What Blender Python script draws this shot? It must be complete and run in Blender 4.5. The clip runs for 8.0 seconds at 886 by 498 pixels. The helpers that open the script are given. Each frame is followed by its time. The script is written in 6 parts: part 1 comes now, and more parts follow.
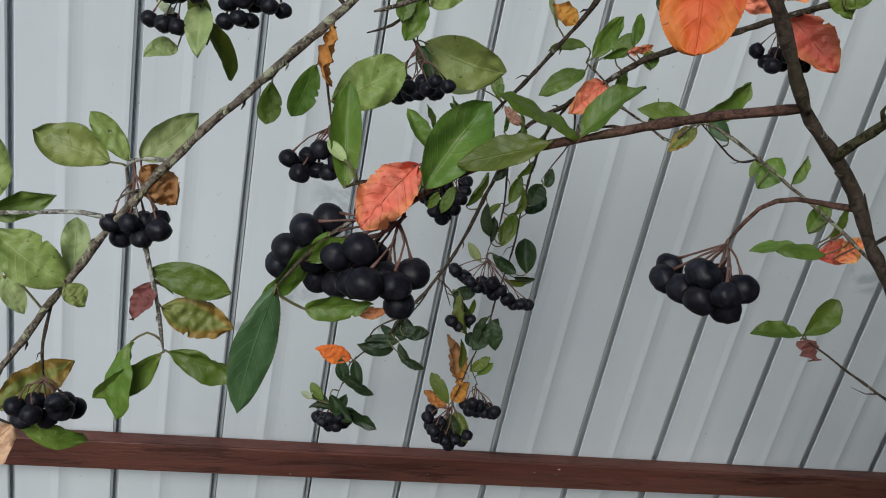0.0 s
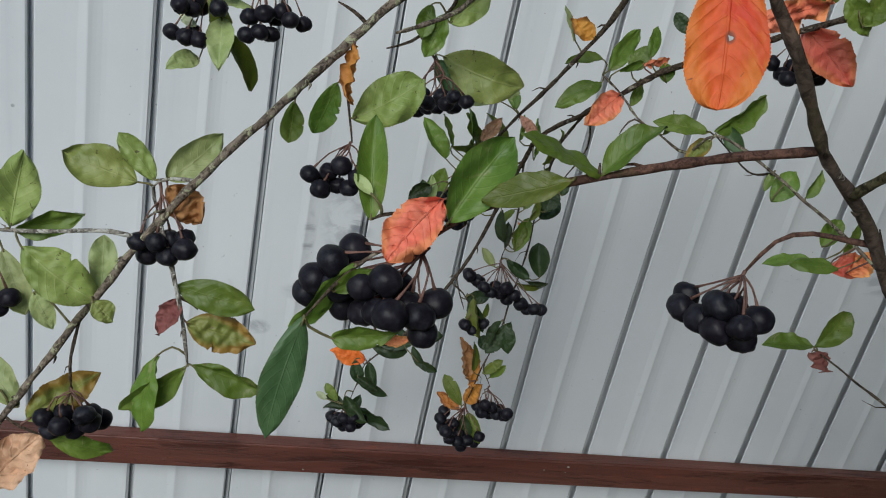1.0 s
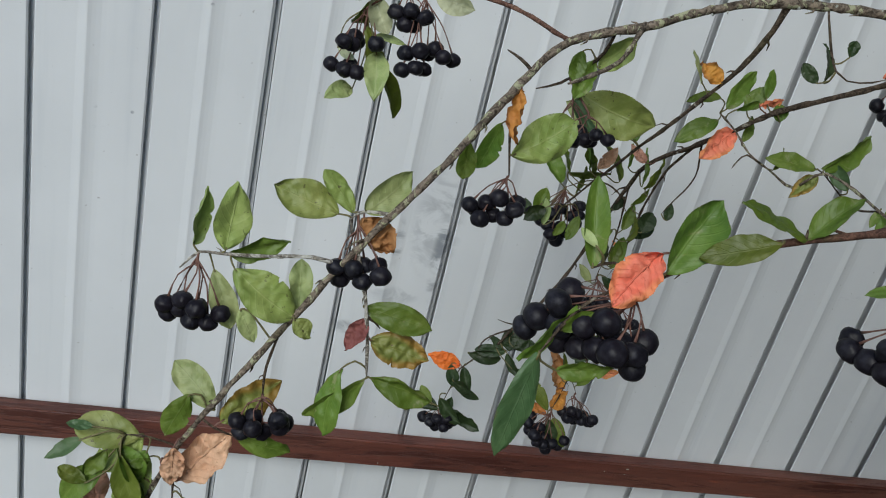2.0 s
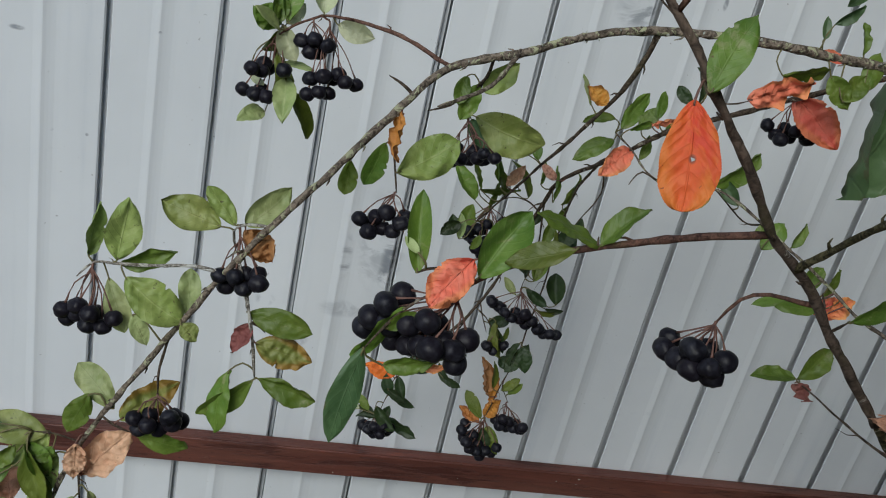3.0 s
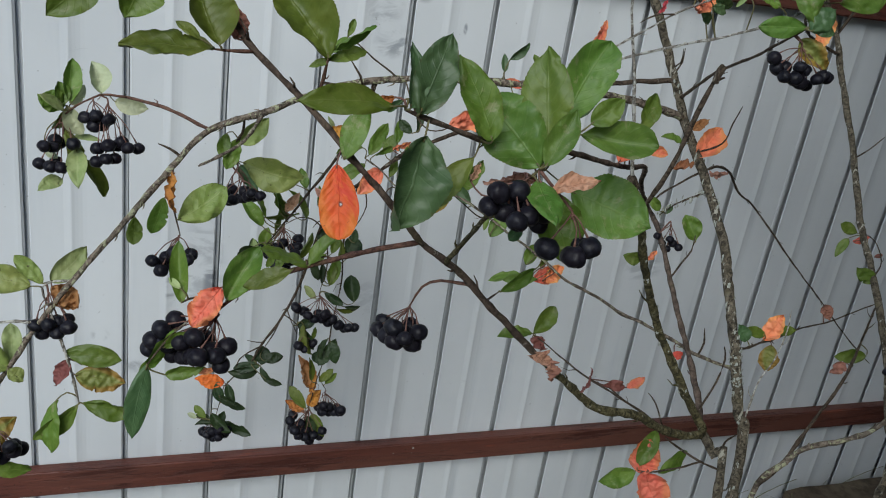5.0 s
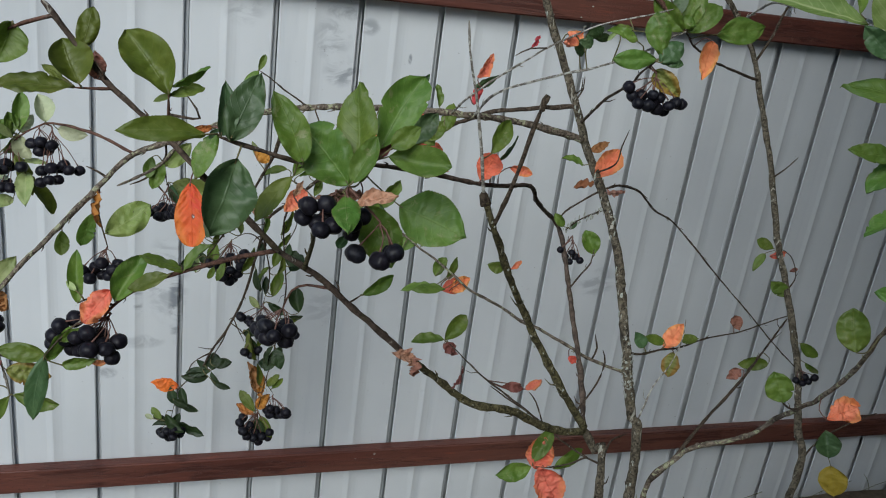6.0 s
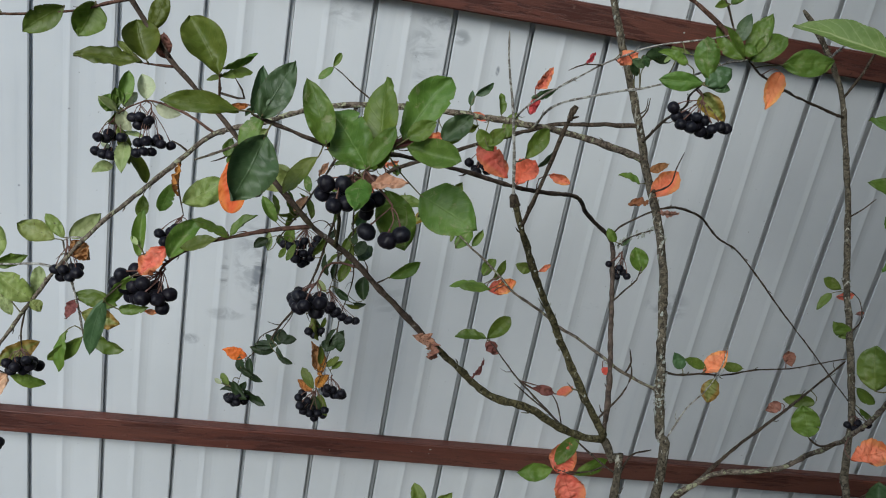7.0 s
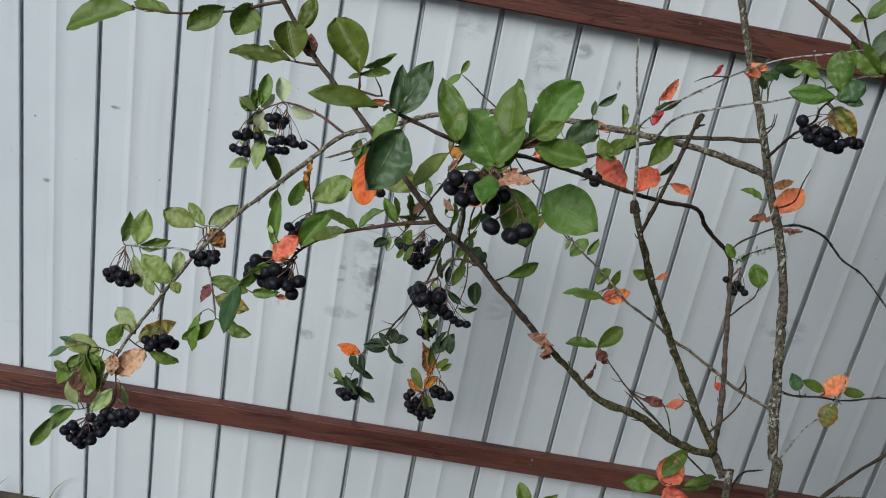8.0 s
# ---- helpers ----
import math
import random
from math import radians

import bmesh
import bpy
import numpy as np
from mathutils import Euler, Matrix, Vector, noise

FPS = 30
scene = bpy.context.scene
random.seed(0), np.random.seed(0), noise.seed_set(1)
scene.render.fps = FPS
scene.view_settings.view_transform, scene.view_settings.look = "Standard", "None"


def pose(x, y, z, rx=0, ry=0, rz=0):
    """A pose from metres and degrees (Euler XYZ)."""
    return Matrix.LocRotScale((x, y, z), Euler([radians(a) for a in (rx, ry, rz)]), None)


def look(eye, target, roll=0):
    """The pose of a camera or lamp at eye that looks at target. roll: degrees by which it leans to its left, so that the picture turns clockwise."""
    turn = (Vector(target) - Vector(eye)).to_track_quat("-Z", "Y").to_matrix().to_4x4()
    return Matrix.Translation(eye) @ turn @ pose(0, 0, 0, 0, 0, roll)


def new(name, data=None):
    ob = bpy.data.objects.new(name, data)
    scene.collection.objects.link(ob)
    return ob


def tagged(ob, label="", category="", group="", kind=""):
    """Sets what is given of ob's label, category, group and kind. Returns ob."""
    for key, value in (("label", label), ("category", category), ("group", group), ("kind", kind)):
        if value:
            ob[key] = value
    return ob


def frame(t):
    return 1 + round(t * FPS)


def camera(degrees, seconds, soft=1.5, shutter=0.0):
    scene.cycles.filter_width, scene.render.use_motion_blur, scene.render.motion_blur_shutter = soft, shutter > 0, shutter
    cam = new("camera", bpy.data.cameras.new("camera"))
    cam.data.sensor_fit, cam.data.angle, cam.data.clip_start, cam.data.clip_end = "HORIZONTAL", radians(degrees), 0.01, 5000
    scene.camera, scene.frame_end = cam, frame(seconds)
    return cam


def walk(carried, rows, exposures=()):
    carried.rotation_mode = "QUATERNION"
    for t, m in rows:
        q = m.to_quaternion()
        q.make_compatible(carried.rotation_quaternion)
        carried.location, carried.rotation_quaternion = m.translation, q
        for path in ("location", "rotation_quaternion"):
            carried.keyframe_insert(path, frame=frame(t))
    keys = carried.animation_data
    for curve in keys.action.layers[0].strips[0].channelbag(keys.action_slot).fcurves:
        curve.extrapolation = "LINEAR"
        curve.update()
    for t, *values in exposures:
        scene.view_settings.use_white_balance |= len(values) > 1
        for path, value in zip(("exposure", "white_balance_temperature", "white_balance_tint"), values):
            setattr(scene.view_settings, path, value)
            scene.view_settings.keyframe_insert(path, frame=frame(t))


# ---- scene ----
cam = camera(54.9, 8.0, soft=1.05)

PATH = [
    (0, (-0.46, -0.866, 0.945), (0.005, 0.923, 0.178), 11.9),
    (0.5, (-0.47, -0.87, 0.948), (0.003, 0.919, 0.189), 11.7),
    (1, (-0.469, -0.865, 0.962), (-0.019, 0.913, 0.162), 12.2),
    (1.5, (-0.512, -0.867, 0.977), (-0.059, 0.9, 0.159), 13.0),
    (1.7, (-0.542, -0.871, 0.977), (-0.096, 0.893, 0.147), 13.7),
    (2.25, (-0.57, -0.897, 0.993), (-0.138, 0.876, 0.171), 14.0),
    (2.8, (-0.546, -0.925, 1.009), (-0.132, 0.855, 0.196), 13.8),
    (3, (-0.494, -0.931, 1.011), (-0.098, 0.863, 0.22), 13.3),
    (3.5, (-0.471, -0.963, 1.045), (0.094, 0.795, 0.277), 11.8),
    (4, (-0.45, -0.99, 1.051), (0.173, 0.75, 0.287), 10.8),
    (4.5, (-0.454, -1.021, 1.069), (0.237, 0.699, 0.318), 9.9),
    (4.7, (-0.461, -1.046, 1.081), (0.242, 0.669, 0.332), 9.1),
    (5.8, (-0.397, -1.157, 1.126), (0.279, 0.576, 0.391), 8.6),
    (6, (-0.364, -1.186, 1.133), (0.253, 0.579, 0.422), 7.9),
    (6.5, (-0.307, -1.225, 1.144), (0.175, 0.581, 0.432), 8.8),
    (7, (-0.301, -1.247, 1.141), (0.042, 0.589, 0.426), 10.8),
    (7.5, (-0.317, -1.272, 1.126), (-0.171, 0.592, 0.415), 10.7),
    (8, (-0.313, -1.272, 1.131), (-0.218, 0.592, 0.414), 10.9),
]
walk(cam, [(t, look(eye, target, roll)) for t, eye, target, roll in PATH],
     exposures=((0, -0.1, 6620, 10), (1, -0.1, 6620, 10), (1.5, -0.02, 6650, 10), (3, -0.21, 6600, 10), (3.5, -0.19, 6600, 10), (4, -0.12, 6500, 10),
                (6, -0.06, 6500, 10), (8, -0.02, 6550, 10)))

# ---- world and light ----
world = bpy.data.worlds.new("overcast_sky")
scene.world = world
world.use_nodes = True
wn = world.node_tree
sky = wn.nodes.new("ShaderNodeTexSky")
sky.sky_type = "NISHITA"
sky.sun_disc = False
sky.sun_elevation = radians(40)
sky.sun_rotation = radians(212)
sky.air_density, sky.dust_density, sky.ozone_density = 1.0, 0.8, 2.2
haze = wn.nodes.new("ShaderNodeHueSaturation")
haze.inputs["Saturation"].default_value = 1.2
wn.links.new(sky.outputs["Color"], haze.inputs["Color"])
wn.links.new(haze.outputs["Color"], wn.nodes["Background"].inputs["Color"])
wn.nodes["Background"].inputs["Strength"].default_value = 0.115
sun = new("sun", bpy.data.lights.new("sun", "SUN"))
sun.data.energy = 2.8
sun.data.angle = radians(34)
sun.data.color = (0.96, 1.0, 0.972)
sun.matrix_world = look((-1.7, -2.7, 3.0), (0, 0, 0.5))


# ---- materials ----
class Nodes:
    """Small helper to wire a node material."""

    def __init__(self, name):
        self.m = bpy.data.materials.new(name)
        self.m.use_nodes = True
        self.t = self.m.node_tree
        self.b = self.t.nodes["Principled BSDF"]
        self.out = self.t.nodes["Material Output"]

    def add(self, kind, **values):
        n = self.t.nodes.new(kind)
        for k, v in values.items():
            n.inputs[k].default_value = v
        return n

    def link(self, a, b):
        self.t.links.new(a, b)

    def math(self, op, a, b=None, c=None):
        n = self.t.nodes.new("ShaderNodeMath")
        n.operation = op
        for i, v in enumerate((a, b, c)):
            if v is None:
                continue
            if isinstance(v, (int, float)):
                n.inputs[i].default_value = v
            else:
                self.link(v, n.inputs[i])
        return n.outputs[0]

    def mix(self, fac, a, b):
        n = self.t.nodes.new("ShaderNodeMix")
        n.data_type = "RGBA"
        for i, v in ((0, fac), (6, a), (7, b)):
            if isinstance(v, (int, float)):
                n.inputs[i].default_value = v
            elif isinstance(v, tuple):
                n.inputs[i].default_value = (*v, 1)
            else:
                self.link(v, n.inputs[i])
        return n.outputs[2]

    def ramp(self, fac, lo, hi):
        n = self.t.nodes.new("ShaderNodeMapRange")
        n.interpolation_type = "SMOOTHSTEP"
        self.link(fac, n.inputs[0])
        n.inputs[1].default_value, n.inputs[2].default_value = lo, hi
        return n.outputs[0]

    def coords(self, which="Object", scale=(1, 1, 1)):
        c = self.t.nodes.new("ShaderNodeTexCoord")
        mp = self.t.nodes.new("ShaderNodeMapping")
        mp.inputs["Scale"].default_value = scale
        self.link(c.outputs[which], mp.inputs["Vector"])
        return mp.outputs["Vector"]

    def noise(self, vec, scale, detail=4, rough=0.55, distort=0.0):
        n = self.add("ShaderNodeTexNoise", Scale=scale, Detail=detail, Roughness=rough, Distortion=distort)
        if vec is not None:
            self.link(vec, n.inputs["Vector"])
        return n.outputs[0]

    def bump(self, height, strength, distance):
        n = self.add("ShaderNodeBump", Strength=strength, Distance=distance)
        self.link(height, n.inputs["Height"])
        self.link(n.outputs[0], self.b.inputs["Normal"])
        return n.outputs[0]

    def base(self, colour):
        self.link(colour, self.b.inputs["Base Color"])

    def set(self, name, value):
        if isinstance(value, (int, float)):
            self.b.inputs[name].default_value = value
        else:
            self.link(value, self.b.inputs[name])


# rubbed dirty marks on the sheets: x, z, half width, half height, strength
SMUDGES = ((-0.350, 0.56, 0.010, 0.06, 0.8), (-0.362, 0.60, 0.03, 0.07, 0.4), (-0.134, 0.921, 0.026, 0.022, 0.7), (-0.15, 0.965, 0.026, 0.03, 0.45),
           (-0.136, 1.002, 0.028, 0.012, 0.7), (-0.099, 0.985, 0.014, 0.012, 0.6), (-0.037, 0.945, 0.003, 0.008, 0.8), (-0.402, 0.57, 0.007, 0.03, 0.6),
           (-0.445, 0.45, 0.014, 0.01, 0.6), (-0.49, 0.50, 0.012, 0.01, 0.5), (-0.395, 0.50, 0.03, 0.012, 0.4), (-0.135, 0.55, 0.03, 0.03, 0.25),
           (0.33, 0.60, 0.04, 0.03, 0.4), (-0.27, 1.0, 0.03, 0.03, 0.35),
           (-0.776, 0.777, 0.008, 0.003, 0.9), (-0.897, 0.742, 0.002, 0.002, 0.9), (-0.879, 0.642, 0.006, 0.004, 0.9), (-0.741, 0.673, 0.003, 0.002, 0.9),
           (-0.636, 0.798, 0.002, 0.002, 0.9), (-0.593, 0.824, 0.0025, 0.002, 0.9), (-0.704, 0.673, 0.002, 0.002, 0.9), (-0.834, 0.683, 0.002, 0.002, 0.9))


def painted_sheet():
    k = Nodes("pale_grey_painted_steel")
    v = k.coords()
    cloud = k.noise(v, 2.2, 5)
    streak = k.noise(k.coords(scale=(26, 26, 1.6)), 1.0, 5, 0.6)
    scuff = k.noise(k.coords(scale=(9, 9, 22)), 1.0, 6, 0.7, 0.6)
    speck = k.noise(v, 190, 2, 0.5)
    col = k.mix(k.ramp(cloud, 0.3, 0.7), (0.60, 0.628, 0.65), (0.685, 0.713, 0.735))
    col = k.mix(k.math("MULTIPLY", k.ramp(streak, 0.55, 0.8), 0.28), col, (0.36, 0.41, 0.47))
    col = k.mix(k.math("MULTIPLY", k.ramp(scuff, 0.66, 0.82), 0.5), col, (0.27, 0.29, 0.32))
    col = k.mix(k.math("MULTIPLY", k.ramp(speck, 0.74, 0.8), 0.5), col, (0.16, 0.15, 0.14))
    sep = k.t.nodes.new("ShaderNodeSeparateXYZ")
    k.link(v, sep.inputs[0])
    rub = k.noise(k.coords(scale=(24, 24, 42)), 1.0, 4, 0.62, 0.8)
    for x, z, wx, wz, amount in SMUDGES:
        dx = k.math("DIVIDE", k.math("SUBTRACT", sep.outputs[0], x), wx)
        dz = k.math("DIVIDE", k.math("SUBTRACT", sep.outputs[2], z), wz)
        far = k.math("ADD", k.math("MULTIPLY", dx, dx), k.math("MULTIPLY", dz, dz))
        mask = k.math("MULTIPLY", k.ramp(far, 1.4, 0.1), k.ramp(rub, 0.4, 0.62))
        col = k.mix(k.math("MULTIPLY", mask, amount), col, (0.20, 0.22, 0.25))
    k.base(col)
    k.set("Roughness", k.math("ADD", 0.27, k.math("MULTIPLY", cloud, 0.2)))
    k.set("Specular IOR Level", 0.45)
    k.bump(k.noise(v, 7, 3), 0.12, 0.01)
    return k.m


def painted_rail():
    k = Nodes("brown_painted_steel")
    v = k.coords()
    grain = k.noise(k.coords(scale=(11, 170, 170)), 1.0, 7, 0.7, 0.5)
    patch = k.noise(k.coords(scale=(5.5, 34, 34)), 1.0, 5, 0.65, 0.3)
    tone = k.noise(k.coords(scale=(2.0, 9, 9)), 1.0, 3, 0.5)
    dust = k.noise(v, 60, 4, 0.7)
    col = k.mix(k.ramp(grain, 0.3, 0.7), (0.09, 0.029, 0.021), (0.145, 0.048, 0.034))
    col = k.mix(k.math("MULTIPLY", k.ramp(tone, 0.42, 0.66), 0.5), col, (0.155, 0.07, 0.05))
    worn = k.math("MULTIPLY", k.ramp(grain, 0.46, 0.53), k.ramp(patch, 0.47, 0.56))
    col = k.mix(k.math("MULTIPLY", worn, 0.75), col, (0.045, 0.012, 0.009))
    red = k.math("MULTIPLY", k.ramp(grain, 0.52, 0.58), k.ramp(patch, 0.42, 0.36))
    col = k.mix(k.math("MULTIPLY", red, 0.6), col, (0.24, 0.062, 0.036))
    col = k.mix(k.math("MULTIPLY", k.ramp(dust, 0.62, 0.8), 0.3), col, (0.33, 0.22, 0.17))
    pit = k.noise(v, 210, 4, 0.75, 0.6)
    col = k.mix(k.math("MULTIPLY", k.ramp(pit, 0.62, 0.69), 0.75), col, (0.025, 0.01, 0.008))
    k.base(col)
    k.set("Roughness", k.math("ADD", 0.4, k.math("MULTIPLY", dust, 0.24)))
    k.set("Specular IOR Level", 0.42)
    k.bump(k.math("ADD", grain, k.math("MULTIPLY", worn, -0.6)), 0.5, 0.0025)
    return k.m


def bark(name, dark, light, lichen, amount, scale=1.0, upright=1.0, relief=1.0):
    k = Nodes(name)
    v = k.coords()
    ridges = k.noise(v, 260 * scale, 5, 0.65, 1.0)
    blotch = k.noise(v, 60, 5, 0.65)
    crust = k.noise(k.coords(scale=(1, 1, upright)), 95, 5, 0.68, 1.4)
    moss = k.noise(v, 46, 5, 0.7)
    col = k.mix(k.ramp(ridges, 0.34, 0.66), dark, light)
    col = k.mix(k.math("MULTIPLY", k.ramp(blotch, 0.5, 0.68), 0.6), col, tuple(c * 0.45 for c in dark))
    col = k.mix(k.math("MULTIPLY", k.ramp(moss, 0.56, 0.72), 0.28), col, (0.13, 0.125, 0.05))
    col = k.mix(k.math("MULTIPLY", k.ramp(crust, 0.66 - amount, 0.71 - amount), 0.9), col, lichen)
    k.base(col)
    k.set("Roughness", 0.85)
    k.set("Specular IOR Level", 0.25)
    k.bump(k.math("ADD", ridges, k.math("MULTIPLY", crust, 1.4)), relief, 0.0022)
    return k.m


def leaf_material(name, face, face2, vein, spot, spots=0.0, edge=None, edge_amount=0.0, gloss=0.38, thin=0.2, relief_strength=0.36, holed=False, rib=0.026, scab=None):
    k = Nodes(name)
    uv = k.t.nodes.new("ShaderNodeUVMap")
    uv.uv_map = "blade"
    s = k.t.nodes.new("ShaderNodeSeparateXYZ")
    k.link(uv.outputs[0], s.inputs[0])
    u, w = s.outputs[0], k.math("ABSOLUTE", k.math("SUBTRACT", s.outputs[1], 0.5))
    info = k.t.nodes.new("ShaderNodeObjectInfo")
    rnd = info.outputs["Random"]
    v = k.coords()
    shift = k.t.nodes.new("ShaderNodeVectorMath")
    shift.operation = "ADD"
    k.link(v, shift.inputs[0])
    cmb = k.t.nodes.new("ShaderNodeCombineXYZ")
    k.link(k.math("MULTIPLY", rnd, 7.0), cmb.inputs[0])
    k.link(k.math("MULTIPLY", rnd, 3.0), cmb.inputs[2])
    k.link(cmb.outputs[0], shift.inputs[1])
    q = shift.outputs[0]
    big = k.noise(q, 34, 4, 0.6)
    fine = k.noise(q, 420, 3, 0.6)
    dots = k.noise(q, 300, 3, 0.6, 0.6)
    col = k.mix(k.ramp(big, 0.35, 0.68), face, face2)
    patch = k.noise(q, 85, 5, 0.65, 0.6)
    col = k.mix(k.math("MULTIPLY", k.ramp(patch, 0.5, 0.74), 0.3), col, vein)
    col = k.mix(k.math("MULTIPLY", k.ramp(patch, 0.46, 0.26), 0.2), col, tuple(c * 0.6 for c in face))
    worn = k.math("ADD", k.math("MULTIPLY", w, 2.0), k.math("MULTIPLY", dots, 0.9))
    col = k.mix(k.math("MULTIPLY", k.ramp(worn, 1.4, 1.54), 0.4), col, spot)
    if edge:
        rim = k.math("ADD", k.math("MULTIPLY", w, 1.5), k.math("MULTIPLY", u, 0.55))
        rim = k.math("ADD", rim, k.math("MULTIPLY", big, 0.6))
        col = k.mix(k.math("MULTIPLY", k.ramp(rim, 1.05 - edge_amount, 1.4 - edge_amount), 0.9), col, edge)
    # side veins leave the midrib and sweep forward in a bow
    bow = k.math("MULTIPLY", k.math("POWER", k.math("MULTIPLY", w, 2.0), 1.35), 0.26)
    sway = k.math("MULTIPLY", big, 0.05)
    wave = k.math("SINE", k.math("MULTIPLY", k.math("ADD", k.math("SUBTRACT", u, bow), sway), 50.0))
    side = k.math("MULTIPLY", k.ramp(wave, 0.8, 1.0), 0.34)
    mid = k.math("SUBTRACT", 1.0, k.ramp(w, 0.006, rib))
    net = k.add("ShaderNodeTexVoronoi", Scale=560.0)
    net.feature = "DISTANCE_TO_EDGE"
    k.link(q, net.inputs["Vector"])
    veins = k.math("MAXIMUM", mid, side)
    col = k.mix(k.math("MULTIPLY", veins, 0.26 if rib < 0.03 else 0.75), col, vein)
    col = k.mix(k.math("MULTIPLY", k.ramp(fine, 0.35, 0.75), 0.16), col, tuple(c * 0.5 for c in face))
    if scab:
        crust = k.math("MULTIPLY", k.ramp(k.noise(q, 80, 5, 0.68, 0.9), 0.57, 0.68), 0.6)
        col = k.mix(crust, col, scab)
    if spots:
        col = k.mix(k.math("MULTIPLY", k.ramp(dots, 0.74 - spots, 0.79 - spots), 0.8), col, spot)
    if holed:
        du = k.math("DIVIDE", k.math("SUBTRACT", u, 0.53), 0.06)
        dw = k.math("DIVIDE", k.math("SUBTRACT", s.outputs[1], 0.54), 0.085)
        rim = k.math("ADD", k.math("ADD", k.math("MULTIPLY", du, du), k.math("MULTIPLY", dw, dw)), k.math("MULTIPLY", patch, 0.9))
        col = k.mix(k.math("MULTIPLY", k.ramp(rim, 1.2, 0.5), 0.85), col, (0.2, 0.1, 0.07))
        blush = k.math("MULTIPLY", k.ramp(k.noise(q, 60, 4, 0.6, 0.8), 0.52, 0.62), 0.5)
        col = k.mix(blush, col, (0.82, 0.085, 0.04))
    hsv = k.add("ShaderNodeHueSaturation")
    k.link(k.math("ADD", 0.485, k.math("MULTIPLY", rnd, 0.03)), hsv.inputs["Hue"])
    k.link(k.math("ADD", 0.82, k.math("MULTIPLY", rnd, 0.36)), hsv.inputs["Value"])
    k.link(col, hsv.inputs["Color"])
    col = hsv.outputs[0]
    k.base(col)
    k.set("Roughness", k.math("ADD", gloss, k.math("MULTIPLY", big, 0.22)))
    k.set("Specular IOR Level", 0.4)
    crease = k.noise(q, 160, 4, 0.6, 0.7)
    relief = k.math("ADD", k.math("MULTIPLY", veins, -0.8), k.math("MULTIPLY", k.math("MINIMUM", net.outputs[0], 0.25), 0.2))
    relief = k.math("ADD", relief, k.math("MULTIPLY", crease, 0.55))
    nrm = k.bump(relief, relief_strength, 0.0008)
    tr = k.add("ShaderNodeBsdfTranslucent")
    k.link(col, tr.inputs["Color"])
    k.link(nrm, tr.inputs["Normal"])
    ms = k.add("ShaderNodeMixShader", Fac=thin)
    k.link(k.b.outputs[0], ms.inputs[1])
    k.link(tr.outputs[0], ms.inputs[2])
    k.link(ms.outputs[0], k.out.inputs["Surface"])
    return k.m


def berry_material():
    k = Nodes("black_berry_skin")
    v = k.coords()
    info = k.t.nodes.new("ShaderNodeObjectInfo")
    shift = k.t.nodes.new("ShaderNodeVectorMath")
    shift.operation = "ADD"
    k.link(v, shift.inputs[0])
    k.link(info.outputs["Random"], shift.inputs[1])
    q = shift.outputs[0]
    bloom = k.noise(q, 1.6, 5, 0.65)
    fine = k.noise(q, 14, 3)
    col = k.mix(k.ramp(bloom, 0.38, 0.7), (0.006, 0.006, 0.009), (0.022, 0.023, 0.031))
    col = k.mix(k.math("MULTIPLY", info.outputs["Random"], 0.35), col, (0.014, 0.009, 0.014))
    col = k.mix(k.math("MULTIPLY", k.ramp(fine, 0.66, 0.74), 0.35), col, (0.06, 0.05, 0.05))
    k.base(col)
    k.set("Roughness", k.math("ADD", 0.27, k.math("MULTIPLY", bloom, 0.34)))
    k.set("Specular IOR Level", 0.16)
    k.bump(k.noise(q, 4, 3), 0.3, 0.0003)
    return k.m


def plain(name, a, b, scale, rough, depth=0.002):
    k = Nodes(name)
    n = k.noise(k.coords(), scale, 6, 0.65)
    k.base(k.mix(k.ramp(n, 0.3, 0.7), a, b))
    k.set("Roughness", rough)
    k.bump(n, 0.6, depth)
    return k.m


FENCE = painted_sheet()
RAIL = painted_rail()
SOIL = plain("dark_soil", (0.035, 0.028, 0.02), (0.10, 0.085, 0.055), 22, 0.95, 0.02)
# for the added unseen blocks; its green tint cools the light they bounce
SHADE_BLOCK = plain("grey_green_shade_block", (0.046, 0.064, 0.06), (0.075, 0.1, 0.092), 60, 0.9)
OLD_WOOD = plain("weathered_wood", (0.05, 0.035, 0.022), (0.13, 0.10, 0.065), 40, 0.85)
BARK = bark("lichened_stem_bark", (0.032, 0.026, 0.018), (0.215, 0.182, 0.13), (0.5, 0.48, 0.4), 0.07, 1.0, 0.3)
ARCH_BARK = bark("grey_brown_bark", (0.055, 0.041, 0.031), (0.29, 0.235, 0.18), (0.42, 0.43, 0.27), 0.12)
OLIVE_BARK = bark("olive_brown_bark", (0.03, 0.026, 0.012), (0.175, 0.152, 0.074), (0.4, 0.38, 0.28), 0.05)
TWIG = bark("dark_twig_bark", (0.028, 0.02, 0.014), (0.15, 0.11, 0.078), (0.34, 0.31, 0.25), 0.04, 1.6)
SMOOTH_BARK = bark("smooth_grey_brown_bark", (0.05, 0.036, 0.028), (0.155, 0.112, 0.086), (0.36, 0.33, 0.28), 0.03, 0.6, relief=0.4)
RED_TWIG = bark("red_brown_twig_bark", (0.055, 0.027, 0.02), (0.2, 0.105, 0.075), (0.27, 0.2, 0.16), 0.02, 1.6, relief=0.4)
PALE_TWIG = bark("pale_lichened_twig", (0.13, 0.112, 0.09), (0.4, 0.37, 0.32), (0.62, 0.61, 0.55), 0.16, 1.6)
LICHEN = plain("pale_lichen", (0.3, 0.32, 0.28), (0.5, 0.52, 0.46), 300, 0.95)
STALK = plain("red_brown_stalk", (0.1, 0.045, 0.034), (0.21, 0.105, 0.078), 300, 0.6)
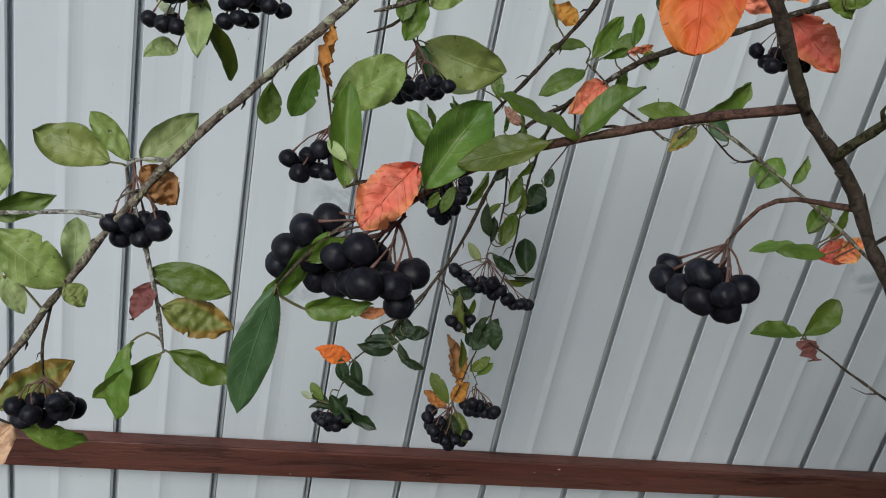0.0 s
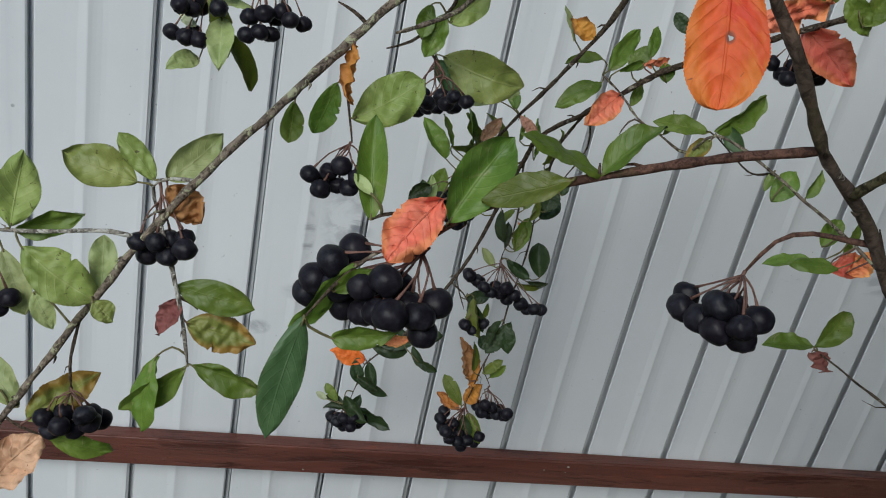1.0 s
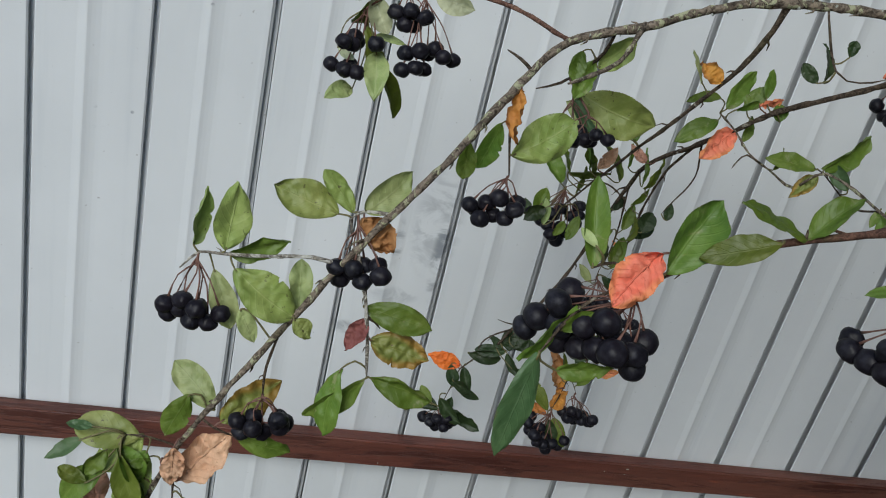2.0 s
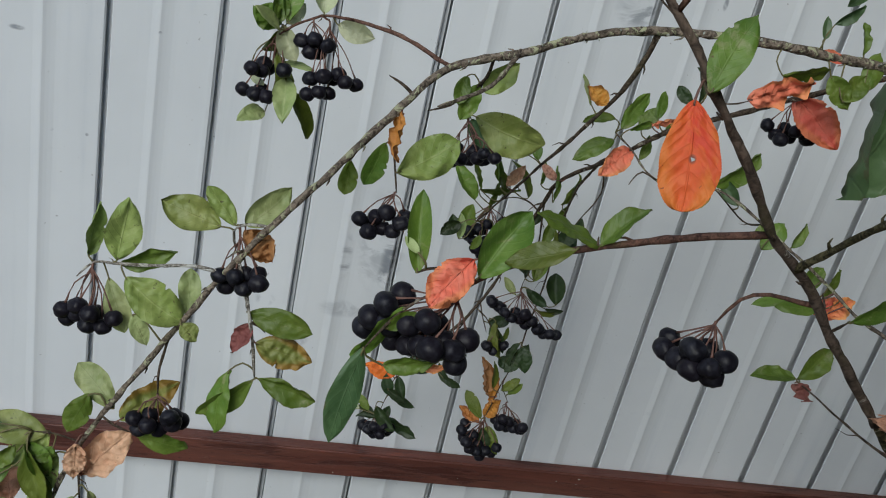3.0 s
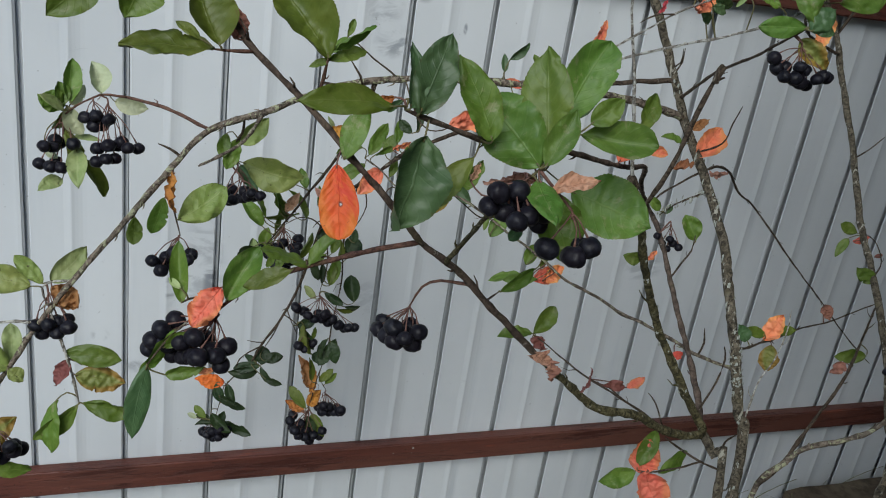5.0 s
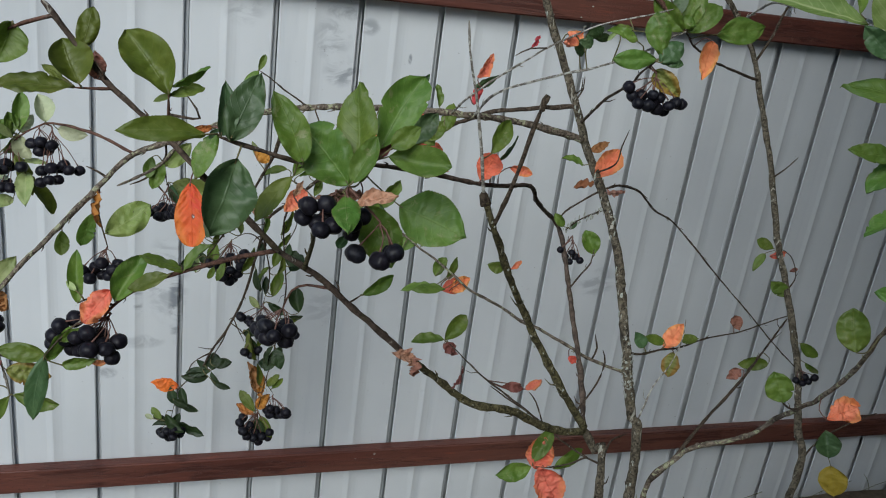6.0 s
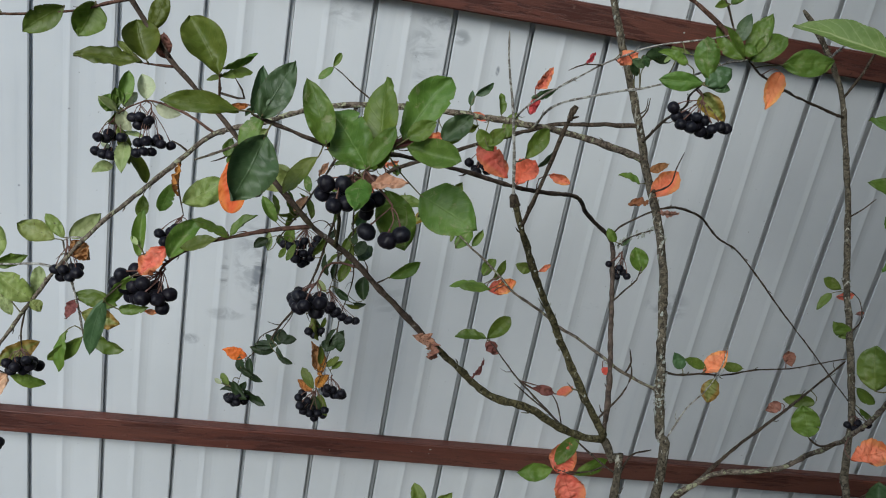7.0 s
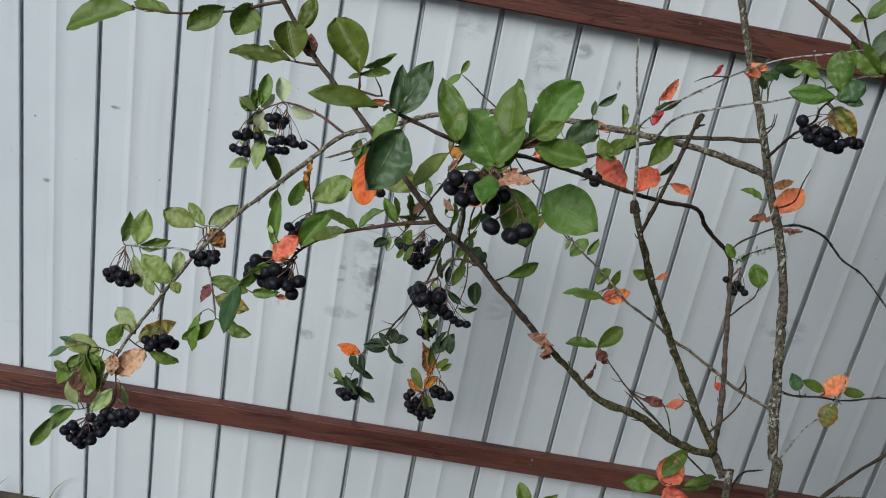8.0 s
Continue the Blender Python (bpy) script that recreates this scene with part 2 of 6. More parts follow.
PETIOLE = plain("green_brown_petiole", (0.1, 0.09, 0.035), (0.17, 0.15, 0.06), 300, 0.6)
BERRY = berry_material()
GRASS = plain("dry_grass", (0.09, 0.10, 0.05), (0.2, 0.19, 0.10), 30, 0.8)
BROWN = (0.10, 0.045, 0.02)
GREEN_LEAF = leaf_material("green_leaf", (0.088, 0.158, 0.02), (0.148, 0.225, 0.036), (0.23, 0.29, 0.075), BROWN, 0.02, scab=(0.27, 0.27, 0.13))
FRESH_LEAF = leaf_material("fresh_green_leaf", (0.078, 0.165, 0.024), (0.13, 0.232, 0.04), (0.24, 0.32, 0.1), (0.22, 0.2, 0.07), 0.05, scab=(0.27, 0.27, 0.13))
DARK_LEAF = leaf_material("dark_green_leaf", (0.055, 0.11, 0.042), (0.09, 0.16, 0.064), (0.15, 0.225, 0.11), BROWN, 0.0, gloss=0.34)
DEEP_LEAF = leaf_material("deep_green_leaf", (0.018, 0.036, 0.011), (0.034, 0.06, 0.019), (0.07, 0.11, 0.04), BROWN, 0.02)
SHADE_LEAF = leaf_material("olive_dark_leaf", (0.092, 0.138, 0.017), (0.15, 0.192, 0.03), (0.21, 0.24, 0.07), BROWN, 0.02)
OLIVE_LEAF = leaf_material("yellow_green_leaf", (0.205, 0.275, 0.066), (0.31, 0.37, 0.108), (0.42, 0.44, 0.19), (0.06, 0.045, 0.02), 0.09)
PALE_LEAF = leaf_material("pale_green_leaf", (0.27, 0.355, 0.13), (0.38, 0.45, 0.19), (0.45, 0.48, 0.25), (0.2, 0.17, 0.07), 0.03)
BLEACHED_LEAF = leaf_material("bleached_leaf", (0.42, 0.47, 0.28), (0.52, 0.55, 0.35), (0.6, 0.62, 0.42), (0.3, 0.28, 0.15), 0.03)
TURNING_LEAF = leaf_material("turning_leaf", (0.16, 0.19, 0.045), (0.24, 0.24, 0.06), (0.3, 0.3, 0.11), BROWN, 0.06, (0.3, 0.16, 0.035), 0.22)
ORANGE_LEAF = leaf_material("orange_red_leaf", (0.96, 0.33, 0.18), (0.95, 0.24, 0.12), (0.9, 0.22, 0.11), (0.7, 0.13, 0.06), 0.03, (0.95, 0.38, 0.14), 0.1, 0.55, 0.18, 1.0)
CORAL_LEAF = leaf_material("coral_red_leaf", (0.86, 0.115, 0.1), (0.9, 0.18, 0.135), (0.86, 0.17, 0.11), (0.6, 0.1, 0.07), 0.02, gloss=0.55, thin=0.2, relief_strength=1.0)
HOLED_LEAF = leaf_material("mottled_orange_leaf", (0.96, 0.27, 0.045), (0.94, 0.18, 0.04), (0.88, 0.19, 0.04), (0.3, 0.09, 0.04), 0.05, (0.9, 0.31, 0.045), 0.12, 0.5, 0.2, 0.6, True)
FLAME_LEAF = leaf_material("flame_orange_leaf", (0.92, 0.2, 0.04), (0.78, 0.12, 0.03), (0.4, 0.06, 0.03), (0.2, 0.03, 0.02), 0.08, gloss=0.5, thin=0.3)
AMBER_LEAF = leaf_material("amber_leaf", (0.72, 0.34, 0.07), (0.6, 0.23, 0.05), (0.7, 0.4, 0.13), BROWN, 0.05, (0.35, 0.14, 0.05), 0.05, 0.5, 0.35)
YELLOW_LEAF = leaf_material("yellow_leaf", (0.5, 0.4, 0.04), (0.42, 0.33, 0.035), (0.3, 0.28, 0.06), (0.12, 0.09, 0.02), 0.08, gloss=0.5)
BROWN_LEAF = leaf_material("brown_leaf", (0.33, 0.14, 0.055), (0.42, 0.20, 0.085), (0.25, 0.10, 0.045), (0.1, 0.04, 0.02), 0.05, gloss=0.6)
TAN_LEAF = leaf_material("tan_dry_leaf", (0.58, 0.30, 0.2), (0.66, 0.39, 0.27), (0.42, 0.18, 0.11), (0.28, 0.1, 0.06), 0.07, gloss=0.65, relief_strength=1.0)
UNDER_LEAF = leaf_material("leaf_underside", (0.15, 0.24, 0.055), (0.21, 0.3, 0.085), (0.42, 0.48, 0.22), (0.2, 0.2, 0.08), 0.0, gloss=0.5, thin=0.3, rib=0.05)
MAROON_LEAF = leaf_material("maroon_dry_leaf", (0.25, 0.095, 0.072), (0.4, 0.18, 0.14), (0.27, 0.085, 0.07), (0.07, 0.02, 0.02), 0.04, gloss=0.6)

LEAF_LABEL = {
    GREEN_LEAF: "", FRESH_LEAF: "bright green leaf", DARK_LEAF: "dark bluish green leaf", SHADE_LEAF: "olive green leaf", DEEP_LEAF: "very dark green leaf",
    UNDER_LEAF: "light green leaf underside with a pale midrib", OLIVE_LEAF: "yellowish green spotted leaf", PALE_LEAF: "pale green leaf underside", BLEACHED_LEAF: "bleached whitish green leaf",
    TURNING_LEAF: "green leaf turning amber at its edge", ORANGE_LEAF: "orange red autumn leaf", CORAL_LEAF: "coral red autumn leaf",
    HOLED_LEAF: "mottled orange leaf with a hole", FLAME_LEAF: "flame orange leaf", AMBER_LEAF: "amber yellow withering leaf",
    BROWN_LEAF: "brown dry leaf", YELLOW_LEAF: "yellow spotted leaf", TAN_LEAF: "tan dry curled leaf", MAROON_LEAF: "maroon dry curled leaf",
}
DRY = (BROWN_LEAF, TAN_LEAF, MAROON_LEAF, AMBER_LEAF)


# ---- structure ----
def mesh_object(name, verts, faces, material, parent=None, smooth=False):
    me = bpy.data.meshes.new(name)
    me.from_pydata([tuple(v) for v in verts], [], faces)
    me.materials.append(material)
    if smooth:
        me.polygons.foreach_set("use_smooth", [True] * len(me.polygons))
    ob = new(name, me)
    ob.parent = parent
    return ob


GROUND_Z = 0.03
PITCH = 0.115


def ground_sheet():
    near = [-1.8 + 0.06 * i for i in range(61)]
    xs = [-400, -60, -12, -4] + near + [4, 12, 60, 400]
    ys = [-400, -60, -12, -4] + [y - 1.2 for y in near[10:42]] + [3, 12, 60, 400]
    v, f = [], []
    for x in xs:
        for y in ys:
            close = max(0.0, 1 - max(abs(x), abs(y)) / 3.0)
            v.append((x, y, GROUND_Z + 0.018 * close * noise.noise((x * 6, y * 6, 0.3))))
    k = len(ys)
    for i in range(len(xs) - 1):
        for j in range(k - 1):
            f.append((i * k + j, (i + 1) * k + j, (i + 1) * k + j + 1, i * k + j + 1))
    return mesh_object("ground", v, f, SOIL, smooth=True)


tagged(ground_sheet(), "dark bare garden soil along the fence", "ground", kind="structure")

fence = new("fence")
tagged(fence, "pale grey profiled steel sheet fence on two brown rails", "fence", kind="structure")


def sheet(first, count, z0, z1, proud):
    """One profiled steel sheet: narrow slot with an added hollow behind it to trap shade, flat crown, low ridge with a
    sharp step, recessed pan, repeated.
    """
    line = []
    for i in range(count):
        x = (first + i) * PITCH
        if i == 0:
            line += [(x - 0.0088, proud + 0.0014), (x - 0.0040, proud + 0.0016)]
        for dx, dy in ((-0.0030, 0.0026), (-0.0012, 0.0040), (-0.0010, 0.0108), (0.0044, 0.0108), (0.0046, 0.0360), (0.0620, 0.0360), (0.0610, 0.0070), (0.0200, 0.0050), (0.0056, 0.0020), (0.0054, 0.0010),
                       (0.0060, 0.0004), (0.0100, 0.0005), (0.0300, 0.0007), (0.0440, 0.0006), (0.0475, 0.0003), (0.0520, -0.0002), (0.0535, -0.0002), (0.0550, 0.0002),
                       (0.0570, 0.0007), (0.0610, 0.0014), (0.0660, 0.0020), (0.0710, 0.0022), (0.0860, 0.0022)):
            line.append((x + dx, proud + dy))
    line.append(((first + count) * PITCH - 0.0045, proud + 0.0022))
    k = len(line)
    v, f = [], []
    for z in (z0, z1):
        v += [(x, y, z) for x, y in line] + [(x, y + 0.0007, z) for x, y in line]
    for i in range(k - 1):
        f += [(i, i + 1, 2 * k + i + 1, 2 * k + i), (k + i + 1, k + i, 3 * k + i, 3 * k + i + 1),
              (i + 1, i, k + i, k + i + 1), (2 * k + i, 2 * k + i + 1, 3 * k + i + 1, 3 * k + i)]
    f += [(0, 2 * k, 3 * k, k), (k - 1, 2 * k - 1, 4 * k - 1, 3 * k - 1)]
    ob = mesh_object("sheet", v, f, FENCE, fence)
    return ob


for n in range(-5, 6):
    sheet(n * 10 - 5, 10, GROUND_Z - 0.01, 1.48, 0.0)


def rail(x0, x1, z0, z1):
    """Square steel tube with rounded edges."""
    bm = bmesh.new()
    bmesh.ops.create_cube(bm, size=1, matrix=Matrix.Translation(((x0 + x1) / 2, -0.0115, (z0 + z1) / 2)) @ Matrix.Diagonal((x1 - x0, 0.021, z1 - z0, 1)))
    bmesh.ops.bevel(bm, geom=[e for e in bm.edges if abs(e.verts[0].co.x - e.verts[1].co.x) > 0.1], offset=0.0022, segments=3, affect="EDGES")
    me = bpy.data.meshes.new("rail")
    bm.to_mesh(me)
    bm.free()
    me.materials.append(RAIL)
    ob = new("rail", me)
    ob.parent = fence
    return ob


rail(-6.2, 6.2, 0.26, 0.30)
rail(-6.2, 6.2, 1.024, 1.064)


def chip(x, z, size, seed):
    """A flake of paint or dried droplet that stands off the rail's face."""
    rng = random.Random(seed)
    pts = [(math.cos(a) * size * rng.uniform(0.5, 1.2), math.sin(a) * size * rng.uniform(0.3, 0.8)) for a in [i * math.tau / 7 for i in range(7)]]
    v = [(x + p, -0.0222, z + q) for p, q in pts] + [(x, -0.0232, z)]
    return mesh_object("paint_flake", v, [(i, (i + 1) % 7, 7) for i in range(7)], LICHEN, fence)


for i, (x, z, s) in enumerate(((-0.028, 0.292, 0.0022), (-0.06, 0.285, 0.0014), (-0.03, 0.283, 0.001), (0.22, 1.047, 0.0025), (0.205, 1.03, 0.0018),
                               (-0.155, 1.06, 0.0016), (-0.37, 0.266, 0.0012), (-0.2, 0.275, 0.001))):
    chip(x, z, s, i)

# unseen blocks added to hold light off the right of fence and shrub
def plain_block(name, lo, hi, label):
    bm = bmesh.new()
    size = [h - l for l, h in zip(lo, hi)]
    mid = [(h + l) / 2 for l, h in zip(lo, hi)]
    bmesh.ops.create_cube(bm, size=1, matrix=Matrix.Translation(mid) @ Matrix.Diagonal((*size, 1)))
    bmesh.ops.bevel(bm, geom=bm.edges[:], offset=0.01, segments=1, affect="EDGES")
    me = bpy.data.meshes.new(name)
    bm.to_mesh(me)
    bm.free()
    me.materials.append(SHADE_BLOCK)
    return tagged(new(name, me), label, "wall", kind="structure")


plain_block("shade_block_east", (1.8, -2.7, 0.0), (2.0, 0.02, 2.1), "added unseen dark block that shades the fence from the east")
plain_block("shade_block_south", (-0.7, -2.2, 0.0), (1.795, -2.0, 2.1), "added unseen dark block that cuts low light from the south")
plain_block("shade_slab", (-0.12, -2.8, 2.105), (2.2, 0.05, 2.2), "added unseen dark slab that shades the fence's right side")

beam_mesh = bmesh.new()
bmesh.ops.create_cube(beam_mesh, size=1, matrix=Matrix.Translation((1.35, -0.09, 0.082)) @ Matrix.Diagonal((1.2, 0.09, 0.11, 1)))
bmesh.ops.subdivide_edges(beam_mesh, edges=[e for e in beam_mesh.edges if abs(e.verts[0].co.x - e.verts[1].co.x) > 0.1], cuts=24)
for vert in beam_mesh.verts:
    vert.co += 0.008 * noise.noise_vector(vert.co * 9)
beam_data = bpy.data.meshes.new("wooden_beam")
beam_mesh.to_mesh(beam_data)
beam_mesh.free()
beam_data.materials.append(OLD_WOOD)
tagged(new("wooden_beam", beam_data), "weathered brown wooden beam lying at the fence", "beam")

# ---- the shrub ----
shrub = new("chokeberry_shrub")
shrub.location = (0.1, -0.6, GROUND_Z)
tagged(shrub, "black chokeberry shrub with ripe berries and turning leaves", "shrub")
TO_SHRUB = Matrix.Translation((-0.1, 0.6, -GROUND_Z))
wood = []  # (branch object, sampled line)


def curve_through(points, step):
    p = [Vector(q) for q in points]
    p = [2 * p[0] - p[1]] + p + [2 * p[-1] - p[-2]]
    out = []
    for a, b, c, d in zip(p, p[1:], p[2:], p[3:]):
        n = max(2, int((c - b).length / step))
        for i in range(n):
            t = i / n
            out.append(0.5 * (2 * b + (c - a) * t + (2 * a - 5 * b + 4 * c - d) * t * t + (3 * b - a - 3 * c + d) * t ** 3))
    out.append(p[-2])
    return out


def tube(line, radius, sides, rough=0.0, cap=True):
    """Verts and faces of a tube along line; radius is a function of 0..1."""
    v, f = [], []
    up = Vector((0.31, 0.2, 0.93))
    for i, p in enumerate(line):
        d = (line[min(i + 1, len(line) - 1)] - line[max(i - 1, 0)]).normalized()
        a = d.cross(up)
        a = a.normalized() if a.length > 0.05 else d.cross(Vector((1, 0, 0))).normalized()
        b = a.cross(d)
        r = radius(i / (len(line) - 1))
        for k in range(sides):
            q = math.tau * k / sides
            w = p + (a * math.cos(q) + b * math.sin(q)) * r
            v.append(w + (w - p) * rough * (noise.noise(w * 130) + 0.55 * noise.noise(w * 310)))
    n = len(line)
    for i in range(n - 1):
        for k in range(sides):
            m = (k + 1) % sides
            f.append((i * sides + k, i * sides + m, (i + 1) * sides + m, (i + 1) * sides + k))
    if cap:
        f += [tuple(range(sides))[::-1], tuple(range((n - 1) * sides, n * sides))]
    return v, f


def branch(name, r0, r1, points, material):
    """A tapered woody branch with swollen nodes and small buds, through the given places; radii in millimetres."""
    seed = len(wood)
    line = curve_through(points, 0.006)
    wob = 0.0007 if r0 < 3 else 0.0011
    line = [p + wob * noise.noise_vector(p * 45 + Vector((seed, 0, 0))) for p in line]

    def radius(t):
        knot = max(0.0, math.sin(t * len(line) * 0.30 + seed)) ** 14
        return 0.001 * (r0 + (r1 - r0) * t) * min(1.0, 0.55 + (1 - t) * len(line) * 0.4) * (1 + (0.09 if r0 > 3 else 0.16) * knot + 0.045 * math.sin(t * 57 + seed))

    v, f = tube(line, radius, 14 if r0 > 3 else 8, 0.22 if r0 > 5 else 0.4)
    # buds that sit on the nodes
    rng = random.Random(seed)
    for i in range(4, len(line) - 2, 5):
        if rng.random() < 0.6:
            d = (line[i + 1] - line[i]).normalized()
            side = d.orthogonal().normalized()
            side.rotate(Matrix.Rotation(rng.uniform(0, 6.28), 3, d))
            rr = radius(i / len(line))
            ln = rng.uniform(0.003, 0.006) if rng.random() < 0.8 else rng.uniform(0.007, 0.014)
            p0 = line[i] + side * rr * 0.6
            bl = [p0, p0 + side * ln * 0.4 + d * ln * 0.3, p0 + side * ln * 0.6 + d * ln]
            bv, bf = tube(bl, lambda t, s=min(0.0011, rr * 0.6): s * (1 - 0.75 * t), 5)
            off = len(v)
            v += bv
            f += [tuple(off + k for k in face) for face in bf]
    ob = mesh_object(name, [TO_SHRUB @ q for q in v], f, material, shrub, smooth=True)
    wood.append((ob, np.array(line)))
    return ob


def nearest_wood(p):
    best = None
    for ob, line in wood:
        d = ((line - np.array(p)) ** 2).sum(axis=1)
        i = int(d.argmin())
        if best is None or d[i] < best[0]:
            best = (d[i], ob, Vector(line[i]))
    return best[1], best[2]


leaf_count = 0


def leaf(material, base, tip, normal, half):
    """One leaf: toothed blade folded along its midrib, bent and waved, with a petiole to the nearest twig; half width in millimetres."""
    global leaf_count
    leaf_count += 1
    rng = random.Random(leaf_count * 7 + 1)
    base, tip, n = Vector(base), Vector(tip), Vector(normal)
    along = tip - base
    length = along.length
    along.normalize()
    n = (n - along * n.dot(along)).normalized()
    across = n.cross(along)
    dry = material in DRY
    half *= 0.00095
    hole = material is HOLED_LEAF
    crisp = material in (ORANGE_LEAF, CORAL_LEAF, FLAME_LEAF, TURNING_LEAF)
    fold = rng.uniform(0.1, 0.45) if rng.random() < 0.6 else rng.uniform(0.45, 0.85)
    droop = rng.uniform(-0.08, 0.26) * (1.8 if dry else 1)
    wave = rng.uniform(0.05, 0.17) * (3.4 if dry else 2.2 if crisp else 1)
    curl = rng.uniform(-0.12, 0.3)
    lobed = rng.uniform(0.02, 0.05) * (3.2 if dry or crisp else 1)
    skew = rng.uniform(-0.035, 0.035)
    rise, fall = rng.uniform(0.6, 0.9), rng.uniform(0.6, 0.92)
    if crisp or dry:
        fall += 0.1
    if hole:
        rise, fall, fold, droop = 0.72, 0.46, 0.15, 0.05
    top = (rise / (rise + fall)) ** rise * (fall / (rise + fall)) ** fall
    twist = rng.uniform(-0.5, 0.5)
    if hole:
        wave, curl, twist = 0.06, 0.06, 0.1
    ragged = (0, 0, 1, 2) if material in (FRESH_LEAF, SHADE_LEAF) else (0, 0, 0, 1, 2)
    crumple = 0.42 if dry else 0.34 if crisp else 0.07
    bites = [(rng.uniform(0.3, 0.95), rng.choice((-1, 1)), rng.uniform(0.012, 0.035), rng.uniform(0.1, 0.28)) for _ in range(rng.choice(ragged))]
    rows, cols = (72, 28) if hole else (50, 10)
    v, uv, f = [], [], []
    inside = []
    for i in range(rows + 1):
        u = i / rows
        shape = u ** rise * (1 - u) ** fall / top
        # a short drawn-out point at the tip
        if u > 0.9 and not (crisp or hole):
            shape *= 1 - 0.4 * (u - 0.9) / 0.1
        tooth = 1 + (0.013 if i % 2 else -0.01) * (1.3 if crisp else 1) + (0.07 * noise.noise((u * 19, leaf_count * 3.1, 0.7)) if crisp or dry else 0.0)
        for j in range(cols + 1):
            s = 2 * j / cols - 1
            if hole:
                du, ds = (u - 0.53) / 0.024, (s - 0.08) / 0.075
                gap = math.hypot(du, ds)
                inside.append(gap < 1)
                if 0.01 < gap < 1:
                    s = 0.08 + 0.075 * ds / gap
                    u = 0.53 + 0.024 * du / gap
            wide = half * shape * (tooth if abs(s) == 1 else 1) * (1 + lobed * noise.noise((u * 5.5, leaf_count * 1.7, 2.0 if s > 0 else 5.0)))
            for bu, bs, br, bd in bites:
                if s * bs > 0:
                    wide *= 1 - bd * max(0.0, 1 - ((u - bu) / br) ** 2)
            x = s * wide
            lift = fold * abs(x) * (0.55 + 0.6 * abs(s)) - droop * length * (u - 0.15) ** 2
            lift += wave * half * 2.2 * noise.noise((u * 4.5 + leaf_count, s * 2.1, 0.4)) * (0.3 + abs(s))
            lift -= curl * half * abs(s) ** 3
            lift += 0.5 * wave * half * noise.noise((u * 11 + leaf_count, s * 5.0, 3.4))
            lift += crumple * half * noise.noise((u * 9 + leaf_count * 2.3, s * 3.7, 8.1))
            lift += 0.09 * half * math.sin((u - abs(s) * 0.34) * 44) * abs(s) * (1 - abs(s))
            turn = twist * (u - 0.35)
            side = across * math.cos(turn) + n * math.sin(turn)
            up = n * math.cos(turn) - across * math.sin(turn)
            v.append(along * (u * length) + side * x + across * (skew * length * math.sin(u * 3.1)) + up * lift)
            uv.append((u, 0.5 + s * 0.5))
            u = i / rows
    k = cols + 1
    for i in range(rows):
        for j in range(cols):
            if hole and all(inside[q] for q in (i * k + j, i * k + j + 1, (i + 1) * k + j + 1, (i + 1) * k + j)):
                continue
            f.append((i * k + j, i * k + j + 1, (i + 1) * k + j + 1, (i + 1) * k + j))
    holder, foot = nearest_wood(base)
    foot = foot - base
    mid = foot * 0.45 - along * min(0.006, foot.length * 0.25) + Vector((0, 0, 0.001))
    line = curve_through([foot, mid, Vector((0, 0, 0)), along * length * 0.06], 0.004)
    pv, pf = tube(line, lambda t: 0.0006 * (1.1 - 0.4 * t), 6)
    off, blades = len(v), len(f)
    v += pv
    uv += [(0.02, 0.5)] * len(pv)
    f += [tuple(off + q for q in face) for face in pf]
    ob = mesh_object("leaf", v, f, material, holder, smooth=True)
    ob.data.materials.append(STALK if dry or crisp or hole else PETIOLE)
    ob.data.polygons.foreach_set("material_index", [0] * blades + [1] * len(pf))
    ob.location = TO_SHRUB @ base
    layer = ob.data.uv_layers.new(name="blade")
    for lp in ob.data.loops:
        layer.data[lp.index].uv = uv[lp.vertex_index]
    if LEAF_LABEL[material]:
        tagged(ob, LEAF_LABEL[material])
    return ob


def berry_mesh(seed, shrink):
    """A chokeberry of 1 m radius, stalk end up: slightly flattened and shrunken, with a dimple and the dried calyx below."""
    rings, sides = 16, 22
    v, f = [], []
    for i in range(1, rings):
        a = math.pi * i / rings
        r, z = math.sin(a), math.cos(a) * 0.94
        if a > 2.72:
            z += (a - 2.72) * 0.9
        if a < 0.3:
            z -= (0.3 - a) * 0.45
        for j in range(sides):
            q = math.tau * j / sides
            star = 1 + (0.18 * math.cos(5 * q) if i == rings - 1 else 0)
            d = Vector((r * math.cos(q), r * math.sin(q), z))
            d *= 1 + shrink * (noise.noise(d * 1.3 + Vector((seed, 0, 0))) + 0.45 * noise.noise(d * 3.1 + Vector((0, seed, 0))))
            v.append((d.x * star, d.y * star, d.z))
    top = len(v)
    v += [(0, 0, 0.82), (0, 0, -0.62)]
    for i in range(rings - 2):
        for j in range(sides):
            m = (j + 1) % sides
            f.append((i * sides + j, (i + 1) * sides + j, (i + 1) * sides + m, i * sides + m))
    last = (rings - 2) * sides
    for j in range(sides):
        m = (j + 1) % sides
        f += [(top, j, m), (top + 1, last + m, last + j)]
    me = bpy.data.meshes.new("berry")
    me.from_pydata(v, [], f)
    me.polygons.foreach_set("use_smooth", [True] * len(me.polygons))
    me.materials.append(BERRY)
    return me


BERRY_FORMS = [berry_mesh(3, 0.05), berry_mesh(11, 0.09), berry_mesh(19, 0.13), berry_mesh(27, 0.2)]


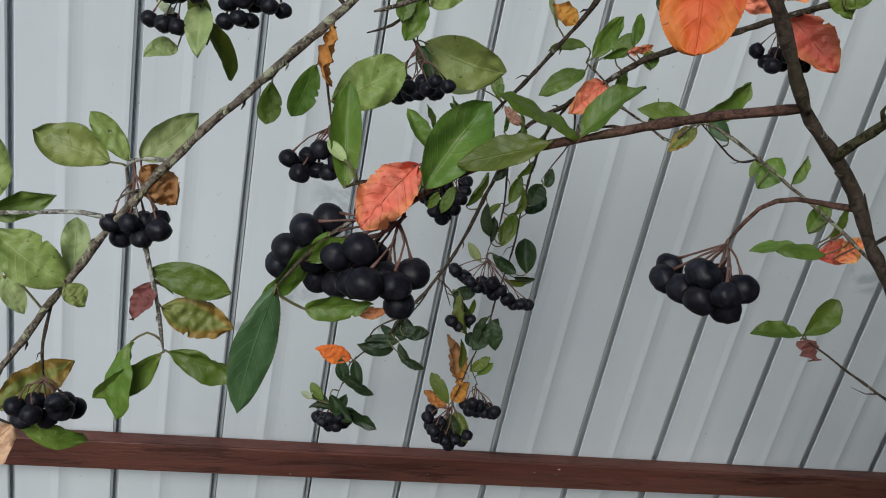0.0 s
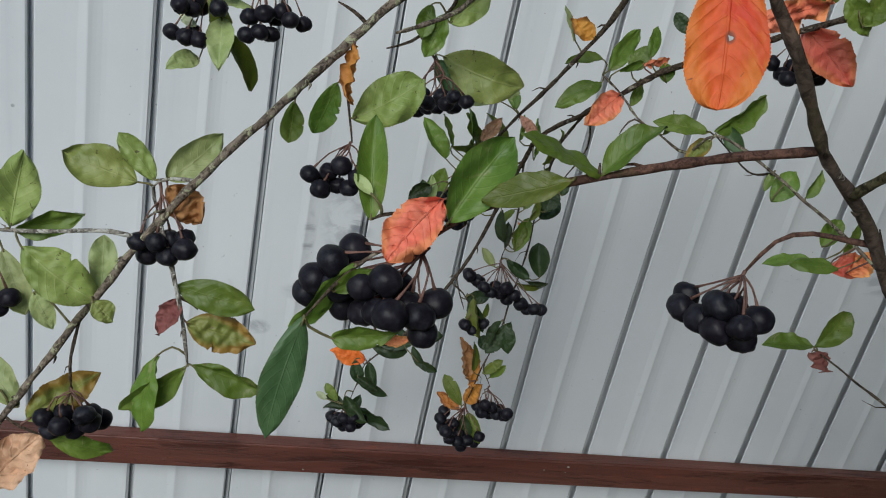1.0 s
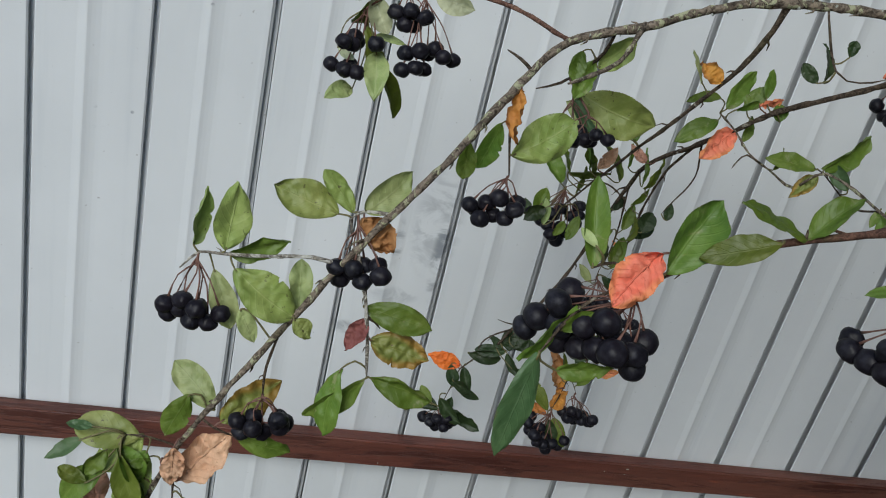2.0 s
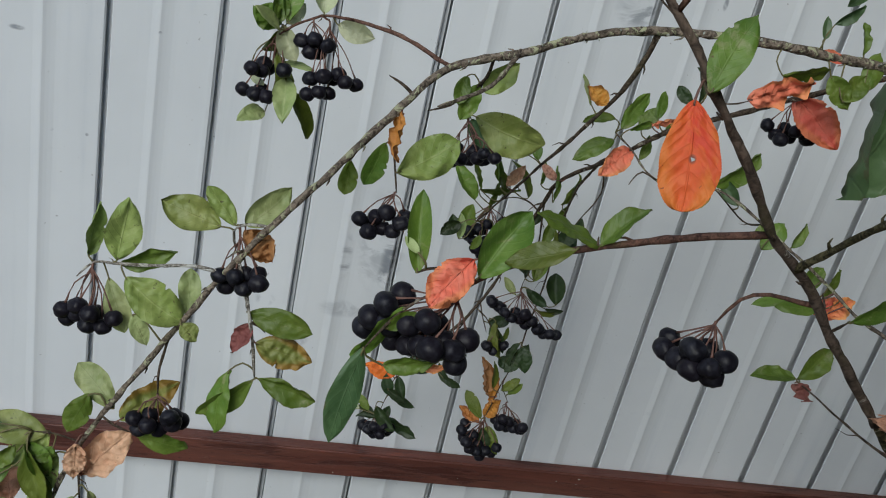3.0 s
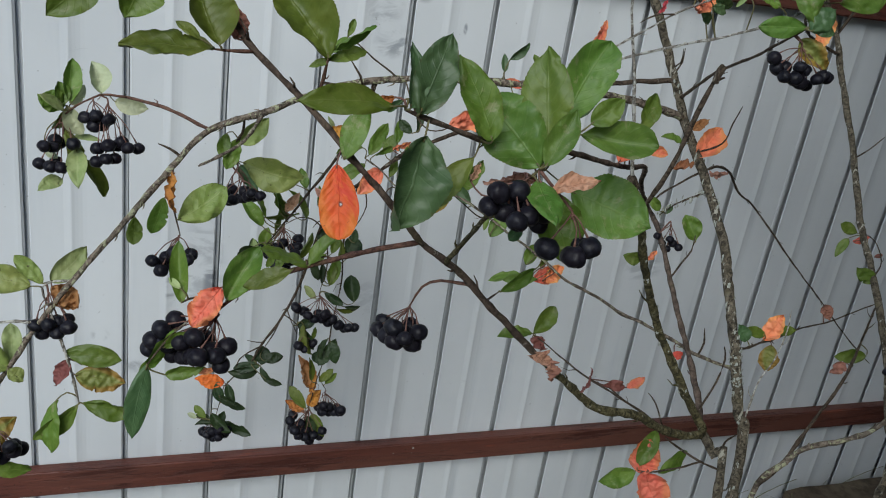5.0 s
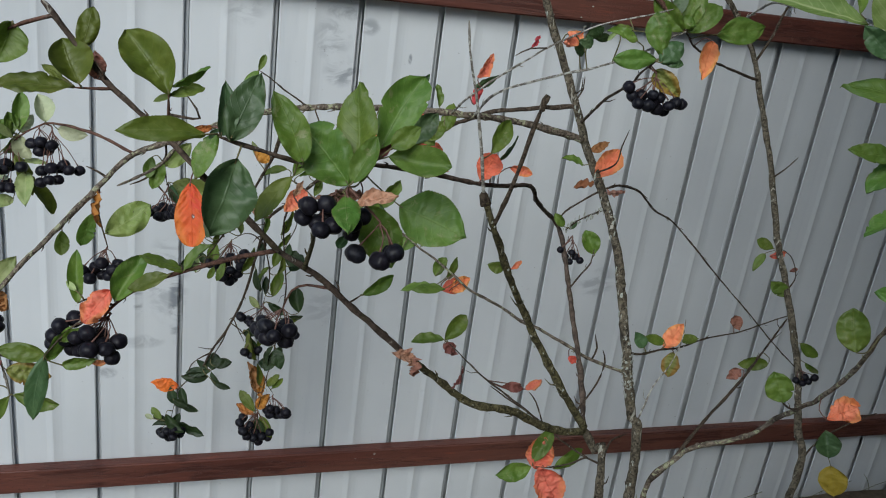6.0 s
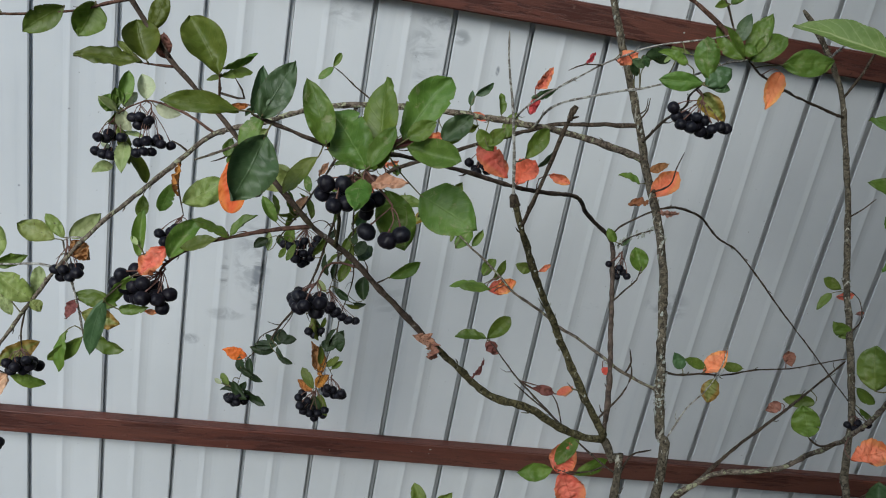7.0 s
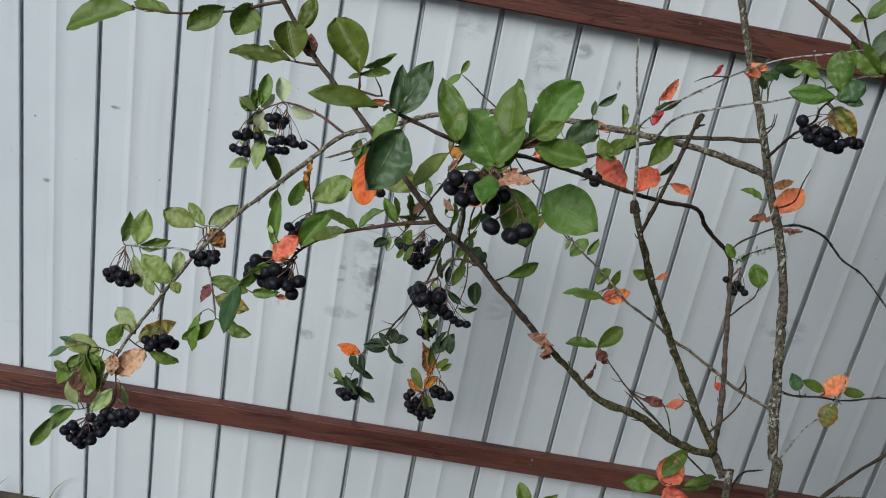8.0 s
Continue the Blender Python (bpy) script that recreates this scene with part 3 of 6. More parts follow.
def cluster(node, radius, places):
    """A bunch of berries: branching red-brown stalks from the node, with one berry on each."""
    rng = random.Random(len(places) * 31 + int(abs(node[0]) * 9999))
    node = Vector(node)
    _, foot = nearest_wood(node)
    centre = sum((Vector(p) for p in places), Vector()) / len(places)
    hub = node.lerp(centre, 0.22)
    v, f = tube(curve_through([foot, foot.lerp(node, 0.6), node, hub], 0.004), lambda t: 0.0010 - 0.0003 * t, 6)
    r = radius * 0.001
    tops = []
    for p in places:
        p = Vector(p)
        start = node.lerp(hub, rng.uniform(0.2, 1.0))
        out = (start - p).normalized()
        axis = (out + Vector((0, 0, 0.8))).normalized()
        top = p + axis * r * 0.86
        bend = start.lerp(top, 0.5) + Vector((rng.uniform(-1, 1), rng.uniform(-1, 1), rng.uniform(0, 1))) * 0.003
        sv, sf = tube(curve_through([start, bend, top], 0.005), lambda t: 0.0005 - 0.0001 * t + (0.0004 if t > 0.93 else 0), 5)
        off = len(v)
        v += sv
        f += [tuple(off + q for q in face) for face in sf]
        tops.append((p, axis))
    bunch = mesh_object("fruit_spray", [TO_SHRUB @ q for q in v], f, STALK, shrub, smooth=True)
    tagged(bunch, "spray of ripe black berries on reddish stalks")
    for p, axis in tops:
        ob = new("berry", rng.choice(BERRY_FORMS))
        ob.parent = bunch
        s = r * rng.uniform(0.9, 1.08)
        ob.matrix_local = TO_SHRUB @ Matrix.LocRotScale(p, axis.to_track_quat("Z", "Y") @ Euler((0, 0, rng.uniform(0, 6))).to_quaternion(), (s * rng.uniform(0.96, 1.04), s, s * rng.uniform(0.95, 1.03)))
    return bunch


# ---- stems, branches and twigs ----
branch("stem", 6.72, 3.86, [(0.105, -0.6, -0.01), (0.111, -0.568, 0.311), (0.11, -0.53, 0.633), (0.1, -0.52, 0.682), (0.092, -0.506, 0.73), (0.092, -0.47, 0.787), (0.091, -0.445, 0.828), (0.088, -0.4, 0.875), (0.075, -0.37, 0.915), (0.063, -0.345, 0.958), (0.046, -0.33, 1.003), (0.025, -0.32, 1.048), (0.003, -0.31, 1.103), (-0.012, -0.3, 1.136)], BARK)
branch("stem", 5.88, 3.86, [(0.06, -0.63, -0.01), (0.049, -0.613, 0.327), (0.034, -0.59, 0.664), (0.027, -0.58, 0.683), (0.016, -0.571, 0.704)], BARK)
branch("branch", 3.86, 2.60, [(0.017, -0.572, 0.701), (-0.003, -0.575, 0.703), (-0.035, -0.58, 0.715), (-0.069, -0.585, 0.736), (-0.111, -0.59, 0.749), (-0.144, -0.595, 0.775), (-0.176, -0.6, 0.802)], OLIVE_BARK)
branch("branch", 2.60, 1.60, [(-0.176, -0.6, 0.802), (-0.227, -0.608, 0.85), (-0.257, -0.615, 0.879), (-0.288, -0.622, 0.903), (-0.315, -0.63, 0.932), (-0.349, -0.635, 0.967), (-0.367, -0.633, 0.986), (-0.396, -0.63, 1.012), (-0.413, -0.63, 1.033), (-0.428, -0.63, 1.053), (-0.435, -0.63, 1.061)], SMOOTH_BARK)
branch("branch", 3.70, 2.69, [(0.016, -0.571, 0.704), (-0.027, -0.565, 0.765), (-0.053, -0.56, 0.806), (-0.089, -0.575, 0.864), (-0.116, -0.59, 0.913), (-0.128, -0.589, 0.938)], OLIVE_BARK)
branch("twig", 1.43, 0.84, [(-0.128, -0.589, 0.938), (-0.134, -0.587, 0.97), (-0.143, -0.585, 1.011), (-0.152, -0.584, 1.041), (-0.158, -0.584, 1.069)], PALE_TWIG)
branch("twig", 2.5, 2.9, [(-0.1055, -0.622, 1.015), (-0.106, -0.623, 1.020), (-0.104, -0.624, 1.027)], TWIG)
branch("twig", 1.3, 1.0, [(-0.1055, -0.622, 1.017), (-0.100, -0.622, 1.019)], TWIG)
branch("twig", 3.5, 3.3, [(-0.125, -0.589, 0.931), (-0.127, -0.589, 0.936), (-0.128, -0.589, 0.941)], TWIG)
branch("twig", 1.09, 0.67, [(0.062, -0.338, 0.970), (0.068, -0.338, 0.982), (0.068, -0.338, 0.996)], TWIG)
branch("twig", 1.85, 1.43, [(-0.116, -0.59, 0.913), (-0.115, -0.61, 0.951), (-0.11, -0.615, 0.986), (-0.107, -0.62, 1.009), (-0.105, -0.624, 1.027)], TWIG)
branch("branch", 2.86, 1.43, [(0.016, -0.571, 0.704), (0.03, -0.52, 0.736), (0.041, -0.46, 0.772), (0.051, -0.4, 0.814), (0.055, -0.36, 0.833), (0.005, -0.41, 0.873), (-0.03, -0.46, 0.907), (-0.076, -0.51, 0.922), (-0.115, -0.55, 0.935), (-0.174, -0.58, 0.952), (-0.225, -0.62, 0.968), (-0.259, -0.65, 0.976), (-0.291, -0.69, 0.989), (-0.316, -0.7, 0.998), (-0.337, -0.705, 1.005)], SMOOTH_BARK)
branch("branch", 3.86, 1.26, [(0.07, -0.36, 0.931), (0.017, -0.36, 0.942), (-0.036, -0.36, 0.949), (-0.087, -0.36, 0.951), (-0.144, -0.36, 0.952), (-0.206, -0.36, 0.95), (-0.261, -0.36, 0.944), (-0.308, -0.365, 0.931), (-0.348, -0.37, 0.914), (-0.394, -0.372, 0.896), (-0.42, -0.39, 0.873), (-0.447, -0.42, 0.849), (-0.478, -0.455, 0.822), (-0.511, -0.47, 0.782), (-0.538, -0.475, 0.739), (-0.567, -0.475, 0.688), (-0.591, -0.475, 0.643), (-0.608, -0.475, 0.595), (-0.621, -0.475, 0.547)], ARCH_BARK)
branch("branch", 2.52, 1.43, [(0.061, -0.343, 0.964), (0.002, -0.33, 0.954), (-0.044, -0.32, 0.941), (-0.181, -0.31, 0.875), (-0.205, -0.3, 0.857), (-0.218, -0.29, 0.841), (-0.232, -0.26, 0.814), (-0.25, -0.235, 0.786), (-0.255, -0.22, 0.757), (-0.263, -0.205, 0.709), (-0.268, -0.2, 0.679), (-0.285, -0.195, 0.629), (-0.308, -0.19, 0.585), (-0.318, -0.185, 0.559)], TWIG)
branch("twig", 2.02, 0.76, [(-0.254, -0.36, 0.945), (-0.258, -0.35, 0.912), (-0.265, -0.33, 0.88), (-0.28, -0.3, 0.834), (-0.292, -0.28, 0.803), (-0.307, -0.26, 0.767), (-0.32, -0.25, 0.742)], TWIG)
branch("twig", 1.18, 0.50, [(-0.23, -0.264, 0.818), (-0.232, -0.23, 0.776), (-0.222, -0.19, 0.71), (-0.217, -0.18, 0.661), (-0.226, -0.195, 0.627), (-0.231, -0.2, 0.582), (-0.239, -0.2, 0.543), (-0.246, -0.2, 0.502)], TWIG)
branch("twig", 0.84, 0.50, [(-0.228, -0.268, 0.821), (-0.222, -0.265, 0.792), (-0.23, -0.26, 0.766), (-0.234, -0.255, 0.751)], TWIG)
branch("twig", 0.92, 0.50, [(-0.255, -0.222, 0.762), (-0.241, -0.2, 0.696), (-0.246, -0.2, 0.665), (-0.248, -0.205, 0.654)], TWIG)
branch("twig", 0.84, 0.42, [(-0.308, -0.19, 0.585), (-0.331, -0.185, 0.565), (-0.336, -0.183, 0.541), (-0.347, -0.183, 0.527), (-0.352, -0.183, 0.503), (-0.356, -0.183, 0.48)], TWIG)
branch("twig", 0.84, 0.50, [(-0.251, -0.216, 0.744), (-0.263, -0.195, 0.749), (-0.273, -0.17, 0.74), (-0.286, -0.158, 0.727)], TWIG)
branch("twig", 0.76, 0.42, [(-0.285, -0.195, 0.629), (-0.274, -0.2, 0.622), (-0.263, -0.2, 0.607)], TWIG)
branch("twig", 0.76, 0.42, [(-0.236, -0.2, 0.557), (-0.237, -0.2, 0.543), (-0.227, -0.2, 0.525)], TWIG)
branch("twig", 1.68, 0.84, [(-0.394, -0.372, 0.896), (-0.431, -0.34, 0.905), (-0.472, -0.29, 0.9), (-0.485, -0.28, 0.894), (-0.499, -0.28, 0.886), (-0.51, -0.28, 0.876)], RED_TWIG)
branch("twig", 1.26, 0.76, [(-0.416, -0.387, 0.876), (-0.425, -0.385, 0.882), (-0.434, -0.383, 0.886)], TWIG)
branch("twig", 1.18, 0.67, [(-0.366, -0.37, 0.908), (-0.366, -0.36, 0.891), (-0.373, -0.355, 0.879), (-0.385, -0.35, 0.865), (-0.399, -0.345, 0.857)], TWIG)
branch("twig", 1.01, 0.59, [(-0.367, -0.358, 0.888), (-0.366, -0.34, 0.869), (-0.364, -0.325, 0.852)], TWIG)
branch("twig", 1.34, 0.67, [(-0.423, -0.393, 0.87), (-0.424, -0.395, 0.85), (-0.421, -0.395, 0.831), (-0.416, -0.395, 0.811)], TWIG)
branch("twig", 0.92, 0.50, [(-0.447, -0.42, 0.849), (-0.452, -0.42, 0.838)], TWIG)
branch("twig", 1.34, 0.76, [(-0.518, -0.472, 0.772), (-0.533, -0.47, 0.774), (-0.556, -0.47, 0.771), (-0.581, -0.465, 0.766), (-0.593, -0.46, 0.763), (-0.602, -0.46, 0.752)], PALE_TWIG)
branch("twig", 1.09, 0.67, [(-0.495, -0.464, 0.803), (-0.508, -0.46, 0.801), (-0.516, -0.46, 0.796), (-0.513, -0.46, 0.782)], PALE_TWIG)
branch("twig", 1.43, 0.76, [(-0.511, -0.47, 0.782), (-0.503, -0.475, 0.762), (-0.497, -0.475, 0.737), (-0.491, -0.475, 0.704)], PALE_TWIG)
branch("twig", 0.76, 0.50, [(-0.498, -0.475, 0.744), (-0.493, -0.472, 0.74), (-0.489, -0.47, 0.735)], TWIG)
branch("twig", 0.84, 0.59, [(-0.545, -0.475, 0.727), (-0.548, -0.475, 0.705), (-0.548, -0.475, 0.685)], TWIG)
branch("twig", 1.09, 0.59, [(-0.593, -0.475, 0.637), (-0.592, -0.475, 0.619), (-0.59, -0.475, 0.595)], TWIG)
branch("twig", 0.84, 0.59, [(-0.58, -0.475, 0.665), (-0.572, -0.475, 0.659), (-0.561, -0.475, 0.654)], TWIG)
branch("twig", 0.76, 0.50, [(-0.591, -0.475, 0.643), (-0.608, -0.472, 0.645), (-0.621, -0.47, 0.644)], TWIG)
branch("twig", 0.76, 0.50, [(-0.613, -0.475, 0.577), (-0.625, -0.472, 0.567), (-0.637, -0.47, 0.563)], TWIG)
branch("twig", 1.76, 1.01, [(-0.288, -0.622, 0.903), (-0.321, -0.61, 0.891), (-0.349, -0.6, 0.878), (-0.372, -0.593, 0.866), (-0.393, -0.586, 0.85), (-0.405, -0.58, 0.835), (-0.411, -0.578, 0.821)], RED_TWIG)
branch("twig", 0.84, 0.59, [(-0.401, -0.582, 0.84), (-0.416, -0.58, 0.833), (-0.429, -0.584, 0.825), (-0.446, -0.598, 0.809)], TWIG)
branch("twig", 0.84, 0.59, [(-0.4, -0.583, 0.842), (-0.416, -0.575, 0.844), (-0.425, -0.575, 0.84)], TWIG)
branch("twig", 0.84, 0.50, [(-0.352, -0.599, 0.876), (-0.353, -0.6, 0.878), (-0.354, -0.6, 0.882)], TWIG)
branch("twig", 1.85, 1.01, [(-0.269, -0.618, 0.888), (-0.27, -0.65, 0.918), (-0.274, -0.68, 0.944), (-0.27, -0.695, 0.963), (-0.26, -0.702, 0.978)], OLIVE_BARK)
branch("twig", 1.26, 0.84, [(-0.247, -0.612, 0.869), (-0.263, -0.6, 0.866), (-0.273, -0.595, 0.859), (-0.278, -0.59, 0.843)], RED_TWIG)
branch("twig", 1.26, 0.76, [(-0.365, -0.633, 0.984), (-0.364, -0.645, 1), (-0.364, -0.655, 1.016)], RED_TWIG)
branch("twig", 1.01, 0.67, [(-0.396, -0.63, 1.012), (-0.409, -0.634, 1.012), (-0.418, -0.638, 1.013)], RED_TWIG)
branch("twig", 1.09, 0.67, [(-0.428, -0.63, 1.053), (-0.444, -0.634, 1.048), (-0.459, -0.638, 1.042), (-0.494, -0.642, 1.034), (-0.513, -0.645, 1.032), (-0.533, -0.648, 1.032)], RED_TWIG)
branch("twig", 1.01, 0.67, [(-0.232, -0.609, 0.855), (-0.229, -0.608, 0.856), (-0.222, -0.606, 0.86)], TWIG)
branch("twig", 1.26, 0.67, [(-0.027, -0.579, 0.712), (-0.044, -0.54, 0.716), (-0.053, -0.48, 0.707), (-0.061, -0.44, 0.706), (-0.07, -0.403, 0.708)], TWIG)
branch("twig", 0.84, 0.50, [(-0.029, -0.574, 0.712), (-0.036, -0.565, 0.732), (-0.042, -0.56, 0.739)], TWIG)
branch("twig", 0.84, 0.50, [(-0.036, -0.561, 0.715), (-0.062, -0.555, 0.731), (-0.079, -0.555, 0.743)], TWIG)
branch("twig", 1.76, 0.76, [(0.093, -0.509, 0.723), (0.053, -0.49, 0.733), (0.039, -0.488, 0.741), (0.007, -0.46, 0.752), (-0.01, -0.45, 0.757), (-0.035, -0.435, 0.769), (-0.06, -0.42, 0.778), (-0.076, -0.405, 0.79), (-0.092, -0.39, 0.8), (-0.107, -0.38, 0.808), (-0.132, -0.355, 0.823), (-0.158, -0.33, 0.831), (-0.166, -0.312, 0.811), (-0.189, -0.307, 0.82), (-0.205, -0.3, 0.828), (-0.22, -0.295, 0.842), (-0.238, -0.295, 0.853)], ARCH_BARK)
branch("twig", 0.84, 0.50, [(-0.126, -0.362, 0.819), (-0.124, -0.33, 0.809), (-0.151, -0.32, 0.828), (-0.161, -0.32, 0.831)], TWIG)
branch("twig", 0.76, 0.50, [(-0.194, -0.305, 0.822), (-0.209, -0.305, 0.828), (-0.215, -0.305, 0.821), (-0.217, -0.305, 0.815)], TWIG)
branch("twig", 1.09, 0.67, [(0.057, -0.492, 0.732), (0.061, -0.492, 0.745), (0.053, -0.495, 0.763)], TWIG)
branch("twig", 1.18, 0.76, [(0.005, -0.569, 0.72), (0.03, -0.555, 0.742), (0.037, -0.55, 0.762), (0.032, -0.55, 0.775)], TWIG)
branch("twig", 1.43, 0.76, [(0.086, -0.391, 0.885), (0.122, -0.37, 0.884), (0.172, -0.33, 0.864), (0.217, -0.3, 0.832), (0.273, -0.273, 0.802), (0.368, -0.275, 0.72), (0.424, -0.28, 0.672), (0.49, -0.285, 0.615), (0.537, -0.29, 0.579)], TWIG)
branch("twig", 1.26, 0.76, [(0.09, -0.389, 0.885), (0.069, -0.38, 0.867), (0.058, -0.37, 0.851), (0.055, -0.363, 0.837)], TWIG)
branch("twig", 1.01, 0.67, [(0.089, -0.405, 0.869), (0.067, -0.385, 0.846), (0.06, -0.375, 0.831)], TWIG)
branch("twig", 1.09, 0.67, [(0.045, -0.437, 0.788), (0.06, -0.43, 0.802), (0.071, -0.425, 0.812), (0.075, -0.42, 0.827)], TWIG)
branch("twig", 1.01, 0.59, [(0.08, -0.38, 0.9), (0.085, -0.41, 0.92), (0.083, -0.42, 0.942), (0.084, -0.425, 0.961)], TWIG)
branch("twig", 1.68, 1.01, [(0.066, -0.35, 0.947), (0.064, -0.4, 0.985), (0.055, -0.46, 1.013), (0.034, -0.51, 1.032), (0.031, -0.535, 1.046)], TWIG)
branch("twig", 1.09, 0.67, [(0.057, -0.338, 0.975), (0.065, -0.34, 0.982), (0.064, -0.34, 0.996)], TWIG)
branch("twig", 1.34, 0.67, [(0.091, -0.498, 0.744), (0.118, -0.485, 0.733), (0.161, -0.46, 0.724), (0.21, -0.43, 0.71), (0.251, -0.415, 0.712), (0.302, -0.405, 0.714), (0.344, -0.397, 0.721), (0.381, -0.392, 0.729)], TWIG)
branch("twig", 1.01, 0.59, [(0.106, -0.524, 0.674), (0.133, -0.5, 0.702), (0.155, -0.49, 0.723), (0.169, -0.48, 0.746), (0.171, -0.475, 0.769)], PALE_TWIG)
branch("twig", 1.34, 0.76, [(-0.062, -0.36, 0.95), (-0.056, -0.4, 0.983), (-0.022, -0.44, 1.009), (0.013, -0.48, 1.031), (0.036, -0.51, 1.052), (0.068, -0.49, 1.062), (0.115, -0.44, 1.064)], PALE_TWIG)
branch("twig", 1.18, 0.67, [(-0.087, -0.36, 0.951), (-0.087, -0.41, 0.98), (-0.065, -0.44, 1.011), (-0.037, -0.46, 1.039), (-0.022, -0.48, 1.055), (0.002, -0.49, 1.069), (0.031, -0.5, 1.079), (0.059, -0.5, 1.088)], PALE_TWIG)
branch("twig", 0.76, 0.50, [(-0.037, -0.46, 1.039), (-0.053, -0.46, 1.037), (-0.068, -0.46, 1.029)], TWIG)
branch("stem", 5.46, 3.36, [(0.31, -0.5, -0.01), (0.335, -0.509, 0.276), (0.365, -0.5, 0.563), (0.373, -0.47, 0.616), (0.383, -0.43, 0.679), (0.386, -0.38, 0.747), (0.394, -0.32, 0.808), (0.398, -0.27, 0.884), (0.394, -0.225, 0.956), (0.38, -0.2, 1.018), (0.36, -0.19, 1.052), (0.332, -0.185, 1.084), (0.302, -0.18, 1.112)], BARK)
branch("twig", 2.02, 1.34, [(0.382, -0.202, 1.012), (0.391, -0.21, 1.047), (0.394, -0.22, 1.082), (0.391, -0.24, 1.112)], TWIG)
branch("twig", 1.85, 0.92, [(0.388, -0.21, 0.99), (0.283, -0.27, 1.013), (0.204, -0.34, 1.034), (0.158, -0.39, 1.047), (0.118, -0.435, 1.063)], TWIG)
branch("twig", 1.01, 0.59, [(0.397, -0.276, 0.875), (0.403, -0.29, 0.891), (0.409, -0.3, 0.91)], TWIG)
branch("twig", 0.92, 0.59, [(0.386, -0.373, 0.755), (0.405, -0.36, 0.77), (0.407, -0.34, 0.789), (0.396, -0.33, 0.796)], TWIG)
branch("twig", 1.51, 1.01, [(0.354, -0.188, 1.06), (0.293, -0.32, 1.094), (0.216, -0.46, 1.1), (0.172, -0.55, 1.102), (0.129, -0.64, 1.106), (0.11, -0.68, 1.105), (0.113, -0.71, 1.092), (0.124, -0.72, 1.083)], PALE_TWIG)
branch("branch", 3.53, 1.85, [(0.111, -0.572, 0.32), (0.108, -0.562, 0.465), (0.115, -0.555, 0.61), (0.132, -0.56, 0.647), (0.154, -0.56, 0.663), (0.209, -0.57, 0.682), (0.233, -0.58, 0.71), (0.222, -0.63, 0.762), (0.21, -0.67, 0.819), (0.19, -0.705, 0.877), (0.181, -0.73, 0.912)], ARCH_BARK)
branch("twig", 2.02, 1.01, [(0.116, -0.555, 0.62), (0.132, -0.56, 0.647), (0.157, -0.55, 0.67), (0.2, -0.53, 0.698), (0.247, -0.5, 0.711), (0.311, -0.45, 0.72), (0.374, -0.4, 0.729)], TWIG)
branch("twig", 1.09, 0.67, [(0.226, -0.617, 0.748), (0.207, -0.62, 0.745), (0.197, -0.62, 0.749), (0.192, -0.62, 0.753)], TWIG)
branch("twig", 1.34, 0.84, [(0.367, -0.497, 0.58), (0.425, -0.45, 0.568), (0.461, -0.44, 0.582), (0.507, -0.43, 0.593), (0.548, -0.42, 0.595)], TWIG)
branch("twig", 1.26, 0.84, [(0.034, -0.59, 0.664), (0.055, -0.56, 0.675), (0.086, -0.54, 0.672)], TWIG)
branch("twig", 1.34, 0.76, [(0.039, -0.582, 0.667), (0.028, -0.565, 0.666), (0.013, -0.55, 0.672), (0.001, -0.545, 0.68)], TWIG)
branch("twig", 1.01, 0.67, [(0.029, -0.567, 0.666), (0.022, -0.54, 0.638), (0.004, -0.535, 0.633), (-0.007, -0.53, 0.633)], TWIG)
branch("twig", 0.92, 0.59, [(-0.364, -0.646, 1.002), (-0.346, -0.66, 1.004), (-0.353, -0.66, 1.017)], TWIG)
branch("twig", 1.51, 1.01, [(0.124, -0.72, 1.083), (0.135, -0.73, 1.059), (0.155, -0.73, 1.02), (0.168, -0.735, 0.98)], TWIG)
branch("twig", 2.3, 1.9, [(0.109, -0.440, 1.067), (0.088, -0.440, 1.083), (0.070, -0.437, 1.096), (0.049, -0.434, 1.108), (0.027, -0.430, 1.119), (0.003, -0.420, 1.135), (-0.038, -0.410, 1.163)], RED_TWIG)
branch("twig", 1.2, 0.8, [(0.111, -0.440, 1.066), (0.097, -0.445, 1.078), (0.083, -0.448, 1.097), (0.070, -0.450, 1.115), (0.059, -0.450, 1.122), (0.046, -0.452, 1.128), (0.024, -0.455, 1.141)], TWIG)
branch("twig", 1.18, 0.67, [(-0.17, -0.5, -0.01), (-0.149, -0.534, 0.286), (-0.137, -0.58, 0.582), (-0.152, -0.6, 0.635)], TWIG)
branch("twig", 0.92, 0.59, [(-0.234, -0.36, 0.948), (-0.246, -0.36, 0.956), (-0.259, -0.36, 0.964), (-0.272, -0.36, 0.974), (-0.283, -0.36, 0.98)], TWIG)
branch("twig", 0.92, 0.59, [(-0.228, -0.36, 0.948), (-0.211, -0.37, 0.911), (-0.202, -0.385, 0.909), (-0.193, -0.395, 0.916)], TWIG)
branch("twig", 0.84, 0.42, [(-0.288, -0.194, 0.623), (-0.293, -0.19, 0.604), (-0.298, -0.188, 0.592), (-0.308, -0.188, 0.574)], TWIG)
branch("twig", 0.76, 0.42, [(-0.305, -0.191, 0.59), (-0.314, -0.186, 0.588), (-0.324, -0.185, 0.59)], TWIG)
branch("twig", 0.76, 0.42, [(-0.282, -0.196, 0.635), (-0.276, -0.195, 0.62), (-0.268, -0.195, 0.602)], TWIG)

branch("twig", 1.9, 1.1, [(-0.349, -0.37, 0.915), (-0.366, -0.395, 0.898), (-0.385, -0.412, 0.889), (-0.406, -0.425, 0.882)], ARCH_BARK)

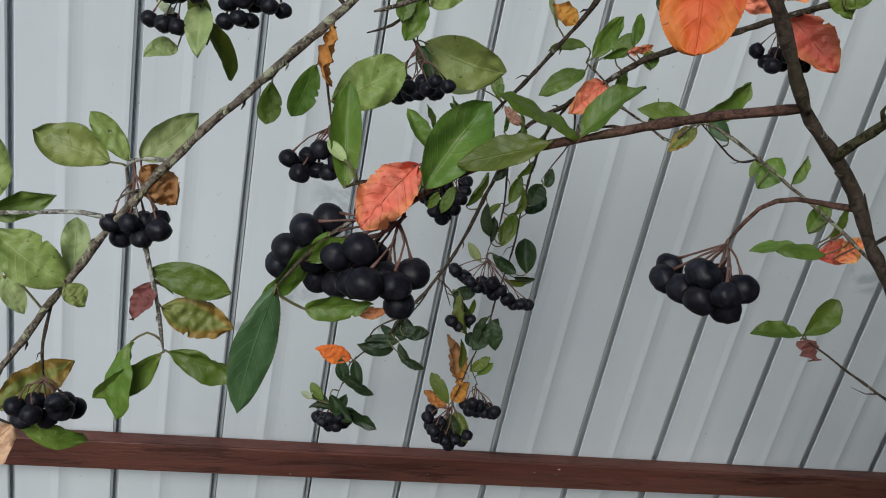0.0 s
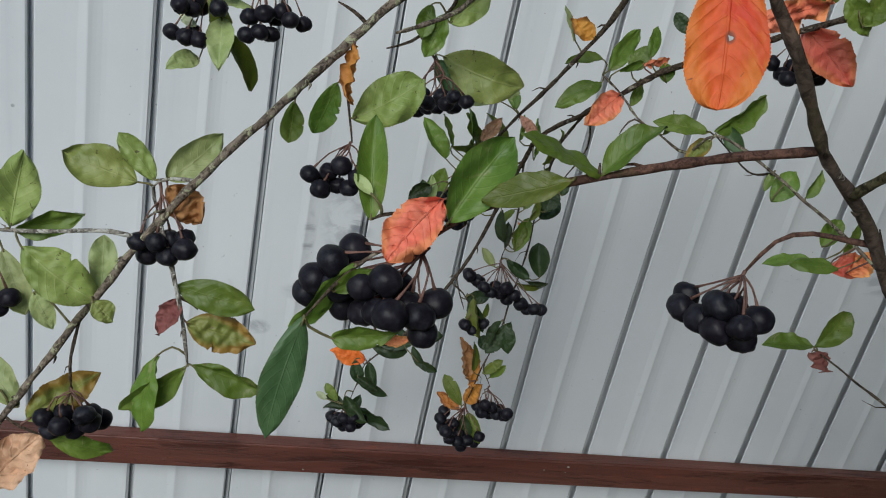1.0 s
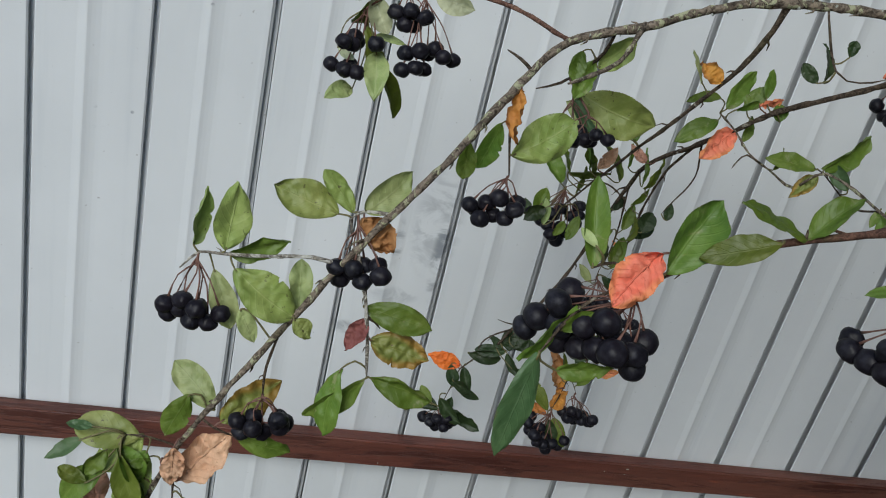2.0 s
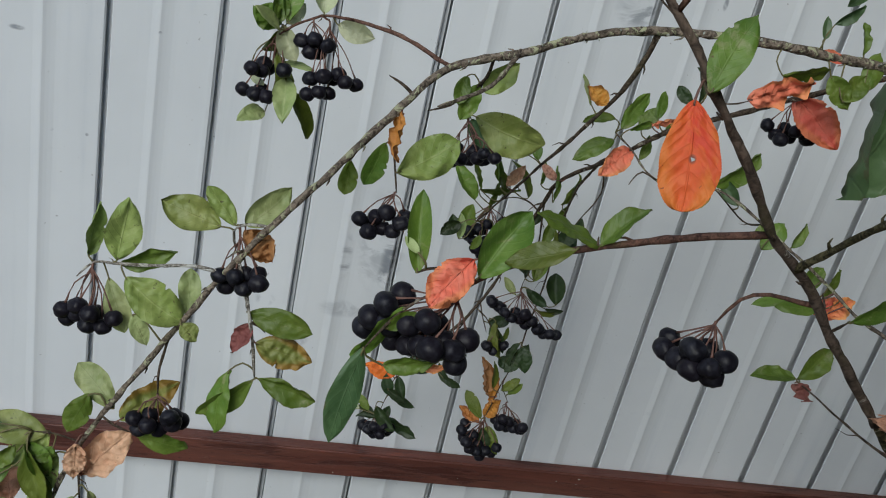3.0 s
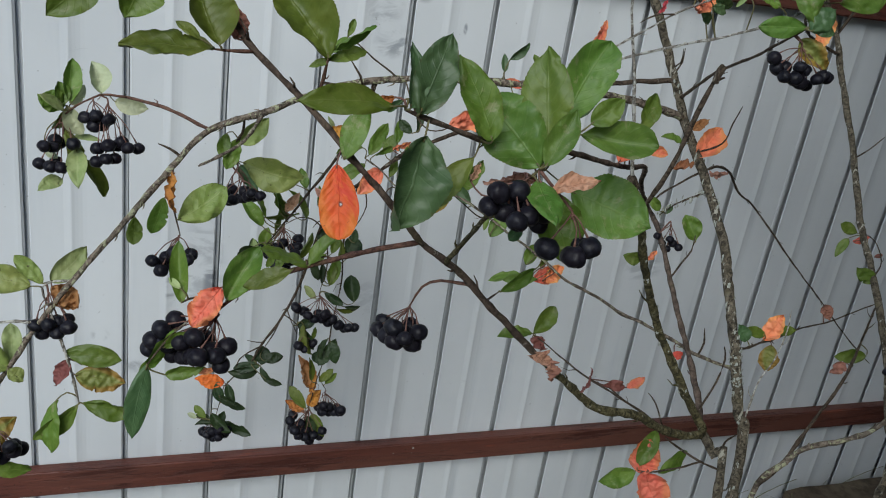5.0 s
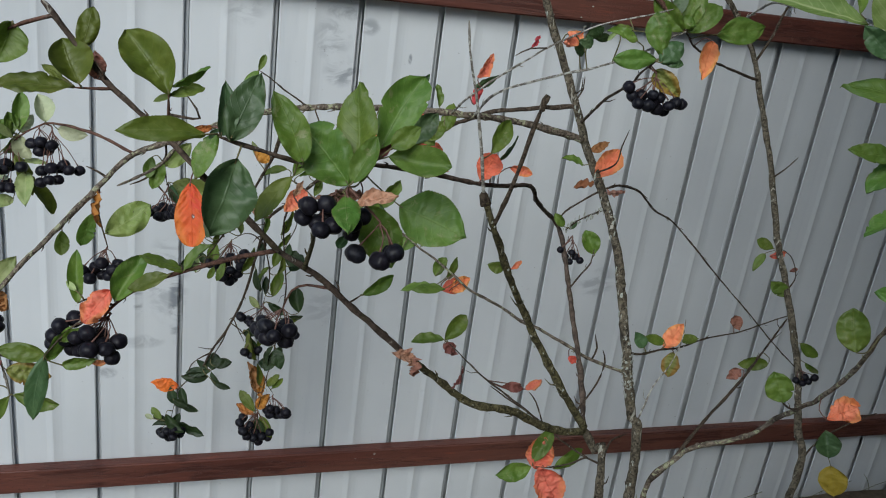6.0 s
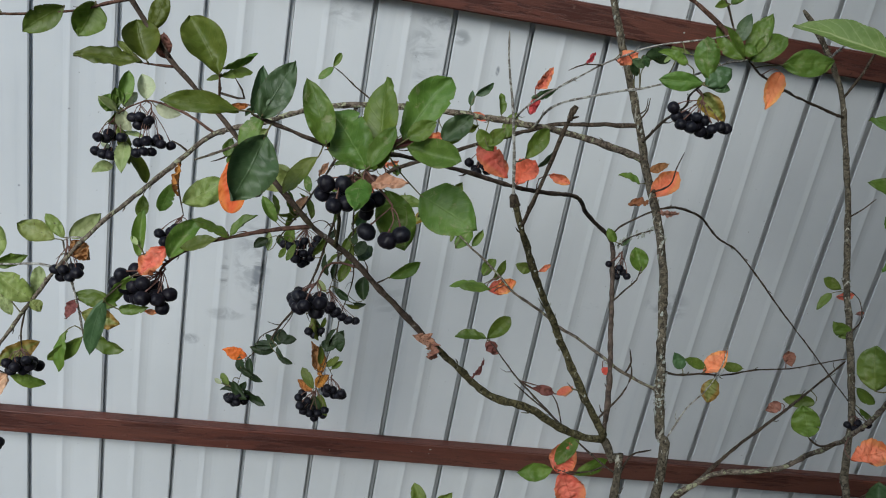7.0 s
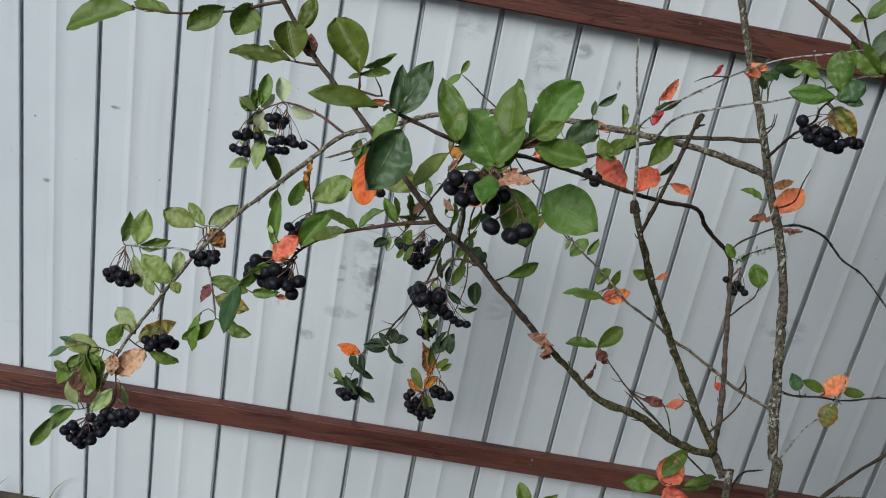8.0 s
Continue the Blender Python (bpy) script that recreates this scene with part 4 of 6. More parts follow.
# ---- berry clusters ----
cluster((-0.593, -0.46, 0.762), 5.6, [(-0.607, -0.468, 0.733), (-0.597, -0.474, 0.74), (-0.605, -0.463, 0.725), (-0.592, -0.472, 0.727), (-0.583, -0.474, 0.728), (-0.577, -0.475, 0.735), (-0.59, -0.478, 0.738), (-0.59, -0.463, 0.73), (-0.598, -0.468, 0.732)])
cluster((-0.512, -0.46, 0.796), 5.4, [(-0.52, -0.47, 0.77), (-0.516, -0.463, 0.76), (-0.505, -0.475, 0.766), (-0.497, -0.482, 0.774), (-0.498, -0.473, 0.776), (-0.511, -0.475, 0.773), (-0.505, -0.468, 0.772), (-0.51, -0.465, 0.766)])
cluster((-0.548, -0.475, 0.685), 5.6, [(-0.56, -0.48, 0.669), (-0.551, -0.486, 0.669), (-0.557, -0.478, 0.66), (-0.545, -0.479, 0.662), (-0.536, -0.487, 0.673), (-0.533, -0.473, 0.665), (-0.551, -0.476, 0.67), (-0.538, -0.492, 0.681), (-0.537, -0.478, 0.672)])
cluster((-0.621, -0.475, 0.56), 6, [(-0.641, -0.483, 0.543), (-0.633, -0.483, 0.551), (-0.634, -0.484, 0.536), (-0.623, -0.482, 0.527), (-0.611, -0.487, 0.538), (-0.612, -0.477, 0.541), (-0.623, -0.48, 0.538), (-0.601, -0.485, 0.549), (-0.601, -0.475, 0.548), (-0.617, -0.474, 0.558), (-0.631, -0.474, 0.537), (-0.618, -0.48, 0.548), (-0.608, -0.477, 0.554), (-0.625, -0.489, 0.536)])
cluster((-0.591, -0.475, 0.594), 6, [(-0.602, -0.48, 0.564), (-0.598, -0.476, 0.557), (-0.586, -0.483, 0.564), (-0.576, -0.489, 0.569), (-0.571, -0.48, 0.571), (-0.595, -0.477, 0.57), (-0.58, -0.488, 0.579), (-0.572, -0.49, 0.585), (-0.597, -0.485, 0.576), (-0.588, -0.487, 0.573), (-0.564, -0.495, 0.587)])
cluster((-0.417, -0.395, 0.811), 5.8, [(-0.438, -0.402, 0.791), (-0.431, -0.394, 0.785), (-0.421, -0.404, 0.799), (-0.411, -0.41, 0.795), (-0.407, -0.398, 0.795), (-0.431, -0.408, 0.785), (-0.421, -0.399, 0.785), (-0.427, -0.399, 0.793), (-0.415, -0.406, 0.787)])
cluster((-0.363, -0.32, 0.85), 5.6, [(-0.375, -0.331, 0.826), (-0.369, -0.321, 0.816), (-0.364, -0.328, 0.82), (-0.359, -0.335, 0.823), (-0.356, -0.347, 0.829), (-0.348, -0.335, 0.825), (-0.367, -0.321, 0.826), (-0.358, -0.339, 0.831)])
cluster((-0.513, -0.28, 0.873), 6.1, [(-0.525, -0.302, 0.854), (-0.518, -0.294, 0.851), (-0.514, -0.277, 0.85), (-0.502, -0.292, 0.854), (-0.517, -0.285, 0.855)])
cluster((-0.511, -0.28, 0.855), 6.1, [(-0.53, -0.289, 0.834), (-0.521, -0.294, 0.833), (-0.512, -0.296, 0.833), (-0.517, -0.285, 0.835)])
cluster((-0.486, -0.28, 0.893), 6.1, [(-0.492, -0.287, 0.877), (-0.483, -0.294, 0.881), (-0.473, -0.297, 0.879), (-0.485, -0.291, 0.871), (-0.478, -0.284, 0.87)])
cluster((-0.474, -0.283, 0.894), 6.1, [(-0.482, -0.302, 0.854), (-0.473, -0.305, 0.858), (-0.466, -0.291, 0.854), (-0.457, -0.307, 0.857), (-0.448, -0.297, 0.854), (-0.475, -0.31, 0.847), (-0.468, -0.302, 0.845), (-0.462, -0.299, 0.86), (-0.483, -0.306, 0.843)])
cluster((-0.402, -0.58, 0.834), 6.4, [(-0.428, -0.568, 0.824), (-0.437, -0.58, 0.824), (-0.442, -0.574, 0.813), (-0.444, -0.569, 0.804), (-0.434, -0.581, 0.814), (-0.43, -0.575, 0.803), (-0.423, -0.583, 0.805), (-0.418, -0.59, 0.823), (-0.416, -0.601, 0.815), (-0.407, -0.587, 0.812), (-0.401, -0.593, 0.804), (-0.397, -0.587, 0.814), (-0.42, -0.574, 0.807), (-0.41, -0.576, 0.814), (-0.426, -0.586, 0.818), (-0.419, -0.591, 0.81), (-0.405, -0.597, 0.813)])
cluster((-0.278, -0.59, 0.843), 6.2, [(-0.291, -0.577, 0.824), (-0.296, -0.585, 0.822), (-0.293, -0.595, 0.823), (-0.291, -0.605, 0.824), (-0.282, -0.592, 0.823), (-0.274, -0.586, 0.825), (-0.276, -0.6, 0.819), (-0.274, -0.603, 0.829), (-0.292, -0.603, 0.833), (-0.287, -0.613, 0.83)])
cluster((-0.268, -0.705, 0.976), 5.8, [(-0.287, -0.707, 0.959), (-0.285, -0.711, 0.968), (-0.274, -0.711, 0.969), (-0.265, -0.713, 0.962), (-0.278, -0.707, 0.956), (-0.279, -0.725, 0.958), (-0.271, -0.701, 0.958), (-0.271, -0.72, 0.959), (-0.257, -0.711, 0.957), (-0.25, -0.703, 0.959), (-0.256, -0.705, 0.949)])
cluster((-0.24, -0.708, 0.958), 6.2, [(-0.255, -0.717, 0.94), (-0.241, -0.721, 0.937), (-0.232, -0.72, 0.942), (-0.231, -0.71, 0.938)])
cluster((0.038, -0.528, 1.035), 5.6, [(0.012, -0.532, 1.022), (0.018, -0.531, 1.014), (0.027, -0.528, 1.015), (0.019, -0.541, 1.01), (0.032, -0.54, 1.018), (0.028, -0.542, 1.009), (0.043, -0.534, 1.015), (0.042, -0.534, 1.005), (0.046, -0.546, 1.011), (0.055, -0.541, 1.013), (0.063, -0.537, 1.011), (0.051, -0.531, 1.003), (0.035, -0.536, 1.01)])
cluster((-0.356, -0.183, 0.478), 6.2, [(-0.368, -0.171, 0.456), (-0.365, -0.19, 0.464), (-0.358, -0.186, 0.457), (-0.353, -0.201, 0.467), (-0.344, -0.185, 0.46), (-0.342, -0.191, 0.469), (-0.36, -0.196, 0.473), (-0.352, -0.201, 0.477), (-0.362, -0.178, 0.46), (-0.354, -0.191, 0.465)])
cluster((-0.246, -0.2, 0.501), 6.2, [(-0.264, -0.196, 0.489), (-0.269, -0.205, 0.487), (-0.265, -0.205, 0.477), (-0.266, -0.223, 0.485), (-0.253, -0.202, 0.469), (-0.261, -0.222, 0.476), (-0.252, -0.219, 0.472), (-0.244, -0.21, 0.46), (-0.241, -0.214, 0.47), (-0.231, -0.219, 0.479), (-0.256, -0.209, 0.485), (-0.255, -0.192, 0.471), (-0.249, -0.209, 0.474), (-0.232, -0.21, 0.465)])
cluster((-0.228, -0.2, 0.523), 6.2, [(-0.234, -0.2, 0.501), (-0.231, -0.209, 0.5), (-0.221, -0.202, 0.494), (-0.216, -0.21, 0.5), (-0.211, -0.217, 0.504), (-0.232, -0.215, 0.513), (-0.212, -0.224, 0.511), (-0.224, -0.211, 0.508), (-0.211, -0.201, 0.498)])
cluster((-0.248, -0.205, 0.66), 6.2, [(-0.275, -0.21, 0.645), (-0.265, -0.208, 0.639), (-0.263, -0.222, 0.641), (-0.255, -0.22, 0.635), (-0.248, -0.208, 0.636), (-0.245, -0.218, 0.634), (-0.244, -0.225, 0.643), (-0.235, -0.225, 0.637), (-0.227, -0.225, 0.629), (-0.219, -0.222, 0.623), (-0.218, -0.236, 0.631), (-0.209, -0.23, 0.628), (-0.237, -0.215, 0.628)])
cluster((-0.263, -0.2, 0.607), 6.2, [(-0.268, -0.209, 0.594), (-0.259, -0.208, 0.589), (-0.251, -0.209, 0.597)])
cluster((-0.286, -0.158, 0.727), 6.5, [(-0.313, -0.164, 0.698), (-0.303, -0.164, 0.691), (-0.296, -0.168, 0.701), (-0.287, -0.166, 0.707), (-0.276, -0.166, 0.701), (-0.27, -0.165, 0.711), (-0.287, -0.176, 0.693), (-0.278, -0.172, 0.687), (-0.297, -0.184, 0.687), (-0.276, -0.183, 0.701), (-0.283, -0.168, 0.678), (-0.306, -0.174, 0.7), (-0.292, -0.167, 0.687), (-0.272, -0.175, 0.706), (-0.288, -0.178, 0.679), (-0.3, -0.174, 0.691), (-0.29, -0.159, 0.697)])
cluster((-0.094, -0.285, 0.905), 6.2, [(-0.111, -0.291, 0.881), (-0.103, -0.294, 0.875), (-0.095, -0.291, 0.881), (-0.088, -0.291, 0.874), (-0.084, -0.303, 0.882), (-0.076, -0.298, 0.877), (-0.103, -0.304, 0.874), (-0.094, -0.306, 0.883), (-0.071, -0.292, 0.884)])
cluster((0.057, -0.4, 0.834), 4.3, [(0.046, -0.399, 0.817), (0.053, -0.4, 0.81), (0.056, -0.407, 0.817), (0.063, -0.404, 0.811), (0.065, -0.412, 0.81), (0.056, -0.406, 0.806)])
cluster((0.383, -0.44, 0.677), 4.6, [(0.372, -0.446, 0.668), (0.382, -0.447, 0.664), (0.391, -0.446, 0.666), (0.395, -0.45, 0.673), (0.386, -0.444, 0.671)])
cluster((-0.364, -0.36, 0.851), 4.8, [(-0.38, -0.362, 0.835), (-0.372, -0.367, 0.833), (-0.355, -0.362, 0.838), (-0.348, -0.366, 0.837)])

# ---- leaves ----
leaf(OLIVE_LEAF, (-0.596, -0.46, 0.767), (-0.593, -0.451, 0.798), (0.822, -0.561, 0.099), 7.2)
leaf(OLIVE_LEAF, (-0.579, -0.465, 0.768), (-0.574, -0.453, 0.803), (0.315, -0.912, 0.261), 11.2)
leaf(GREEN_LEAF, (-0.577, -0.465, 0.766), (-0.546, -0.461, 0.778), (0.177, -0.979, -0.098), 7.4)
leaf(PALE_LEAF, (-0.584, -0.46, 0.754), (-0.57, -0.476, 0.727), (0.088, -0.842, 0.532), 7.9)
leaf(OLIVE_LEAF, (-0.573, -0.47, 0.761), (-0.537, -0.482, 0.742), (0.088, -0.765, 0.638), 12.3)
leaf(PALE_LEAF, (-0.536, -0.47, 0.74), (-0.538, -0.456, 0.765), (0.226, -0.845, 0.485), 7.2)
leaf(PALE_LEAF, (-0.567, -0.471, 0.737), (-0.556, -0.476, 0.72), (0.279, -0.858, 0.432), 5.7)
leaf(OLIVE_LEAF, (-0.538, -0.48, 0.74), (-0.528, -0.483, 0.731), (0.265, -0.77, 0.58), 6.1)
leaf(OLIVE_LEAF, (-0.523, -0.46, 0.797), (-0.559, -0.454, 0.806), (-0.013, -0.815, 0.579), 11.2)
leaf(OLIVE_LEAF, (-0.515, -0.46, 0.799), (-0.534, -0.452, 0.818), (0.178, -0.819, 0.546), 6.3)
leaf(PALE_LEAF, (-0.509, -0.46, 0.8), (-0.485, -0.45, 0.824), (-0.015, -0.921, 0.389), 9.0)
leaf(BROWN_LEAF, (-0.509, -0.46, 0.797), (-0.491, -0.465, 0.781), (0.112, -0.901, 0.419), 9.0)
leaf(GREEN_LEAF, (-0.501, -0.473, 0.749), (-0.461, -0.48, 0.743), (-0.093, -0.916, 0.391), 9.0)
leaf(TURNING_LEAF, (-0.494, -0.475, 0.73), (-0.458, -0.476, 0.721), (0.09, -0.873, 0.479), 10.6)
leaf(GREEN_LEAF, (-0.489, -0.475, 0.704), (-0.452, -0.478, 0.695), (-0.063, -0.995, 0.079), 8.4)
leaf(GREEN_LEAF, (-0.492, -0.475, 0.703), (-0.523, -0.482, 0.675), (0.249, -0.967, -0.054), 9.2)
leaf(GREEN_LEAF, (-0.507, -0.476, 0.709), (-0.515, -0.491, 0.671), (-0.672, -0.626, 0.395), 9.3)
leaf(MAROON_LEAF, (-0.498, -0.473, 0.742), (-0.508, -0.480, 0.724), (-0.2, -0.8, 0.405), 5.8)
leaf(PALE_LEAF, (-0.573, -0.475, 0.671), (-0.6, -0.462, 0.692), (-0.005, -0.85, 0.527), 9.4)
leaf(GREEN_LEAF, (-0.588, -0.474, 0.679), (-0.598, -0.485, 0.656), (0.346, -0.891, 0.294), 8.3)
leaf(TURNING_LEAF, (-0.569, -0.475, 0.663), (-0.538, -0.462, 0.687), (0.094, -0.917, 0.387), 11.7)
leaf(GREEN_LEAF, (-0.561, -0.475, 0.654), (-0.527, -0.479, 0.645), (-0.109, -0.994, 0.013), 7.7)
leaf(TAN_LEAF, (-0.589, -0.48, 0.621), (-0.561, -0.47, 0.652), (0.018, -0.952, 0.307), 12.7)
leaf(TAN_LEAF, (-0.593, -0.482, 0.647), (-0.592, -0.491, 0.625), (0.26, -0.887, 0.383), 7.2)
leaf(OLIVE_LEAF, (-0.613, -0.47, 0.643), (-0.651, -0.466, 0.646), (-0.019, -0.726, 0.687), 11.3)
leaf(DARK_LEAF, (-0.644, -0.474, 0.641), (-0.662, -0.477, 0.627), (-0.42, -0.616, 0.667), 5.0)
leaf(GREEN_LEAF, (-0.631, -0.477, 0.628), (-0.655, -0.483, 0.6), (-0.13, -0.94, 0.315), 9.0)
leaf(TAN_LEAF, (-0.635, -0.466, 0.583), (-0.643, -0.453, 0.611), (0.204, -0.868, 0.452), 9.7)
leaf(PALE_LEAF, (-0.634, -0.47, 0.57), (-0.65, -0.459, 0.59), (0.401, -0.625, 0.67), 7.8)
leaf(PALE_LEAF, (-0.593, -0.48, 0.602), (-0.613, -0.486, 0.575), (0.007, -0.979, 0.206), 8.0)
leaf(PALE_LEAF, (-0.585, -0.48, 0.609), (-0.571, -0.487, 0.588), (0.775, -0.241, 0.584), 5.5)
leaf(OLIVE_LEAF, (-0.607, -0.47, 0.629), (-0.622, -0.478, 0.597), (0.11, -0.975, 0.194), 9.6)
leaf(DARK_LEAF, (-0.638, -0.473, 0.65), (-0.653, -0.473, 0.651), (0.027, -0.377, 0.926), 3.5)
leaf(GREEN_LEAF, (-0.636, -0.47, 0.563), (-0.663, -0.477, 0.533), (-0.372, -0.783, 0.499), 8.6)
leaf(GREEN_LEAF, (-0.659, -0.479, 0.553), (-0.673, -0.494, 0.522), (0.573, -0.808, 0.142), 8.6)
leaf(GREEN_LEAF, (-0.608, -0.474, 0.636), (-0.617, -0.479, 0.623), (0.265, -0.947, 0.184), 5.7)
leaf(AMBER_LEAF, (-0.423, -0.398, 0.867), (-0.426, -0.411, 0.838), (-0.754, -0.566, 0.334), 7.1)
leaf(GREEN_LEAF, (-0.429, -0.395, 0.844), (-0.439, -0.402, 0.815), (0.274, -0.95, 0.148), 8.1)
leaf(GREEN_LEAF, (-0.452, -0.42, 0.837), (-0.453, -0.427, 0.816), (0.338, -0.895, 0.292), 6.7)
leaf(OLIVE_LEAF, (-0.418, -0.396, 0.825), (-0.379, -0.385, 0.852), (0.032, -0.935, 0.352), 14.8)
leaf(OLIVE_LEAF, (-0.365, -0.355, 0.88), (-0.342, -0.35, 0.903), (0.042, -0.986, 0.162), 9.1)
leaf(OLIVE_LEAF, (-0.36, -0.325, 0.854), (-0.311, -0.349, 0.845), (-0.406, -0.902, 0.146), 16.6)
leaf(DARK_LEAF, (-0.361, -0.32, 0.85), (-0.346, -0.337, 0.831), (-0.371, -0.832, 0.412), 6.5)
leaf(GREEN_LEAF, (-0.369, -0.355, 0.885), (-0.378, -0.362, 0.859), (0.075, -0.969, 0.236), 7.3)
leaf(GREEN_LEAF, (-0.378, -0.355, 0.889), (-0.382, -0.363, 0.87), (-0.037, -0.905, 0.423), 6.1)
leaf(GREEN_LEAF, (-0.504, -0.28, 0.887), (-0.503, -0.265, 0.924), (0.345, -0.873, 0.345), 8.8)
leaf(BLEACHED_LEAF, (-0.479, -0.285, 0.899), (-0.485, -0.278, 0.926), (0.299, -0.908, 0.293), 10.3)
leaf(BLEACHED_LEAF, (-0.468, -0.29, 0.894), (-0.440, -0.295, 0.890), (-0.139, -0.987, 0.082), 8.8)
leaf(GREEN_LEAF, (-0.508, -0.278, 0.884), (-0.526, -0.290, 0.894), (-0.293, -0.941, 0.169), 11.2)
leaf(PALE_LEAF, (-0.509, -0.285, 0.882), (-0.527, -0.295, 0.898), (0.148, -0.722, 0.676), 5.2)
leaf(GREEN_LEAF, (-0.512, -0.282, 0.884), (-0.514, -0.278, 0.906), (0.595, -0.761, 0.259), 7.5)
leaf(BLEACHED_LEAF, (-0.508, -0.275, 0.883), (-0.495, -0.285, 0.861), (-0.104, -0.969, 0.224), 8.5)
leaf(BLEACHED_LEAF, (-0.505, -0.270, 0.884), (-0.493, -0.265, 0.901), (0.192, -0.951, 0.242), 6.3)
leaf(PALE_LEAF, (-0.505, -0.275, 0.856), (-0.480, -0.280, 0.857), (0.089, -0.591, 0.802), 3.8)
leaf(PALE_LEAF, (-0.500, -0.283, 0.847), (-0.499, -0.310, 0.821), (-0.105, -0.958, 0.265), 9.4)
leaf(BLEACHED_LEAF, (-0.527, -0.280, 0.845), (-0.515, -0.290, 0.839), (0.213, -0.933, 0.290), 3.5)
leaf(SHADE_LEAF, (-0.510, -0.278, 0.865), (-0.492, -0.290, 0.824), (0.541, -0.787, 0.298), 8.2)
leaf(SHADE_LEAF, (-0.497, -0.285, 0.839), (-0.472, -0.275, 0.799), (0.495, -0.689, 0.529), 8.4)
leaf(PALE_LEAF, (-0.512, -0.283, 0.818), (-0.530, -0.300, 0.815), (0.174, -0.797, 0.579), 7.0)
leaf(GREEN_LEAF, (-0.511, -0.280, 0.879), (-0.518, -0.270, 0.859), (0.438, -0.855, 0.277), 7.6)
leaf(ORANGE_LEAF, (-0.402, -0.584, 0.855), (-0.420, -0.594, 0.833), (-0.157, -0.9, 0.42), 9.6)
leaf(FRESH_LEAF, (-0.399, -0.588, 0.848), (-0.378, -0.576, 0.88), (-0.128, -0.901, 0.414), 10.0)
leaf(SHADE_LEAF, (-0.362, -0.6, 0.874), (-0.391, -0.594, 0.861), (-0.443, -0.5, 0.745), 7.0)
leaf(GREEN_LEAF, (-0.352, -0.6, 0.877), (-0.382, -0.595, 0.888), (0.308, -0.239, 0.921), 7.0)
leaf(GREEN_LEAF, (-0.352, -0.6, 0.877), (-0.333, -0.597, 0.898), (-0.62, -0.46, 0.635), 6.2)
leaf(DARK_LEAF, (-0.446, -0.598, 0.809), (-0.454, -0.613, 0.763), (0.124, -0.951, 0.284), 8.0)
leaf(GREEN_LEAF, (-0.429, -0.584, 0.825), (-0.45, -0.587, 0.798), (0.411, -0.884, -0.223), 7.4)
leaf(GREEN_LEAF, (-0.425, -0.575, 0.84), (-0.427, -0.556, 0.875), (-0.118, -0.882, 0.457), 6.0)
leaf(PALE_LEAF, (-0.426, -0.575, 0.85), (-0.433, -0.569, 0.855), (-0.135, -0.758, 0.638), 2.5)
leaf(ORANGE_LEAF, (-0.416, -0.586, 0.796), (-0.405, -0.591, 0.799), (-0.451, -0.852, 0.265), 2.6)
leaf(GREEN_LEAF, (-0.436, -0.589, 0.816), (-0.422, -0.586, 0.825), (0.151, -0.973, 0.173), 4.1)
leaf(GREEN_LEAF, (-0.435, -0.595, 0.8), (-0.411, -0.597, 0.805), (-0.052, -0.999, 0.001), 5.3)
leaf(FRESH_LEAF, (-0.26, -0.702, 0.979), (-0.288, -0.677, 1.008), (-0.55, -0.814, 0.184), 17.5)
leaf(SHADE_LEAF, (-0.252, -0.696, 0.979), (-0.254, -0.673, 1.036), (-0.581, -0.761, 0.289), 14.9)
leaf(FRESH_LEAF, (-0.236, -0.673, 0.994), (-0.207, -0.654, 1.038), (-0.283, -0.933, 0.309), 14.0)
leaf(FRESH_LEAF, (-0.259, -0.706, 0.981), (-0.245, -0.701, 1.01), (-0.492, -0.785, 0.376), 7.6)
leaf(FRESH_LEAF, (-0.235, -0.693, 0.995), (-0.199, -0.711, 0.995), (-0.38, -0.72, 0.45), 10.4)
leaf(GREEN_LEAF, (-0.236, -0.702, 1.003), (-0.219, -0.702, 1.017), (-0.28, -0.902, 0.33), 6.9)
leaf(FRESH_LEAF, (-0.262, -0.705, 0.973), (-0.266, -0.742, 0.965), (-0.2, -0.35, 0.9), 9.0)
leaf(FRESH_LEAF, (-0.216, -0.662, 0.953), (-0.177, -0.692, 0.943), (-0.25, -0.85, 0.45), 19.5)
leaf(GREEN_LEAF, (-0.242, -0.676, 0.957), (-0.225, -0.696, 0.922), (-0.2, -0.909, 0.3), 14.5)
leaf(DARK_LEAF, (-0.327, -0.71, 0.994), (-0.341, -0.734, 0.956), (0.276, -0.857, 0.434), 16.4)
leaf(SHADE_LEAF, (-0.344, -0.712, 1.008), (-0.388, -0.728, 1.013), (-0.05, -0.75, 0.62), 7.6)
leaf(DARK_LEAF, (-0.331, -0.71, 1.005), (-0.314, -0.693, 1.041), (0.086, -0.915, 0.393), 10.8)
leaf(DARK_LEAF, (-0.336, -0.71, 1.007), (-0.332, -0.696, 1.036), (0.517, -0.796, 0.315), 7.1)
leaf(GREEN_LEAF, (-0.288, -0.7, 0.991), (-0.306, -0.687, 1.03), (-0.013, -0.946, 0.324), 10.2)
leaf(SHADE_LEAF, (-0.292, -0.69, 0.979), (-0.316, -0.694, 0.954), (-0.452, -0.699, 0.554), 7.6)
leaf(DARK_LEAF, (-0.197, -0.599, 0.98), (-0.175, -0.594, 1.002), (-0.195, -0.899, 0.391), 9.6)
leaf(TAN_LEAF, (-0.243, -0.668, 0.962), (-0.277, -0.672, 0.960), (0.1, -0.9, -0.3), 6.5)
leaf(TAN_LEAF, (-0.257, -0.712, 0.970), (-0.232, -0.716, 0.977), (-0.148, -0.700, 0.699), 5.6)
